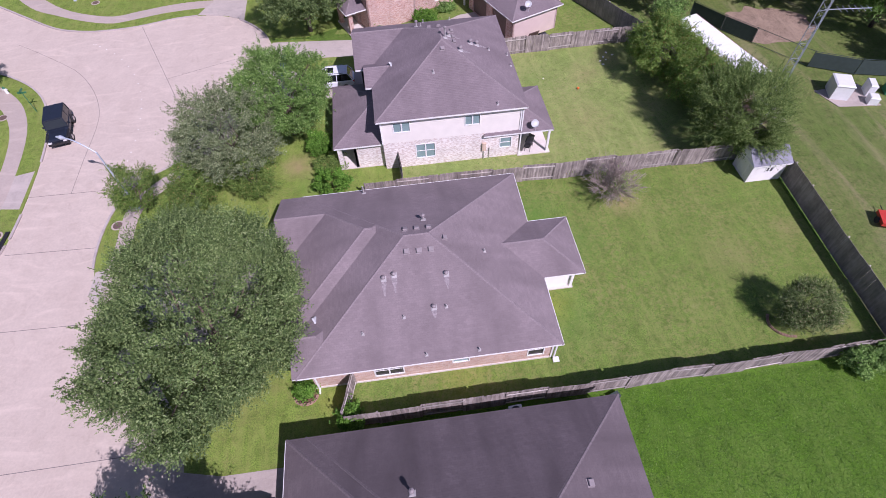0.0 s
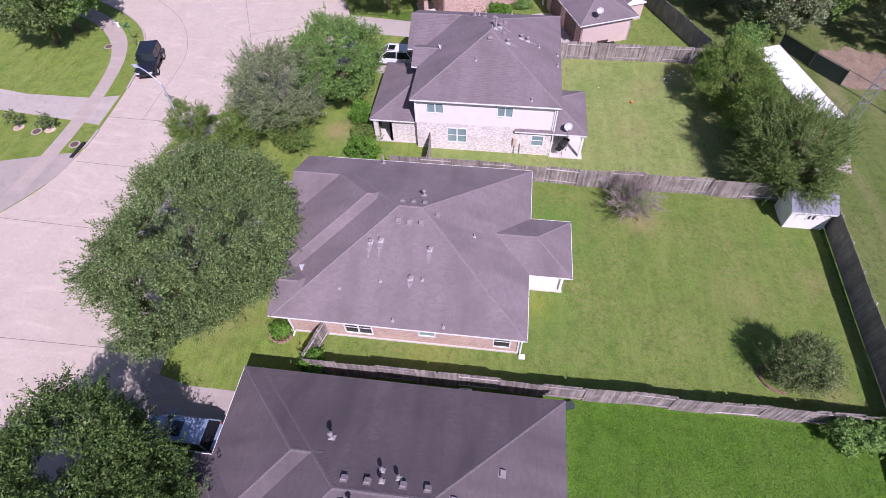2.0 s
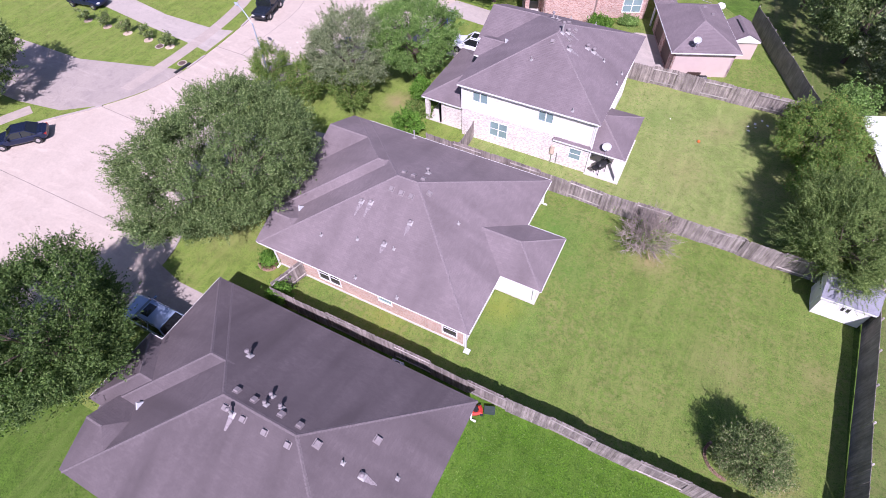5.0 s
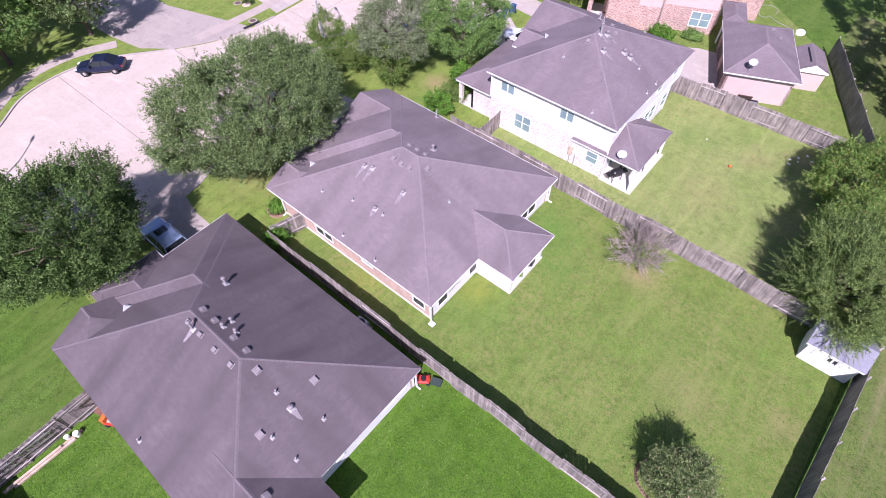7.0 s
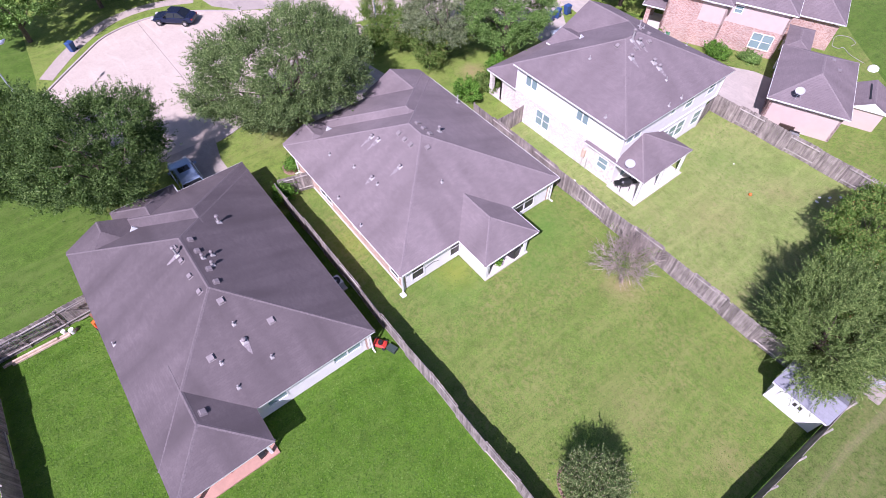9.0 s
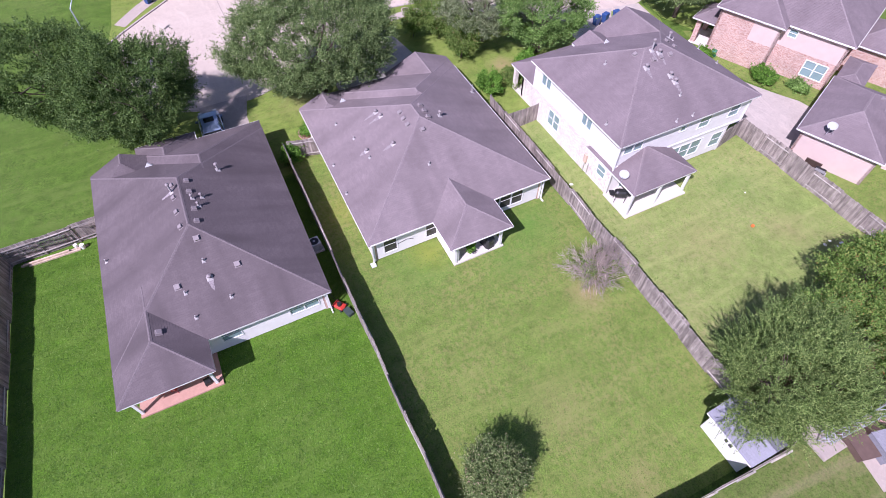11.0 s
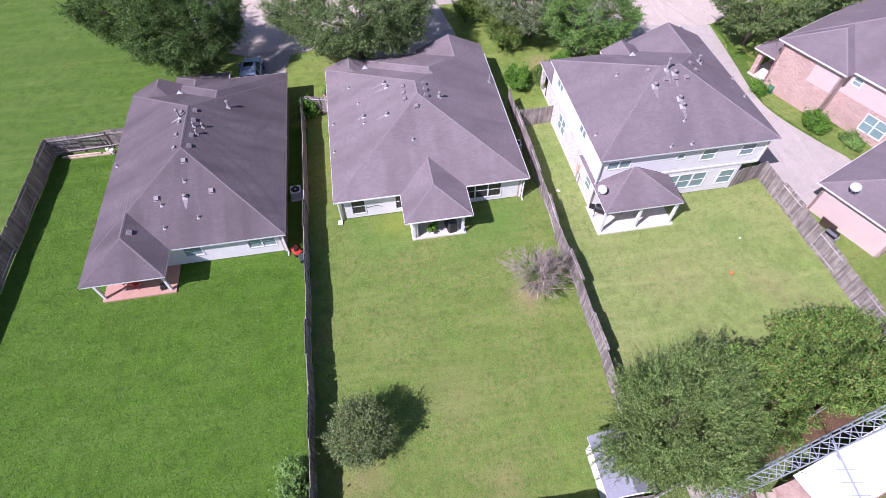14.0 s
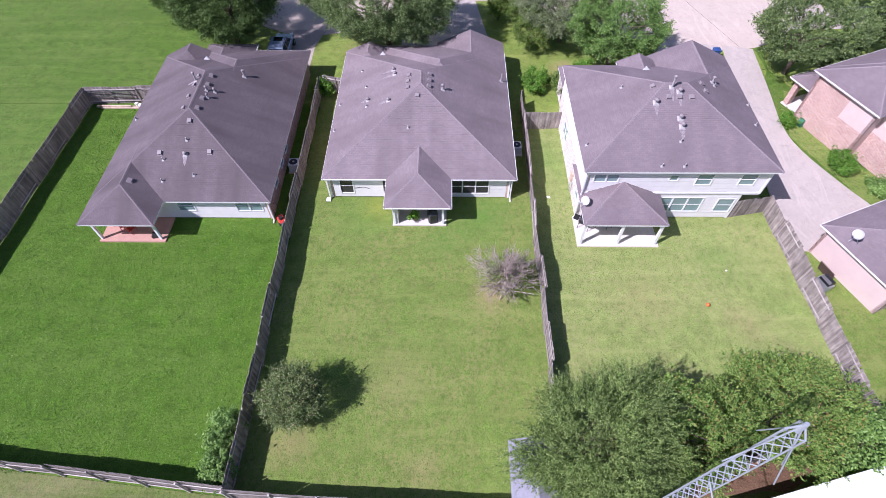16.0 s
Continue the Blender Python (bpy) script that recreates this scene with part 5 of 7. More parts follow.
def pipe_vent(parent, lift, x, y, h=0.3, r=0.045, hood=False, streak=0.0):
    z = lift(x, y)
    n = slope_turn(lift, x, y)
    m = Matrix.Translation((x, y, z)) @ n.to_track_quat("Z", "Y").to_matrix().to_4x4()
    name = "flue_pipe" if hood else "vent_pipe"
    pipe = part(name, MB().tube((x, y, z - 0.05), (x, y, z + h), r, r, 10), M["pipe"], parent, "pale roof vent pipe")
    fl = MB()
    fl.taper([[m @ Vector((a * s, b * s, k)) for a, b in ((-1, -1), (1, -1), (1, 1), (-1, 1))] for s, k in ((r * 2.6, 0.005), (r * 2.4, 0.03), (r * 1.3, 0.07))])
    part("flashing", fl, M["pipe"], pipe)
    if hood:
        part("hood", MB().tube((x, y, z + h - 0.06), (x, y, z + h + 0.03), r * 1.9, r * 1.9, 12).tube((x, y, z + h + 0.03), (x, y, z + h + 0.1), r * 1.9, r * 0.4, 12), M["vent"], pipe)
    if streak:
        down = Vector((n.x, n.y, 0)).normalized()
        side = Vector((-down.y, down.x, 0))
        mb = MB()
        rr = random.Random(int(x * 97 + y * 31))
        rows = 7
        left, right = [], []
        for i in range(rows + 1):
            t = i / rows
            p = Vector((x, y, 0)) + down * (streak * t + 0.05)
            w = (0.13 + 0.07 * math.sin(t * 2.6)) * (1 - t * 0.75) * rr.uniform(0.75, 1.2)
            for lst, sg in ((left, -1), (right, 1)):
                c = p + side * (w * sg + rr.uniform(-0.02, 0.02))
                lst.append((c.x, c.y, lift(c.x, c.y) + 0.022))
        for i in range(rows):
            mb.face([left[i], left[i + 1], right[i + 1], right[i]])
        part("chalk_stain", mb, M["chalk"], parent, "pale run-off stain on shingles")


def box_vent(parent, lift, x, y, s=0.17, mat="vent"):
    z = lift(x, y)
    n = slope_turn(lift, x, y)
    m = Matrix.Translation((x, y, z)) @ n.to_track_quat("Z", "Y").to_matrix().to_4x4()
    mb = MB()
    mb.taper([[m @ Vector((a * k, b * k, h)) for a, b in ((-1, -1), (1, -1), (1, 1), (-1, 1))] for k, h in ((s * 1.3, 0.006), (s * 1.28, 0.024), (s * 0.82, 0.026), (s * 0.82, 0.07), (s, 0.072), (s, 0.13), (s * 0.88, 0.16))])
    part("roof_vent", mb, M[mat], parent, "square metal roof vent")


for x, y in ((5.39, 23.84), (6.13, 23.84), (6.89, 23.82), (5.32, 22.25), (6.09, 22.21), (6.84, 22.22), (7.78, 22.97)):
    box_vent(hb, lift_b, x, y, 0.15)
pipe_vent(hb, lift_b, 6.63, 24.92, 0.45, 0.07, True)
pipe_vent(hb, lift_b, 2.64, 29.89, 0.75, 0.06)
for x, y, st in ((3.74, 20.84, 0.95), (4.39, 20.98, 0.95), (7.57, 20.68, 0.8), (6.57, 18.9, 0.55)):
    pipe_vent(hb, lift_b, x, y, 0.2, 0.07, True, st)
for x, y in ((2.18, 17.94), (4.71, 18.56), (7.32, 18.85), (10.26, 22.32), (5.79, 16.4), (8.93, 16.3)):
    pipe_vent(hb, lift_b, x, y, 0.26, 0.04)
for x, y in ((5.58, 6.6), (6.67, 6.6), (8.33, 6.63), (9.47, 6.6), (5.66, 5.68), (6.8, 5.63), (8.14, 5.6), (9.51, 5.62)):
    box_vent(ha, lift_a, x, y, 0.14)
for x, y in ((10.65, 6.3), (12.83, 8.0), (12.9, 4.36), (15.21, 2.73)):
    box_vent(ha, lift_a, x, y, 0.16)
pipe_vent(ha, lift_a, 4.31, 8.64, 0.6, 0.07, True)
pipe_vent(ha, lift_a, 6.17, 5.55, 0.75, 0.065, True, 0.7)
for x, y in ((7.22, 7.23), (7.33, 6.7), (8.07, 6.95)):
    pipe_vent(ha, lift_a, x, y, 0.36, 0.055, True)
pipe_vent(ha, lift_a, 13.04, 6.23, 0.24, 0.075, True, 0.7)
for x, y in ((12.03, 6.24), (14.46, 7.02), (13.4, 4.67), (14.86, 4.77), (7.69, 0.13)):
    pipe_vent(ha, lift_a, x, y, 0.3, 0.045)
for x, y in ((9.91, 39.67), (10.94, 40.55), (10.95, 41.26), (10.95, 42.13), (9.26, 43.32), (10.06, 43.39)):
    box_vent(hc, lift_c, x, y, 0.15)
pipe_vent(hc, lift_c, 10.29, 40.82, 0.9, 0.07, True, 0.9)
for x, y, st in ((10.63, 41.33, 0.9), (11.35, 39.65, 0.8), (12.41, 41.23, 0.3), (12.94, 41.3, 0.8)):
    pipe_vent(hc, lift_c, x, y, 0.3, 0.085, True, st)
pipe_vent(hc, lift_c, 8.31, 44.64, 0.5, 0.07, True)
for x, y in ((13.94, 41.12), (15.55, 41.23), (15.55, 39.71), (13.54, 34.95), (8.96, 37.86), (8.68, 44.67), (9.13, 47.6), (11.49, 47.3)):
    pipe_vent(hc, lift_c, x, y, 0.3, 0.04)

# small pale gable ends where the front roofs meet
for house_, lift_, x, y in ((ha, lift_a, 0.3, 3.95), (hb, lift_b, -0.6, 19.5), (hc, lift_c, 5.9, 40.6)):
    z = lift_(x, y)
    tri = lambda d: [Vector((x + d - 0.1, y - 0.34, z - 0.1)), Vector((x + d - 0.1, y + 0.34, z - 0.1)), Vector((x + d - 0.3, y, z + 0.2))]
    part("gable_end", MB().taper([tri(0.0), tri(0.1)]), M["dish"], house_, "small pale gable end")


def dish(x, y, z, yaw, parent=None, label="grey satellite dish on a tripod"):
    root = tagged(new("satellite_dish"), label, "satellite dish", "satellite dishes")
    root.matrix_world = pose(x, y, z, 0, 0, yaw)
    prof = [(0.0, 0.0), (0.12, 0.012), (0.25, 0.05), (0.36, 0.11), (0.40, 0.14)]
    tilt = Matrix.Scale(0.88, 4) @ Matrix.Translation((0.0, 0.0, 0.55)) @ Matrix.Rotation(radians(48), 4, "X") @ Matrix.Diagonal((1.05, 0.9, 1, 1))
    mb = MB()
    ring = lambda r, h: [tilt @ Vector((r * math.cos(a), r * math.sin(a), h)) for a in (math.tau * k / 20 for k in range(20))]
    mb.taper([ring(max(r, 0.004), h) for r, h in prof] + [ring(max(r - 0.012, 0.002), h + 0.012) for r, h in reversed(prof)])
    part("reflector", mb, M["dish"], root)
    arm = tilt @ Vector((0, -0.36, 0.45))
    part("feed_arm", MB().tube(tilt @ Vector((0, -0.36, 0.1)), arm, 0.018), M["metal"], root)
    part("feed_horn", MB().tube(arm, tilt @ Vector((0, -0.28, 0.43)), 0.05, 0.035, 8), M["dish"], root)
    part("mast", MB().tube((0, 0, 0), (0, 0.03, 0.55), 0.025), M["metal"], root)
    for a in (0.4, 2.6, 4.7):
        part("strut", MB().tube((0.35 * math.cos(a), 0.35 * math.sin(a), -0.12), (0, 0, 0.33), 0.014, 0.014, 5), M["metal"], root)
    return root


dish(16.65, 34.95, 2.68, 25)


# ---- turned house and garage beyond the drive ----
ANG = 22.6
FE = pose(3.8, 55.15, 0, 0, 0, ANG)


def local_box(parent, name, mat, *b, m=FE, label=""):
    return part(name, MB().box(*b, m), mat, parent, label)


he = empty("house", "two-storey red brick house with pink panels and dark roof", "house", "row of houses")
kw = dict(mat=M["shingle_c"], cap=M["cap_b"], m=FE)
roof_section(he, (0.0, 0.0, 6.35, 8.0), 4.75, 0.5, axis="y", edges="sw", buried="hi", **kw)
roof_section(he, (0.004, 1.0, 11.9, 13.4), 4.754, 0.5, edges="en", soffit=0.004, **kw)
roof_section(he, (-1.9, 0.7, 1.5, 4.8), 2.65, 0.45, edges="sw", name="porch_roof", soffit=0.004, **kw)
L2 = lambda a, b: (FE @ Vector((a, b, 0))).to_2d()
_, m = wall(he, L2(0.4, 0.4), L2(6.0, 0.4), 0.0, 2.6, M["brick_red"])
_, m = wall(he, L2(0.4, 0.4), L2(3.6, 0.4), 2.6, 4.65, M["brick_red"])
_, m = wall(he, L2(3.6, 0.4), L2(6.0, 0.4), 2.6, 4.65, M["pink"])
oe = [(3.0, 0.7, 1.9, 1.5)]
_, m = wall(he, L2(6.0, 1.4), L2(11.5, 1.4), 0.0, 2.6, M["brick_red"], oe)
window(he, m, oe[0], 2, "glass_teal")
ou = [(0.5, 3.6, 0.7, 0.7)]
_, m = wall(he, L2(6.0, 1.4), L2(11.5, 1.4), 2.6, 4.65, M["pink"], ou)
window(he, m, ou[0], 1, "glass_teal")
wall(he, L2(6.0, 0.4), L2(6.0, 1.4), 0.0, 4.65, M["pink"])
wall(he, L2(11.5, 1.4), L2(11.5, 13.0), 0.0, 4.65, M["brick_red"])
wall(he, L2(0.4, 12.6), L2(0.4, 0.4), 0.0, 4.65, M["brick_red"])
wall(he, L2(11.5, 13.0), L2(0.4, 13.0), 0.0, 4.65, M["brick_red"])
local_box(he, "porch_slab", M["slab"], -1.6, 1.0, 0.0, 0.38, 4.6, 0.12)
local_box(he, "porch_pier", M["brick_red"], -1.5, 1.1, 0.1, -1.05, 1.55, 2.55)
local_box(he, "porch_pier", M["brick_red"], -1.5, 3.9, 0.1, -1.05, 4.35, 2.55)
local_box(he, "porch_wall", M["brick_red"], 0.1, 2.6, 0.1, 0.38, 4.6, 2.55)
FF = pose(12.8, 64.6, 0, 0, 0, ANG)
roof_section(he, (-1.0, 0.0, 4.5, 6.0), 3.0, 0.5, mat=M["shingle_c"], cap=M["cap_b"], m=FF, edges="sen", name="rear_roof")
local_box(he, "rear_wing", M["brick_red"], -0.8, 0.4, 0.0, 4.1, 5.6, 2.9, m=FF)
sheet("front_lawn_e", [(0.2, 56.4), (6.5, 54.6), (13.4, 57.6), (15.2, 58.2), (14.6, 60.5), (6, 57.5), (2, 60)], 0.016, M["lawn_mid"], "strip of green lawn beside the brick house", 0.08)
sheet("lawn_d", [(18, 50.2), (31.2, 50.2), (24.6, 64.2), (10, 78), (0, 72)], 0.004, M["lawn_mid"], "green lawn round the detached garage", 0.08)

FD = pose(18.3, 50.8, 0, 0, 0, ANG)
gd = empty("garage", "pink-walled detached garage with dark hip roof", "garage")
roof_section(gd, (0.0, 0.0, 6.35, 9.2), 2.7, 0.46, axis="y", mat=M["shingle_c"], cap=M["cap_b"], m=FD, edges="sew")
D2 = lambda a, b: (FD @ Vector((a, b, 0))).to_2d()
wall(gd, D2(0.4, 0.4), D2(6.0, 0.4), 0.0, 2.6, M["pink"], label="pink rear wall")
wall(gd, D2(6.0, 0.4), D2(6.0, 8.8), 0.0, 2.6, M["pink"])
wall(gd, D2(6.0, 8.8), D2(0.4, 8.8), 0.0, 2.6, M["pink"])
od = [(0.9, 0.05, 2.6, 2.15), (4.6, 0.05, 2.6, 2.15)]
_, m = wall(gd, D2(0.4, 8.8), D2(0.4, 0.4), 0.0, 2.6, M["brick_red"], od)
for o in od:
    part("garage_door", MB().box(o[0], 0.1, 0.05, o[0] + o[2], 0.16, 2.2, m), M["iron"], gd, "brown panelled garage door")
roof_section(gd, (0.1, 9.2, 2.4, 13.6), 2.5, 0.3, axis="y", mat=M["shingle_c"], cap=M["cap_b"], m=FD, edges="", name="breezeway_roof")
for a, b in ((0.3, 9.6), (2.2, 9.6), (0.3, 13.3), (2.2, 13.3)):
    local_box(gd, "post", M["trim"], a - 0.08, b - 0.08, 0, a + 0.08, b + 0.08, 2.4, m=FD)
for x, y in ((3.9, 6.2), (4.6, 5.4)):
    mm = FD @ pose(x, y, 2.7 + 0.46 * (6.35 - x) + 0.02)
    part("roof_vent", MB().box(-0.15, -0.15, 0, 0.15, 0.15, 0.12, mm), M["vent"], gd)
sd = empty("garden_shed", "pink garden shed with dark gable roof beside the garage", "shed")
roof_section(sd, (6.6, 3.4, 9.3, 7.2), 2.0, 0.5, axis="y", hip=(False, False), mat=M["shingle_c"], cap=M["cap_b"], m=FD, edges="")
local_box(sd, "shed_wall", M["pink"], 6.75, 3.6, 0.0, 9.15, 7.0, 1.95, m=FD)
part("ridge_vent", MB().box(7.55, 4.2, 2.50, 7.68, 6.6, 2.56, FD), M["black"], sd)
dish(20.0, 51.85, 3.3, 10)
# lean-to gear behind the garage
rg = empty("gas_grill", "black gas grill standing behind the garage", "grill", at=(21.6, 50.9, 0), turn=20)
part("cabinet", MB().box(-0.5, -0.27, 0.05, 0.5, 0.27, 0.75), M["metal"], rg)
part("hood", MB().taper([[Vector((x, y, z)) for x, y in ((-0.4, -0.27), (0.4, -0.27), (0.4, 0.27), (-0.4, 0.27))] for z in (0.75, 0.95)] + [[Vector((x, y, 1.1)) for x, y in ((-0.36, -0.12), (0.36, -0.12), (0.36, 0.15), (-0.36, 0.15))]]), M["black"], rg)
lp = empty("plywood_sheet", "brown wooden panel leaning on the garage wall", "panel", at=(20.6, 51.6, 0), turn=20)
part("board", MB().box(-0.6, -0.03, 0.0, 0.6, 0.03, 1.3, pose(0, 0, 0, 25)), M["iron"], lp)
mc = empty("meter_box", "grey electric meter on the pale brick wall", "meter", at=(12.6, 34.9, 0))
part("case", MB().box(-0.16, -0.14, 1.0, 0.16, 0.045, 1.75), M["lumber"], mc)
part("conduit", MB().tube((0.0, -0.04, 0.0), (0.0, -0.04, 1.0), 0.03), M["metal"], mc)
part("conduit", MB().tube((0.45, -0.03, 0.0), (0.45, -0.03, 1.2), 0.03), M["metal"], mc)


# ---- white garden shed ----
sh = empty("garden_shed", "white garden shed with grey roof and small window in the corner", "shed")
roof_section(sh, (32.55, 28.62, 35.75, 31.2), 1.95, 0.55, axis="x", hip=(False, False), mat=M["shedgrey"], cap=None, edges="", name="roof")
osw = [(1.2, 1.0, 0.55, 0.5)]
_, m = siding(sh, (32.78, 28.86), (35.58, 28.86), 0.03, 1.8, osw)
window(sh, m, osw[0], 2, cross=False)
siding(sh, (35.58, 28.86), (35.58, 31.0), 0.03, 1.8)
siding(sh, (35.58, 31.0), (32.78, 31.0), 0.03, 1.8)
siding(sh, (32.78, 31.0), (32.78, 28.86), 0.03, 1.8)
part("door", MB().box(32.735, 29.4, 0.05, 32.775, 30.4, 1.75), M["trim"], sh, "white shed door")


# ---- lattice tower ----
tw = empty("lattice_tower", "tall galvanised lattice tower with antennas behind the fence", "tower", at=(36.4, 34.5, 0))
H, R0, R1 = 16.6, 0.42, 0.30
leg = lambda k, z: Vector((math.cos(math.tau * k / 3 + 0.4), math.sin(math.tau * k / 3 + 0.4), 0)) * (R0 + (R1 - R0) * z / H) + Vector((0, 0, z))
for k in range(3):
    part("leg", MB().tube(leg(k, 0), leg(k, H), 0.034, 0.028, 8), M["galv"], tw)
n = 26
for i in range(n):
    z0, z1 = H * i / n, H * (i + 1) / n
    for k in range(3):
        part("brace", MB().tube(leg(k, z0), leg((k + 1) % 3, z1), 0.019, 0.019, 4), M["galv"], tw)
        if i % 2 == 0:
            part("brace", MB().tube(leg(k, z1), leg((k + 1) % 3, z1), 0.017, 0.017, 4), M["galv"], tw)
part("top_hub", MB().tube((0, 0, H), (0, 0, H + 0.5), 0.1, 0.06, 8), M["galv"], tw)
for a in (0.5, 1.3, 2.6, -1.4):
    d = Vector((math.cos(a), math.sin(a), 0))
    part("top_strut", MB().tube((0, 0, H + 0.35), d * 0.9 + Vector((0, 0, H - 2.6)), 0.026, 0.022, 6), M["galv"], tw)
for k in range(3):
    part("top_strut", MB().tube(leg(k, H), (0, 0, H + 0.4), 0.03, 0.03, 6), M["galv"], tw)
z = 11.0
part("side_arm", MB().tube((0, 0, z), (3.3, -0.35, z), 0.03), M["galv"], tw)
for i in range(6):
    c = Vector((1.0 + 0.42 * i, -0.1 - 0.045 * i, z))
    part("antenna_rod", MB().tube(c - Vector((0.06, 0.4, 0)), c + Vector((0.06, 0.4, 0)), 0.014, 0.014, 4), M["galv"], tw)
part("footing", MB().box(-0.9, -0.9, 0, 0.9, 0.9, 0.12), M["old_drive"], tw)

# ---- white-roofed building behind the fence ----
wb = empty("outbuilding", "low brick outbuilding with bright white metal roof", "building")
WA = Vector((36.2, 48.3))
WB_ = Vector((38.7, 38.3))
dirv = (WB_ - WA).normalized()
FW = pose(38.55, 38.3, 0, 0, 0, math.degrees(math.atan2(-dirv.y, -dirv.x)) - 90)
mb = MB()
mb.taper([[FW @ Vector(v) for v in ((-2.3, y, 2.854), (0.05, y, 3.05), (0.05, y, 3.13), (-2.3, y, 2.934))] for y in (0.0, 10.4)])
part("metal_roof", mb, M["roofwhite"], wb, "bright white metal roof")
for i in range(9):
    y = 0.6 + i * 1.15
    part("roof_seam", MB().taper([[FW @ Vector(v) for v in ((x, y - 0.02, 2.93 + (x + 2.35) * 0.0833), (x, y + 0.02, 2.93 + (x + 2.35) * 0.0833), (x, y + 0.02, 2.97 + (x + 2.35) * 0.0833), (x, y - 0.02, 2.97 + (x + 2.35) * 0.0833))] for x in (-2.28, 0.03)]), M["roofwhite"], wb)
part("fascia", MB().box(0.052, 0.0, 2.95, 0.1, 10.4, 3.14, FW), M["rust"], wb, "rusty red roof edge")
part("brick_wall", MB().box(-2.1, 0.3, 0.0, -0.2, 10.1, 2.84, FW), M["brick_red"], wb)
fp = sheet("tower_pad", [(36.2, 36.0), (39.8, 35.2), (40.4, 37.4), (36.6, 38.2)], 0.01, M["walkway"], "reddish concrete pad beside the tower", 0.06, "slab")
for i, (x, y, w, d_, h, c) in enumerate(((38.2, 37.0, 0.75, 0.6, 0.9, "shedgrey"), (37.2, 36.0, 1.1, 0.55, 0.5, "iron"))):
    o = empty("utility_box", "pale utility cabinet on a concrete pad", "utility box", "utility cabinets", at=(x, y, 0), turn=-14)
    part("case", MB().box(-w, -d_, 0.02, w, d_, h), M[c], o)
    part("lid", MB().box(-w - 0.04, -d_ - 0.04, h, w + 0.04, d_ + 0.04, h + 0.06), M[c], o)

# electrical cabinets on a pad
sheet("cabinet_pad", [(44.5, 38.9), (45.4, 36.4), (49.2, 36.0), (49.0, 39.2)], 0.03, M["old_drive"], "grey concrete pad for electrical cabinets", 0.1, "slab")
for x, y, w, d_, h, lab in ((46.2, 38.2, 0.75, 0.95, 1.35, "large white electrical cabinet on a pad"), (49.0, 37.9, 0.3, 0.65, 1.0, "white switch cabinet with meters"), (48.5, 36.5, 0.4, 0.4, 0.6, "small pale green electrical box"), (51.0, 37.6, 0.5, 0.5, 1.0, "green metal transformer box")):
    o = empty("electrical_cabinet", lab, "electrical cabinet", "electrical cabinets", at=(x, y, 0.03), turn=-20)
    col = M["green"] if "transformer" in lab else M["utility"]
    part("case", MB().box(-w, -d_, 0, w, d_, h), col, o)
    part("roof", MB().taper([[Vector((a * s, b * s, z)) for a, b in ((-w, -d_), (w, -d_), (w, d_), (-w, d_))] for s, z in ((1.06, h), (1.06, h + 0.05), (0.9, h + 0.12))]), col, o)
    for b in (-0.45, 0.45):
        part("door", MB().box(-w - 0.015, d_ * (b - 0.42), 0.12, -w - 0.002, d_ * (b + 0.42), h - 0.1), col, o)
# screened chain-link fence
cl = tagged(new("chain_link_fence"), "chain-link fence with dark green screening", "fence")
pts = [(38.6, 53.2), (40.6, 50.0), (42.6, 47.2), (45.9, 42.5), (49.5, 40.6), (54, 39.4), (60, 37.6)]
for i, (a, b) in enumerate(zip(pts, pts[1:])):
    a, b = Vector(a), Vector(b)
    m = Matrix.Translation((a.x, a.y, 0)) @ Matrix.Rotation(math.atan2((b - a).y, (b - a).x), 4, "Z")
    L = (b - a).length
    if i in (0, 1, 3, 4, 5):
        part("screen", MB().box(0.05, -0.01, 0.08, L - 0.05, 0.01, 1.55, m), M["mesh"], cl)
    part("post", MB().tube((a.x, a.y, 0), (a.x, a.y, 1.75), 0.04), M["mesh"], cl)
    part("top_rail", MB().tube((a.x, a.y, 1.65), (b.x, b.y, 1.65), 0.025), M["mesh"], cl)
    part("bottom_rail", MB().tube((a.x, a.y, 0.12), (b.x, b.y, 0.12), 0.02), M["mesh"], cl)


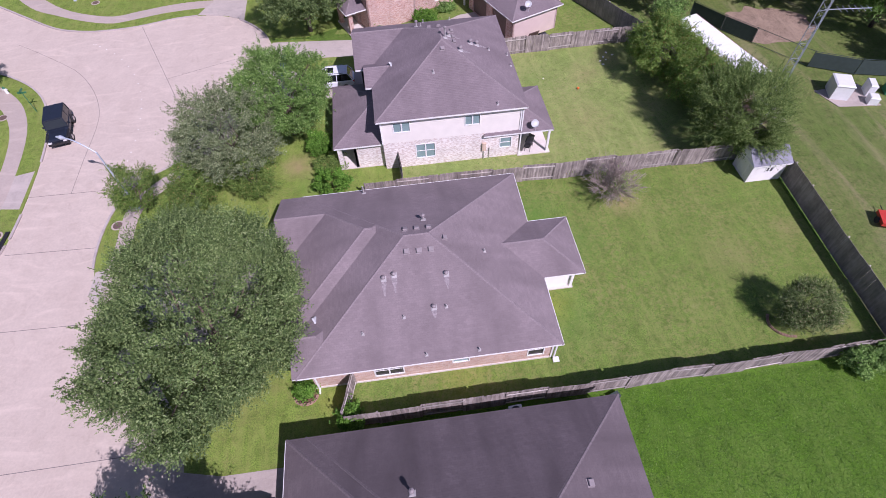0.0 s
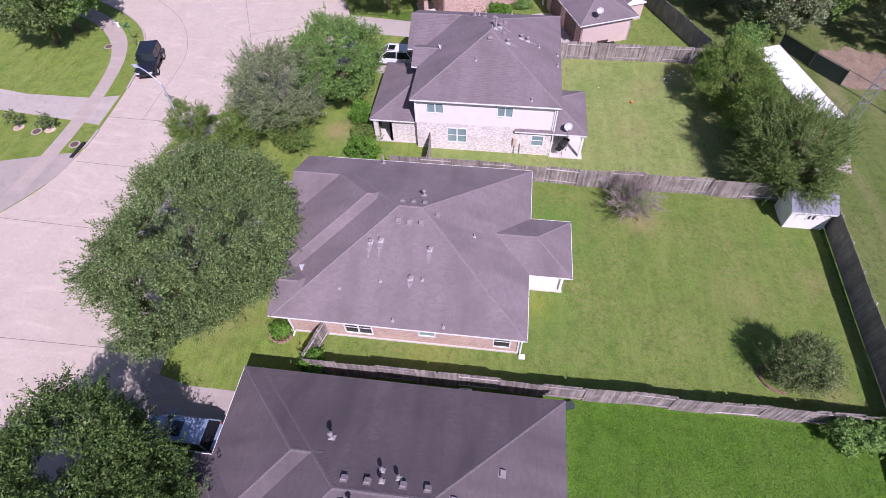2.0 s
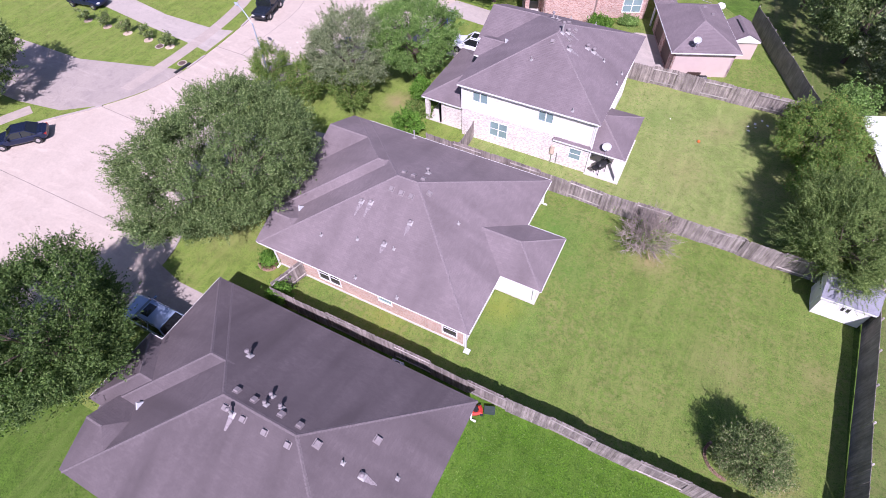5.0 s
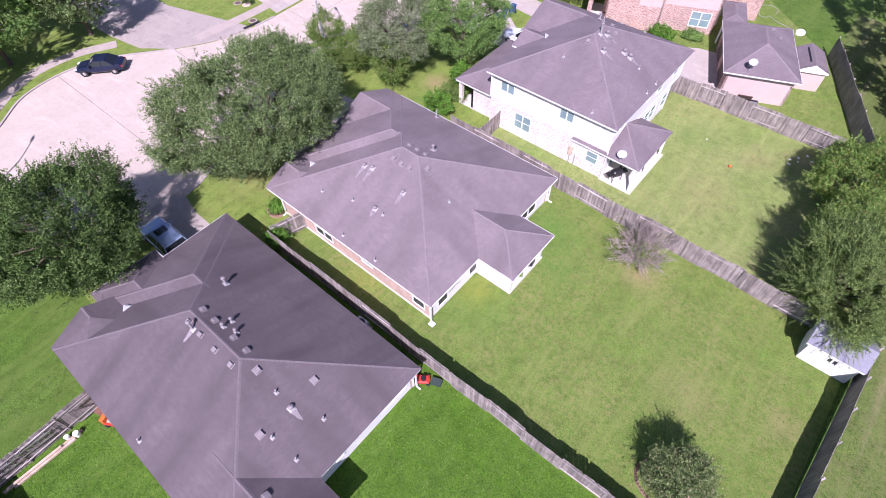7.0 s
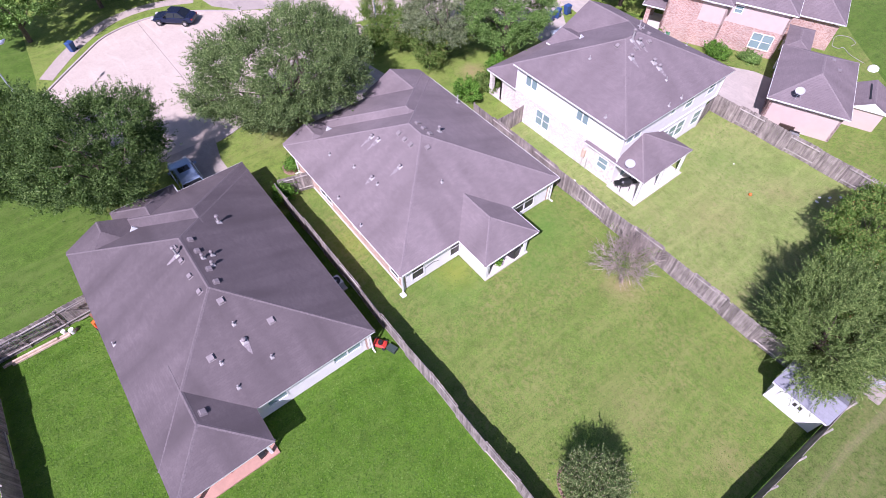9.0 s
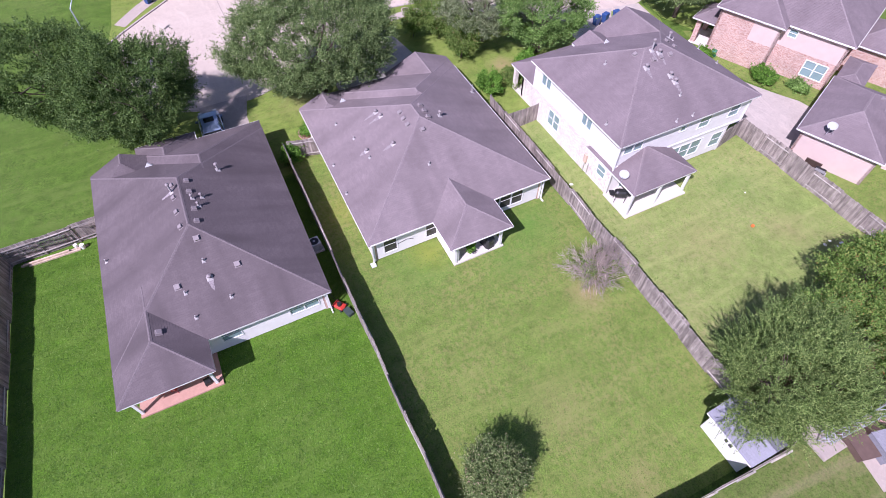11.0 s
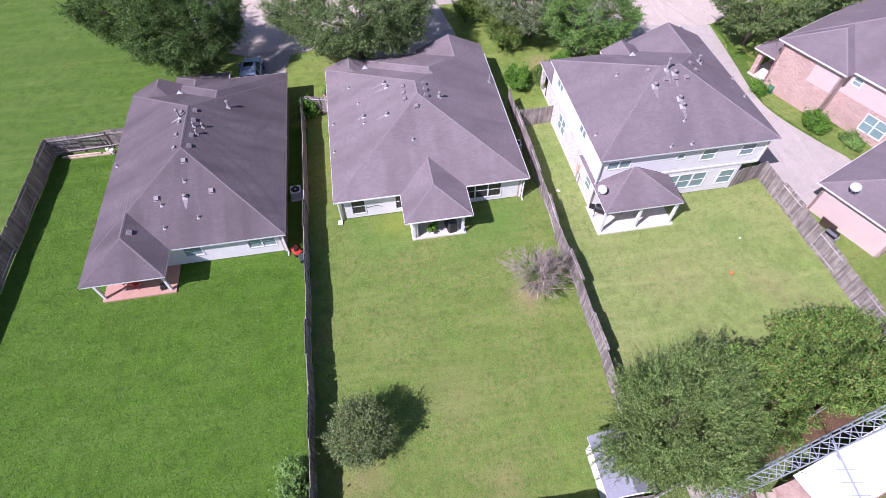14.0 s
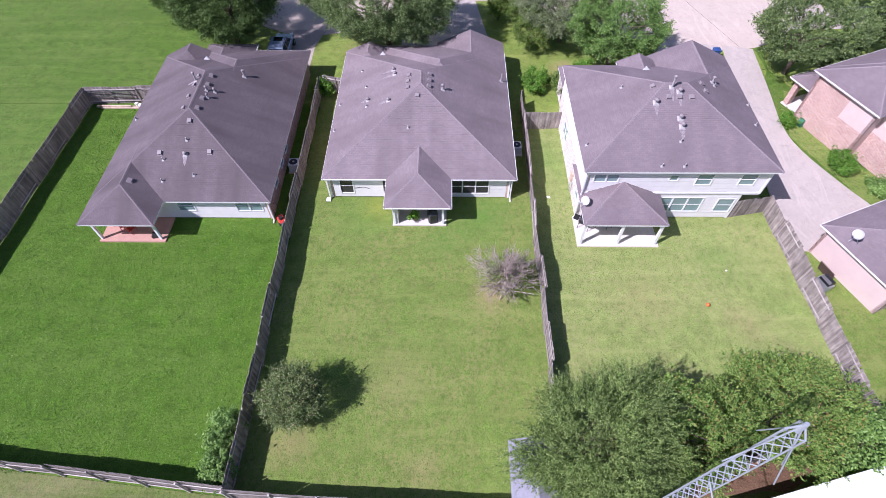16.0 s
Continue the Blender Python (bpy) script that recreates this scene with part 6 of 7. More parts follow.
# ---- cars ----
def car(name, x, y, yaw, paint, kind, label):
    """Length runs along local x, nose at +x."""
    root = tagged(new(name), label, "car", "parked cars")
    root.matrix_world = pose(x, y, -0.045 if kind != "drive" else 0.012, 0, 0, yaw)
    spec = {"suv": (4.5, 1.85, 0.52, 1.05, 1.78), "sedan": (4.6, 1.78, 0.30, 0.92, 1.42), "drive": (4.7, 1.9, 0.38, 1.05, 1.68)}[kind]
    L, Wd, z0, belt, top = spec
    w = Wd / 2

    def ring(x, zl, zh, hw, k=0.12):
        return [Vector(v) for v in ((x, -hw + k, zl), (x, hw - k, zl), (x, hw, zl + k), (x, hw, zh - k), (x, hw - k * 1.2, zh), (x, -hw + k * 1.2, zh), (x, -hw, zh - k), (x, -hw, zl + k))]

    if kind == "suv":
        st = [(-2.1, z0, belt, w * 0.97), (-1.0, z0 - 0.05, belt, w), (0.7, z0 - 0.05, belt, w), (0.85, z0, belt - 0.02, w * 0.88), (1.95, z0 + 0.05, belt - 0.08, w * 0.82), (2.1, z0 + 0.12, belt - 0.18, w * 0.8)]
        cab = [(-2.05, 0.97), (0.55, 0.97)]
        roof = [(-2.0, 0.9), (0.3, 0.88)]
    else:
        st = [(-L / 2, z0 + 0.12, belt - 0.12, w * 0.86), (-L / 2 + 0.25, z0, belt, w * 0.96), (0, z0 - 0.03, belt + 0.02, w), (L / 2 - 1.2, z0, belt - 0.06, w * 0.98), (L / 2 - 0.3, z0 + 0.02, belt - 0.22, w * 0.93), (L / 2, z0 + 0.1, belt - 0.36, w * 0.78)]
        cab = [(-L / 2 + (0.15 if kind == "drive" else 0.65), 0.93), (L / 2 - 1.35, 0.93)]
        roof = [(-L / 2 + (0.55 if kind == "drive" else 1.35), 0.76), (0.25, 0.76)]
    body = part("body", MB().taper([ring(*s) for s in st]), paint, root)
    (c0, cw0), (c1, cw1), (r0, rw0), (r1, rw1) = *cab, *roof
    base = [Vector((c0, -w * cw0, belt - 0.03)), Vector((c1, -w * cw1, belt - 0.03)), Vector((c1, w * cw1, belt - 0.03)), Vector((c0, w * cw0, belt - 0.03))]
    tp = [Vector((r0, -w * rw0, top - 0.06)), Vector((r1, -w * rw1, top - 0.06)), Vector((r1, w * rw1, top - 0.06)), Vector((r0, w * rw0, top - 0.06))]
    part("glasshouse", MB().taper([base, tp]), M["carglass"], root, "dark tinted windows")
    hi = [Vector((v.x * 0.97, v.y * 0.94, top)) for v in tp]
    part("roof_panel", MB().taper([[v + Vector((0, 0, -0.01)) for v in tp], [v + Vector((0, 0, 0.035)) for v in tp], hi]), paint, root)
    for i in range(4):
        part("pillar", MB().tube(base[i] + Vector((0, 0, 0.01)), tp[i], 0.05, 0.045, 5), paint, root)
    for sgn in (-1, 1):
        mid = (base[0] + base[1]) / 2
        part("door_pillar", MB().tube(Vector((mid.x - 0.1, sgn * w * 0.945, belt)), Vector((mid.x - 0.15, sgn * w * rw0, top - 0.05)), 0.035, 0.03, 5), paint, root)
        part("side_mirror", MB().box(c1 - 0.4, sgn * (w + 0.1) - 0.1, belt, c1 - 0.28, sgn * (w + 0.1) + 0.1, belt + 0.15), paint, root)
        part("headlamp", MB().box(L / 2 - 0.32, sgn * w * 0.66 - 0.16, belt - 0.34, L / 2 - 0.02, sgn * w * 0.66 + 0.14, belt - 0.24), M["lamp_clear"], root)
        part("tail_lamp", MB().box(-L / 2 - 0.01, sgn * w * 0.74 - 0.13, belt - 0.28, -L / 2 + 0.16, sgn * w * 0.74 + 0.13, belt - 0.12), M["lamp_red"], root)
    wr = 0.4 if kind == "suv" else 0.33
    for wx in (-L / 2 + 0.85, L / 2 - 0.9):
        for sgn in (-1, 1):
            yy = sgn * (w - 0.06)
            tyre = part("wheel", MB().tube((wx, yy - 0.13, wr), (wx, yy + 0.13, wr), wr, wr, 18), M["tyre"], root, "black tyre")
            part("rim", MB().tube((wx, yy + sgn * 0.10, wr), (wx, yy + sgn * 0.145, wr), wr * 0.62, wr * 0.5, 12), M["chrome"], tyre, "bright metal rim")
    if kind == "suv":
        part("spare_wheel", MB().tube((-2.12, 0.1, 1.0), (-2.38, 0.1, 1.0), 0.4, 0.38, 18), M["tyre"], root, "black spare wheel")
        for sgn in (-1, 1):
            part("fender", MB().box(0.75, sgn * 0.84 - 0.12, 0.82, 1.95, sgn * 0.84 + 0.12, 0.9), M["black"], root, "black wheel flare")
        part("bumper", MB().box(2.08, -0.8, 0.5, 2.28, 0.8, 0.7), M["black"], root)
        part("hardtop", MB().taper([[Vector((v.x * 1.005, v.y * 1.01, top + 0.0)) for v in tp], [Vector((v.x * 0.98, v.y * 0.96, top + 0.05)) for v in tp]]), M["blueblack"], root)
    if kind == "drive":
        part("sunroof", MB().box(-0.5, -0.42, top + 0.002, 0.15, 0.42, top + 0.012), M["carglass"], root, "dark glass sunroof")
        for sgn in (-1, 1):
            part("roof_rail", MB().box(-1.4, sgn * 0.68 - 0.02, top + 0.03, 0.2, sgn * 0.68 + 0.02, top + 0.06), M["chrome"], root)
    return root


car("boxy_suv", -24.6, 44.2, -76, M["blueblack"], "suv", "dark blue-black boxy off-road car parked at the kerb")
car("sedan", -30.3, 17.0, 228, M["navy"], "sedan", "dark navy saloon car parked at the kerb")
car("suv", -5.4, 8.85, 180, M["silverpaint"], "drive", "pale silver-blue estate car on the driveway")
car("white_car", -0.2, 47.2, 180, M["carwhite"], "drive", "white car parked on the driveway")
car("parked_car", -45.0, 36.6, 10, M["navy"], "drive", "dark car on a driveway across the street")


# ---- street furniture ----
def street_lamp(x, y, hx, hy, z, label):
    root = tagged(new("street_lamp"), label, "street lamp", "street lamps")
    d = Vector((hx - x, hy - y, 0))
    part("pole", MB().tube((x, y, 0), (x, y, z * 0.86), 0.09, 0.06, 10), M["pole"], root)
    part("base_plate", MB().tube((x, y, 0), (x, y, 0.12), 0.2, 0.17, 10), M["pole"], root)
    last = Vector((x, y, z * 0.86))
    arm = MB()
    for i in range(1, 7):
        t = i / 6
        nxt = Vector((x, y, z * 0.86)) + d * 0.8 * t + Vector((0, 0, z * 0.14 * math.sin(t * math.pi / 2)))
        arm.tube(last, nxt, 0.05, 0.045, 8)
        last = nxt
    part("arm", arm, M["pole"], root)
    e = Vector((hx, hy, z))
    u = d.normalized()
    part("lamp_head", MB().tube(last - u * 0.05, last + u * 0.3, 0.07, 0.16, 10).tube(last + u * 0.3, last + u * 0.72, 0.16, 0.05, 10), M["pole"], root, "pale blue-grey lamp head")
    return root


street_lamp(-15.7, 33.6, -18.0, 34.5, 7.0, "curved pale street lamp among the crape myrtles")
street_lamp(-20.6, 1.0, -22.4, 2.5, 6.8, "curved pale street lamp beside the turning circle")
street_lamp(-30.5, 69.0, -31.5, 67, 7.0, "curved pale street lamp beyond the junction")


def disc(name, x, y, r, z, mat, label, cat):
    ring = part(name, MB().tube((x, y, z - 0.08), (x, y, z + 0.012), r * 1.35, r * 1.35, 20), M["walkway"])
    tagged(ring, label, cat, "manholes")
    part("cover", MB().tube((x, y, z + 0.012), (x, y, z + 0.024), r, r * 0.97, 20), M[mat], ring, "rusty iron cover")


for x, y in ((-16.95, 32.0), (-26.2, 32.3), (-30.7, 33.6), (-31.1, 47.4), (-27.9, 64.5 + 3.5)):
    disc("manhole", x, y, 0.36, 0.01, "iron", "round iron manhole cover in a concrete ring", "manhole")
inlet = tagged(part("storm_inlet", MB().box(-0.25, -1.0, -0.03, 0.05, 1.0, 0.1), M["black"]), "dark kerb storm drain inlet", "drain")
inlet.matrix_world = pose(-25.35, 31.6, 0, 0, 0, -3)


def bin_(x, y, yaw, z=0.0):
    root = tagged(new("wheelie_bin"), "blue plastic wheeled rubbish bin", "bin", "rubbish bins")
    root.matrix_world = pose(x, y, z, 0, 0, yaw)
    q = lambda s, z: [Vector((a * s, b * s, z)) for a, b in ((-0.28, -0.33), (0.28, -0.33), (0.28, 0.33), (-0.28, 0.33))]
    part("tub", MB().taper([q(0.8, 0.08), q(1.0, 0.95)]), M["binblue"], root)
    part("lid", MB().taper([q(1.06, 0.95), q(1.06, 1.0), q(0.8, 1.07)]), M["binblue"], root)
    for s in (-1, 1):
        part("wheel", MB().tube((s * 0.24, 0.34, 0.12), (s * 0.3, 0.34, 0.12), 0.12, 0.12, 12), M["tyre"], root)
    part("handle", MB().tube((-0.25, 0.37, 0.93), (0.25, 0.37, 0.93), 0.02), M["binblue"], root)
    return root


bin_(-31.3, 6.6, 40, -0.04)
bin_(-4.9, 48.9, 10)
bin_(-4.9, 50.0, 20)
bin_(-4.8, 51.4, 0)
bin_(-12.2, 42.2, 35, -0.04)
hyd = empty("fire_hydrant", "white fire hydrant with green cap", "hydrant", at=(-32.0, 51.3, 0))
part("barrel", MB().tube((0, 0, 0), (0, 0, 0.6), 0.13, 0.12, 12), M["trim"], hyd)
part("cap", MB().tube((0, 0, 0.6), (0, 0, 0.8), 0.15, 0.03, 12), M["green"], hyd)
part("outlet", MB().tube((-0.22, 0, 0.45), (0.22, 0, 0.45), 0.06, 0.06, 8), M["trim"], hyd)
sg = empty("street_sign", "street name sign on a green post", "sign", at=(-28.1, 47.8, 0))
part("post", MB().tube((0, 0, 0), (0, 0, 2.3), 0.03), M["green"], sg)
part("blade", MB().box(-0.4, -0.01, 2.1, 0.4, 0.01, 2.28), M["green"], sg)
part("blade", MB().box(-0.01, -0.4, 2.3, 0.01, 0.4, 2.48), M["green"], sg)
studs = smooth_line([(-25.8, 59.0), (-25.0, 58.4), (-23.1, 56.7), (-21.0, 54.0), (-19.4, 50.9), (-18.5, 48.2), (-18.0, 45.2), (-17.8, 42.1), (-17.9, 39.5)], 2)
for x, y in studs:
    st_ = part("road_stud", MB().tube((x, y, -0.045), (x, y, -0.03), 0.06, 0.045, 8), M["trim"])
    tagged(st_, "small white raised road stud", "road stud", "road studs")


# ---- things in the yards ----
def ac_unit(x, y, yaw):
    root = tagged(new("air_conditioner"), "pale grey outdoor air-conditioning unit on a pad", "air conditioner", "air conditioners")
    root.matrix_world = pose(x, y, 0, 0, 0, yaw)
    part("pad", MB().box(-0.5, -0.5, 0, 0.5, 0.5, 0.08), M["slab"], root)
    part("case", MB().box(-0.38, -0.38, 0.08, 0.38, 0.38, 0.85), M["utility"], root)
    part("grille", MB().tube((0, 0, 0.85), (0, 0, 0.875), 0.33, 0.31, 20), M["black"], root)
    part("fan_hub", MB().tube((0, 0, 0.875), (0, 0, 0.9), 0.09, 0.07, 12), M["metal"], root)
    for k in range(12):
        z = 0.15 + k * 0.055
        part("louvre", MB().box(-0.39, -0.39, z, 0.39, 0.39, z + 0.02), M["metal"], root)
    return root


ac_unit(10.6, 12.95, 3)
ac_unit(8.5, 31.0, 0)
mw = empty("lawn_mower", "red push lawn mower beside the house corner", "lawn mower", at=(16.0, 12.85, 0), turn=35)
part("deck", MB().taper([[Vector((a * s, b * s, z)) for a, b in ((-0.4, -0.27), (0.4, -0.27), (0.46, 0), (0.4, 0.27), (-0.4, 0.27))] for s, z in ((1.0, 0.1), (1.0, 0.22), (0.7, 0.3))]), M["red"], mw)
part("engine", MB().tube((0.05, 0, 0.3), (0.05, 0, 0.48), 0.17, 0.14, 12), M["black"], mw)
for a in (-0.33, 0.33):
    for b in (-0.3, 0.3):
        part("wheel", MB().tube((a, b - 0.03, 0.11), (a, b + 0.03, 0.11), 0.11, 0.11, 12), M["tyre"], mw)
for b in (-0.2, 0.2):
    part("handle_bar", MB().tube((-0.35, b, 0.25), (-1.05, b, 0.95), 0.014), M["black"], mw)
part("handle_grip", MB().tube((-1.05, -0.2, 0.95), (-1.05, 0.2, 0.95), 0.02), M["black"], mw)
bb = empty("black_box", "dark plastic box on the grass by the fence", "box", at=(16.75, 13.25, 0), turn=20)
part("shell", MB().box(-0.32, -0.2, 0, 0.32, 0.2, 0.3), M["mesh"], bb)
ball = tagged(part("ball", MB().taper([[Vector((0.13 * math.sin(t) * math.cos(a), 0.13 * math.sin(t) * math.sin(a), 0.13 - 0.13 * math.cos(t))) for a in (math.tau * k / 12 for k in range(12))] for t in (0.15, 0.6, 1.1, 1.6, 2.1, 2.6, 3.0)]), M["orange"]), "orange rubber ball on the lawn", "ball")
ball.matrix_world = pose(23.12, 42.75, 0)
for i, (x, y, r) in enumerate(((26.7, 46.2, 0.16), (26.6, 46.8, 0.13), (27.1, 47.4, 0.17), (27.6, 48.1, 0.15), (28.1, 47.6, 0.14), (27.2, 46.9, 0.1), (13.5, 33.2, 0.17), (20.3, 44.9, 0.08))):
    ob = part("paper_scrap", MB().taper([[Vector((r * math.cos(a) * k, r * 0.7 * math.sin(a) * k, z)) for a in (0.2, 1.1, 2.4, 3.3, 4.4, 5.5)] for k, z in ((1.0, 0.0), (0.9, 0.03), (0.5, 0.05))]), M["trim"])
    ob.matrix_world = pose(x, y, 0.0, 0, 0, 40 * i)
    tagged(ob, "white scrap lying on the lawn", "scrap", "white scraps")


def ladder(x, y, z, length, yaw, label):
    root = tagged(new("ladder"), label, "ladder", "ladders on the fence")
    root.matrix_world = pose(x, y, z, 0, 0, yaw)
    for b in (0.0, 0.42):
        part("stile", MB().box(0, 0.0, b - 0.035, length, 0.05, b + 0.035), M["chrome"], root)
    for a in (0.3, length - 0.3):
        part("hook", MB().box(a, -0.12, 0.36, a + 0.04, 0.03, 0.46), M["metal"], root)
    k = int(length / 0.3)
    for i in range(k):
        part("rung", MB().box(0.15 + i * 0.3, 0.01, 0.0, 0.19 + i * 0.3, 0.04, 0.42), M["chrome"], root)
    return root


ladder(2.52, -2.9, 0.95, 1.9, -91, "aluminium ladder hung sideways on the fence")
ladder(2.58, -4.9, 0.95, 1.9, -91, "aluminium ladder hung sideways on the fence")
for i, (y0, y1, dx, z) in enumerate(((-6.4, -2.0, 0.35, 0.0), (-5.9, -2.5, 0.52, 0.0), (-6.2, -3.2, 0.42, 0.13))):
    ob = part("lumber_plank", MB().box(-0.07, y0, 0, 0.07, y1, 0.12), M["lumber"])
    ob.matrix_world = pose(2.55 + dx, 0, z)
    tagged(ob, "pale timber stacked along the fence", "timber", "stacked timber")
for x, y, r, h, c, lab, nm in ((3.0, -2.3, 0.17, 0.4, "trim", "white plastic bucket by the fence", "bucket"), (2.75, -2.75, 0.14, 0.35, "trim", "white plastic bucket by the fence", "bucket")):
    o = tagged(part(nm, MB().tube((x, y, 0), (x, y, h), r * 0.85, r, 14), M[c]), lab, "bucket", "buckets")
gt = tagged(new("side_gate"), "grey wooden gate with diagonal brace", "gate")
for a, b in (((2.42, -0.25, 0.25), (2.5, -1.8, 0.25)), ((2.42, -0.25, 1.6), (2.5, -1.8, 1.6)), ((2.42, -0.25, 0.3), (2.5, -1.8, 1.55))):
    part("brace", MB().tube(a, b, 0.05, 0.05, 4), M["fence"], gt)
toy = empty("toy_car", "red and orange plastic ride-on toy", "toy", at=(4.0, -0.55, 0), turn=30)
part("shell", MB().taper([[Vector((a * s, b * s, z)) for a, b in ((-0.5, -0.28), (0.5, -0.28), (0.5, 0.28), (-0.5, 0.28))] for s, z in ((0.8, 0.08), (1, 0.25), (1, 0.42), (0.85, 0.5))]), M["red"], toy)
part("seat", MB().box(-0.2, -0.18, 0.5, 0.2, 0.18, 0.6), M["lumber"], toy)
part("hood", MB().box(-0.5, -0.25, 0.5, -0.25, 0.25, 0.85), M["orange"], toy)
for a in (-0.35, 0.35):
    for b in (-0.29, 0.29):
        part("wheel", MB().tube((a, b - 0.04, 0.13), (a, b + 0.04, 0.13), 0.13, 0.13, 10), M["tyre"], toy)
tb = tagged(part("leaning_board", MB().box(-0.35, -0.02, 0, 0.35, 0.02, 0.9, pose(0, 0, 0, 22)), M["rust"]), "rusty brown board leaning by the gate", "board")
tb.matrix_world = pose(3.2, -0.5, 0, 0, 0, -70)


def grill(x, y, z, yaw, label, covered=False):
    root = tagged(new("barbecue"), label, "barbecue", "barbecues")
    root.matrix_world = pose(x, y, z, 0, 0, yaw)
    q = lambda w, d, zz: [Vector((a * w, b * d, zz)) for a, b in ((-1, -0.7), (-0.7, -1), (0.7, -1), (1, -0.7), (1, 0.7), (0.7, 1), (-0.7, 1), (-1, 0.7))]
    if covered:
        part("cover", MB().taper([q(0.62, 0.36, 0.02), q(0.6, 0.34, 0.6), q(0.62, 0.35, 0.9), q(0.42, 0.28, 1.12), q(0.3, 0.12, 1.18)]), M["black"], root, "black fabric cover")
        return root
    part("firebox", MB().taper([q(0.42, 0.27, 0.62), q(0.46, 0.3, 0.85)]), M["black"], root)
    part("lid", MB().taper([q(0.46, 0.3, 0.85), q(0.45, 0.29, 1.0), q(0.38, 0.18, 1.13)]), M["black"], root)
    for s in (-1, 1):
        part("side_shelf", MB().box(s * 0.68 - 0.2, -0.25, 0.82, s * 0.68 + 0.2, 0.25, 0.86), M["black"], root)
        for t in (-1, 1):
            part("leg", MB().tube((s * 0.38, t * 0.22, 0), (s * 0.38, t * 0.22, 0.62), 0.022), M["black"], root)
    part("chimney", MB().tube((0.3, 0.1, 1.05), (0.3, 0.1, 1.35), 0.05), M["black"], root)
    return root


grill(16.6, 35.4, 0.1, 60, "black barrel barbecue on the pale patio")
grill(15.7, 24.2, 0.12, 10, "barbecue under a black cover on the porch", True)
pl = empty("potted_plant", "leafy green potted plant on the porch", "plant", at=(15.9, 22.9, 0.12))
part("pot", MB().tube((0, 0, 0), (0, 0, 0.3), 0.14, 0.2, 12), M["edging"], pl)
_r = np.random.default_rng(4)
part("foliage", leaf_mesh("foliage", leaves(_r.normal(size=(16, 3)) * 0.2 + np.array([0, 0, 0.6]), np.full(16, 0.22), 40, 0.07, _r), M["bush"]), None, pl)


def chair(x, y, z, yaw, mat, label):
    root = tagged(new("patio_chair"), label, "chair", "patio chairs")
    root.matrix_world = pose(x, y, z, 0, 0, yaw)
    part("seat", MB().box(-0.24, -0.24, 0.40, 0.24, 0.24, 0.45), M[mat], root)
    part("backrest", MB().box(-0.24, 0.2, 0.45, 0.24, 0.24, 0.95, pose(0, 0, 0, -6)), M[mat], root)
    for a in (-0.21, 0.21):
        for b in (-0.21, 0.21):
            part("leg", MB().tube((a, b, 0), (a, b, 0.4), 0.02, 0.02, 6), M[mat], root)
    return root


for x, y, a in ((16.9, 1.4, 30), (17.2, 2.1, -120), (16.6, 0.8, 80)):
    chair(x, y, 0.11, a, "red", "red plastic chair on the red porch floor")
for x, y, a in ((16.5, 37.2, 20), (16.4, 38.3, -70)):
    chair(x, y, 0.1, a, "black", "dark patio chair under the patio roof")
cr = empty("crate", "dark crate on the red porch floor", "crate", at=(17.6, 3.9, 0.11), turn=10)
part("shell", MB().box(-0.22, -0.18, 0, 0.22, 0.18, 0.25), M["black"], cr)
ct = empty("utility_cart", "small red utility trailer on the field", "trailer", at=(40.9, 23.4, -0.02), turn=70)
part("bed", MB().box(-0.7, -0.5, 0.35, 0.7, 0.5, 0.65), M["red"], ct)
for s in (-1, 1):
    part("wheel", MB().tube((0, s * 0.55 - 0.05, 0.25), (0, s * 0.55 + 0.05, 0.25), 0.25, 0.25, 14), M["tyre"], ct)
part("drawbar", MB().tube((0.7, 0, 0.4), (1.5, 0, 0.35), 0.03), M["black"], ct)
hr = empty("hose_reel", "green hose reel beside the brick wall", "hose reel", at=(5.0, 56.0, 0.02), turn=20)
part("drum", MB().tube((-0.2, 0, 0.35), (0.2, 0, 0.35), 0.28, 0.28, 14), M["green"], hr)
part("stand", MB().box(-0.28, -0.25, 0, 0.28, 0.25, 0.12), M["green"], hr)
gh = empty("garden_hose", "pale yellow garden hose looped on the lawn", "hose", at=(16.8, 69.4, 0.02))
loop = smooth_line([(0.9 * math.cos(a) * (1 + 0.25 * math.sin(3 * a)), 1.5 * math.sin(a)) for a in (math.tau * k / 10 for k in range(10))] + [(1.6, -1.6), (3.2, -2.0)], 4)
hose_mb = MB()
for a, b in zip(loop, loop[1:]):
    hose_mb.tube((*a, 0.02), (*b, 0.02), 0.025, 0.025, 5)
part("hose", hose_mb, M["pipe"], gh)
wc = empty("lawn_cover", "white rounded cover lying on the lawn", "cover", at=(21.0, 67.1, 0))
part("shell", MB().taper([[Vector((0.5 * k * math.cos(a), 0.65 * k * math.sin(a), z)) for a in (math.tau * i / 8 for i in range(8))] for k, z in ((1.0, 0.0), (0.95, 0.18), (0.6, 0.3))]), M["trim"], wc)
dr = tagged(new("wall_cable"), "thin cable lying on the wall below the eaves", "cable")
part("cable", MB().tube((13.62, 18.2, 1.05), (13.62, 18.9, 1.2), 0.015).tube((13.62, 18.9, 1.2), (13.62, 19.4, 1.0), 0.015), M["black"], dr)

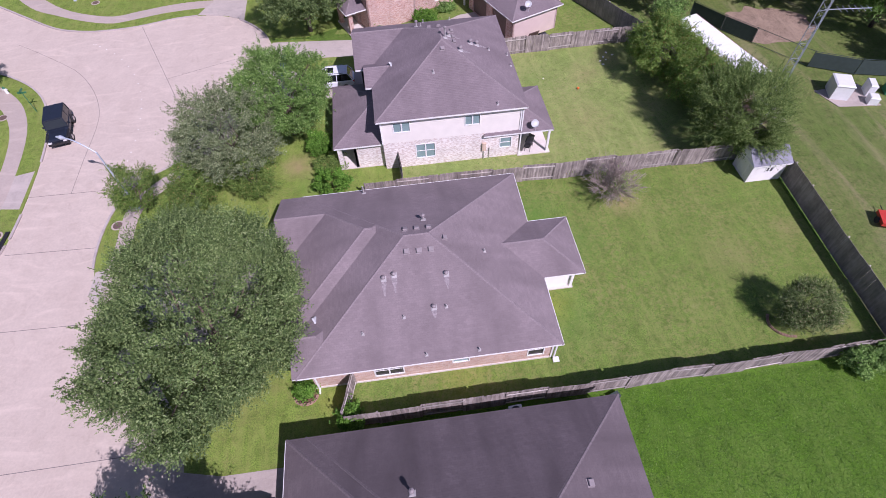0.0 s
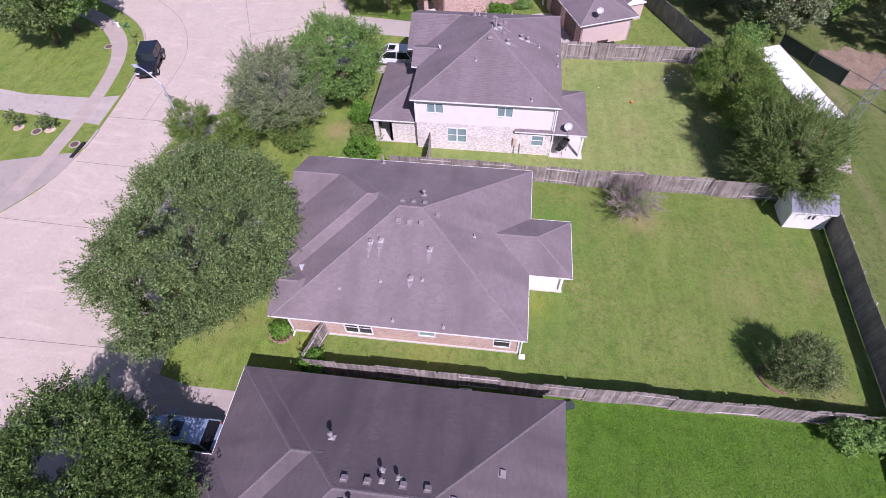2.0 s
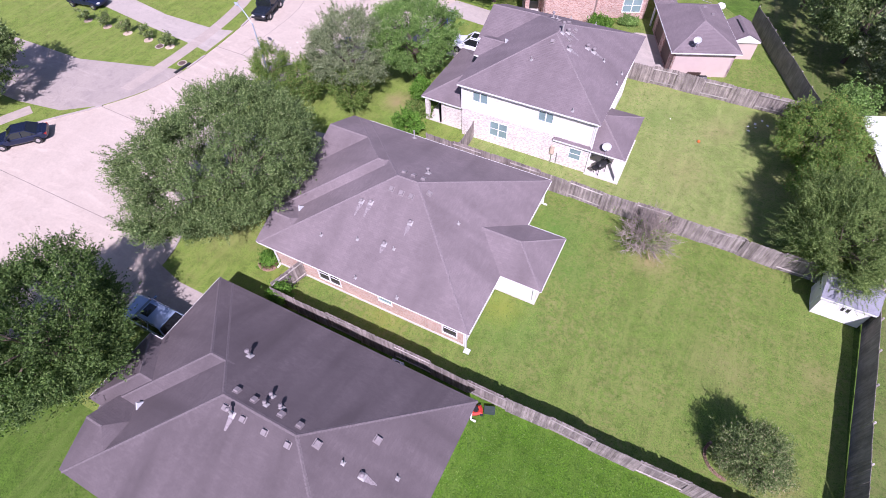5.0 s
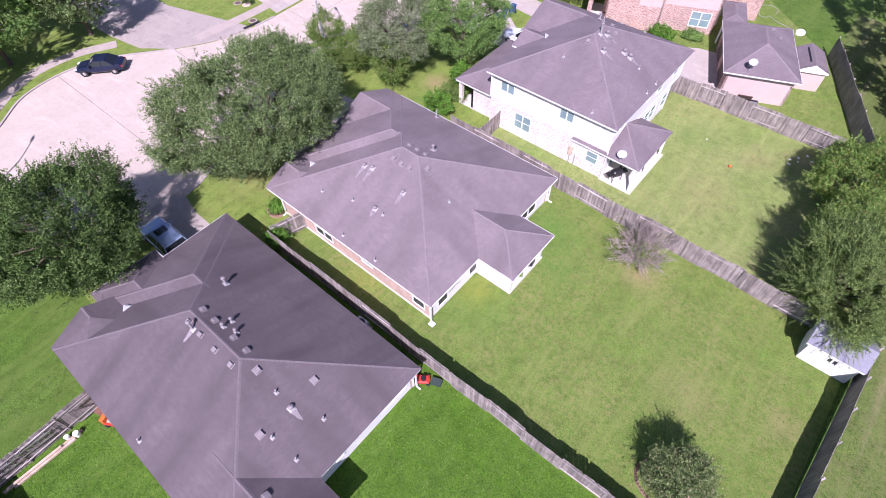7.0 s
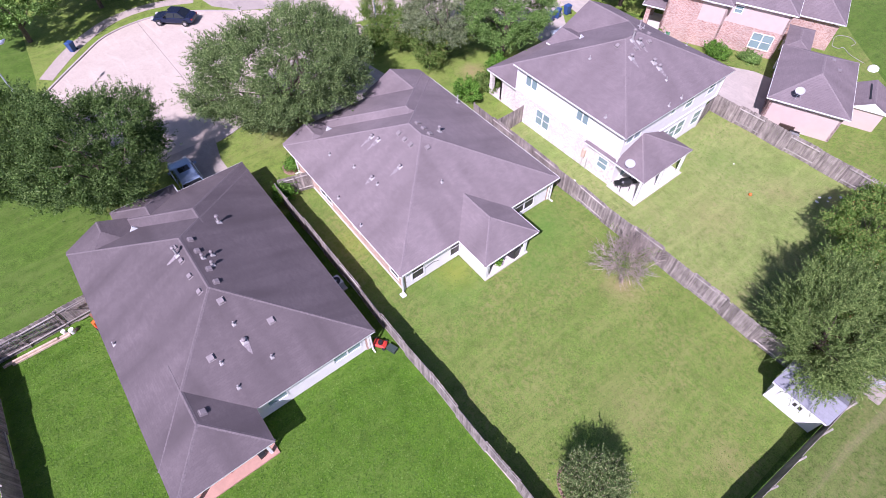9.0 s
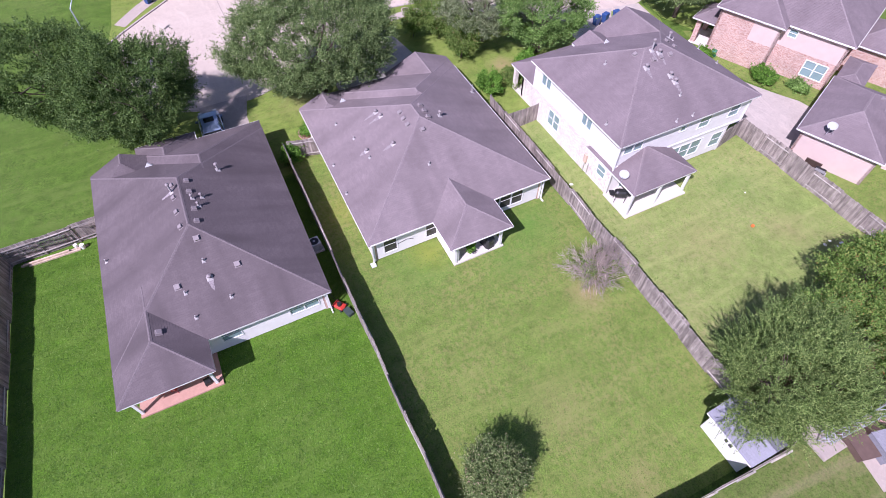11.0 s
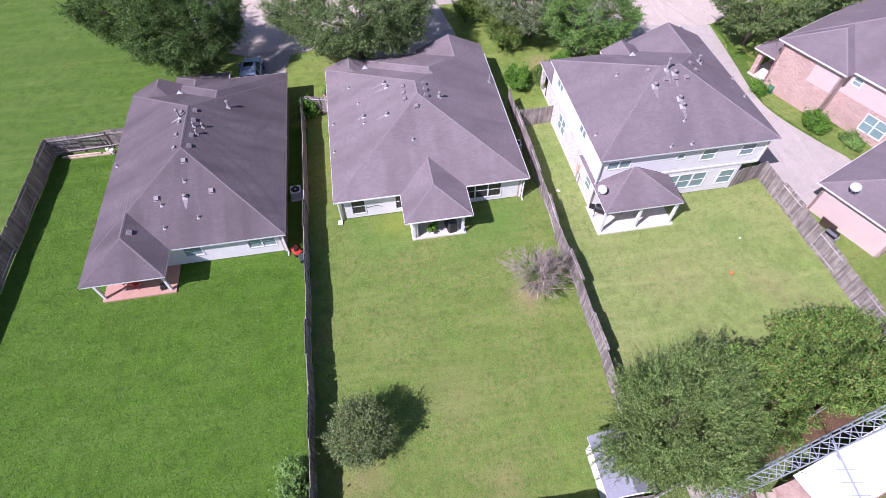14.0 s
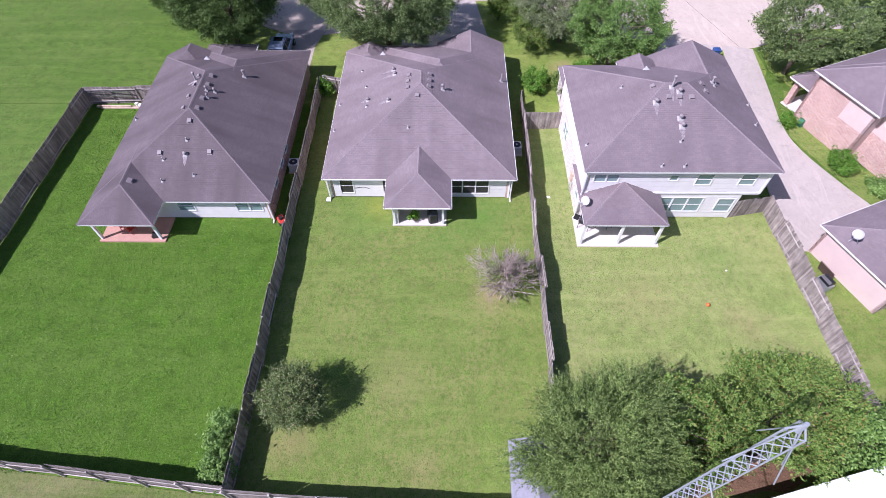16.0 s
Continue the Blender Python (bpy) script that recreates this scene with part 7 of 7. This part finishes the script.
# house across the street, glimpsed at the edge of view
hg = empty("house", "brick house with dark roof across the street", "house", "row of houses")
roof_section(hg, (-60, 44.5, -48, 58), 2.6, 0.5, axis="y", mat=M["shingle_c"], cap=M["cap_b"], edges="se", name="roof")
wall(hg, (-59.5, 45.0), (-48.5, 45.0), 0.0, 2.5, M["brick_pale"], [(6.0, 0.6, 1.5, 1.6)])
wall(hg, (-48.5, 45.0), (-48.5, 57.5), 0.0, 2.5, M["brick_pale"], [(1.5, 0.1, 1.1, 2.1)])
wall(hg, (-48.5, 57.5), (-59.5, 57.5), 0.0, 2.5, M["brick_pale"])
wall(hg, (-59.5, 57.5), (-59.5, 45.0), 0.0, 2.5, M["brick_pale"])


# ---- grass tufts, too many to count ----
def tufts(name, x0, y0, x1, y1, n, mat, size, seed, avoid=(), label="short grass tufts over the mown lawn"):
    rng = np.random.default_rng(seed)
    p = np.column_stack([rng.uniform(x0, x1, n), rng.uniform(y0, y1, n), np.zeros(n)])
    keep = np.ones(n, bool)
    for a, b, c, d in avoid:
        keep &= ~((p[:, 0] > a) & (p[:, 0] < c) & (p[:, 1] > b) & (p[:, 1] < d))
    p = p[keep]
    n = len(p)
    a = rng.uniform(0, 6.283, n)
    s = size * rng.uniform(0.5, 1.4, n)
    d = np.column_stack([np.cos(a), np.sin(a), np.zeros(n)]) * s[:, None]
    lean = rng.normal(size=(n, 3)) * np.array([1, 1, 0]) * s[:, None] * 0.9
    up = np.zeros((n, 3))
    up[:, 2] = s * rng.uniform(0.35, 0.8, n)
    q = np.stack([p - d * 0.5, p + d * 0.5, p + d * 0.35 + lean + up, p - d * 0.35 + lean + up], 1)
    ob = part(name, leaf_mesh(name, q, M[mat]), None)
    return tagged(ob, label, "grass", kind="stuff")


M["tuft_lush"] = leaf_mat("tuft_lush", [(0.0, (0.045, 0.112, 0.011)), (0.6, (0.088, 0.190, 0.018)), (1.0, (0.175, 0.265, 0.06))], 0.2)
M["tuft_mid"] = leaf_mat("tuft_mid", [(0.0, (0.072, 0.140, 0.020)), (0.6, (0.135, 0.225, 0.042)), (1.0, (0.25, 0.275, 0.095))], 0.2)
HOUSES = ((-3, -0.5, 15.9, 12.7), (15.7, -0.1, 18.15, 4.8), (-3, 16.3, 13.7, 30.2), (13.5, 21.2, 16.5, 25.3), (2, 34.9, 15.6, 47.6), (15.4, 34.7, 18.4, 40.6), (32.7, 28.8, 35.6, 31.1))
tufts("grass_tufts", 2.6, -6.8, 34.0, 13.6, 170000, "tuft_lush", 0.042, 1, HOUSES)
tufts("grass_tufts", 2.6, 13.95, 35.1, 31.6, 65000, "tuft_mid", 0.035, 2, HOUSES)
tufts("grass_tufts", 5.6, 32.0, 33.0, 49.2, 45000, "tuft_mid", 0.035, 3, HOUSES)
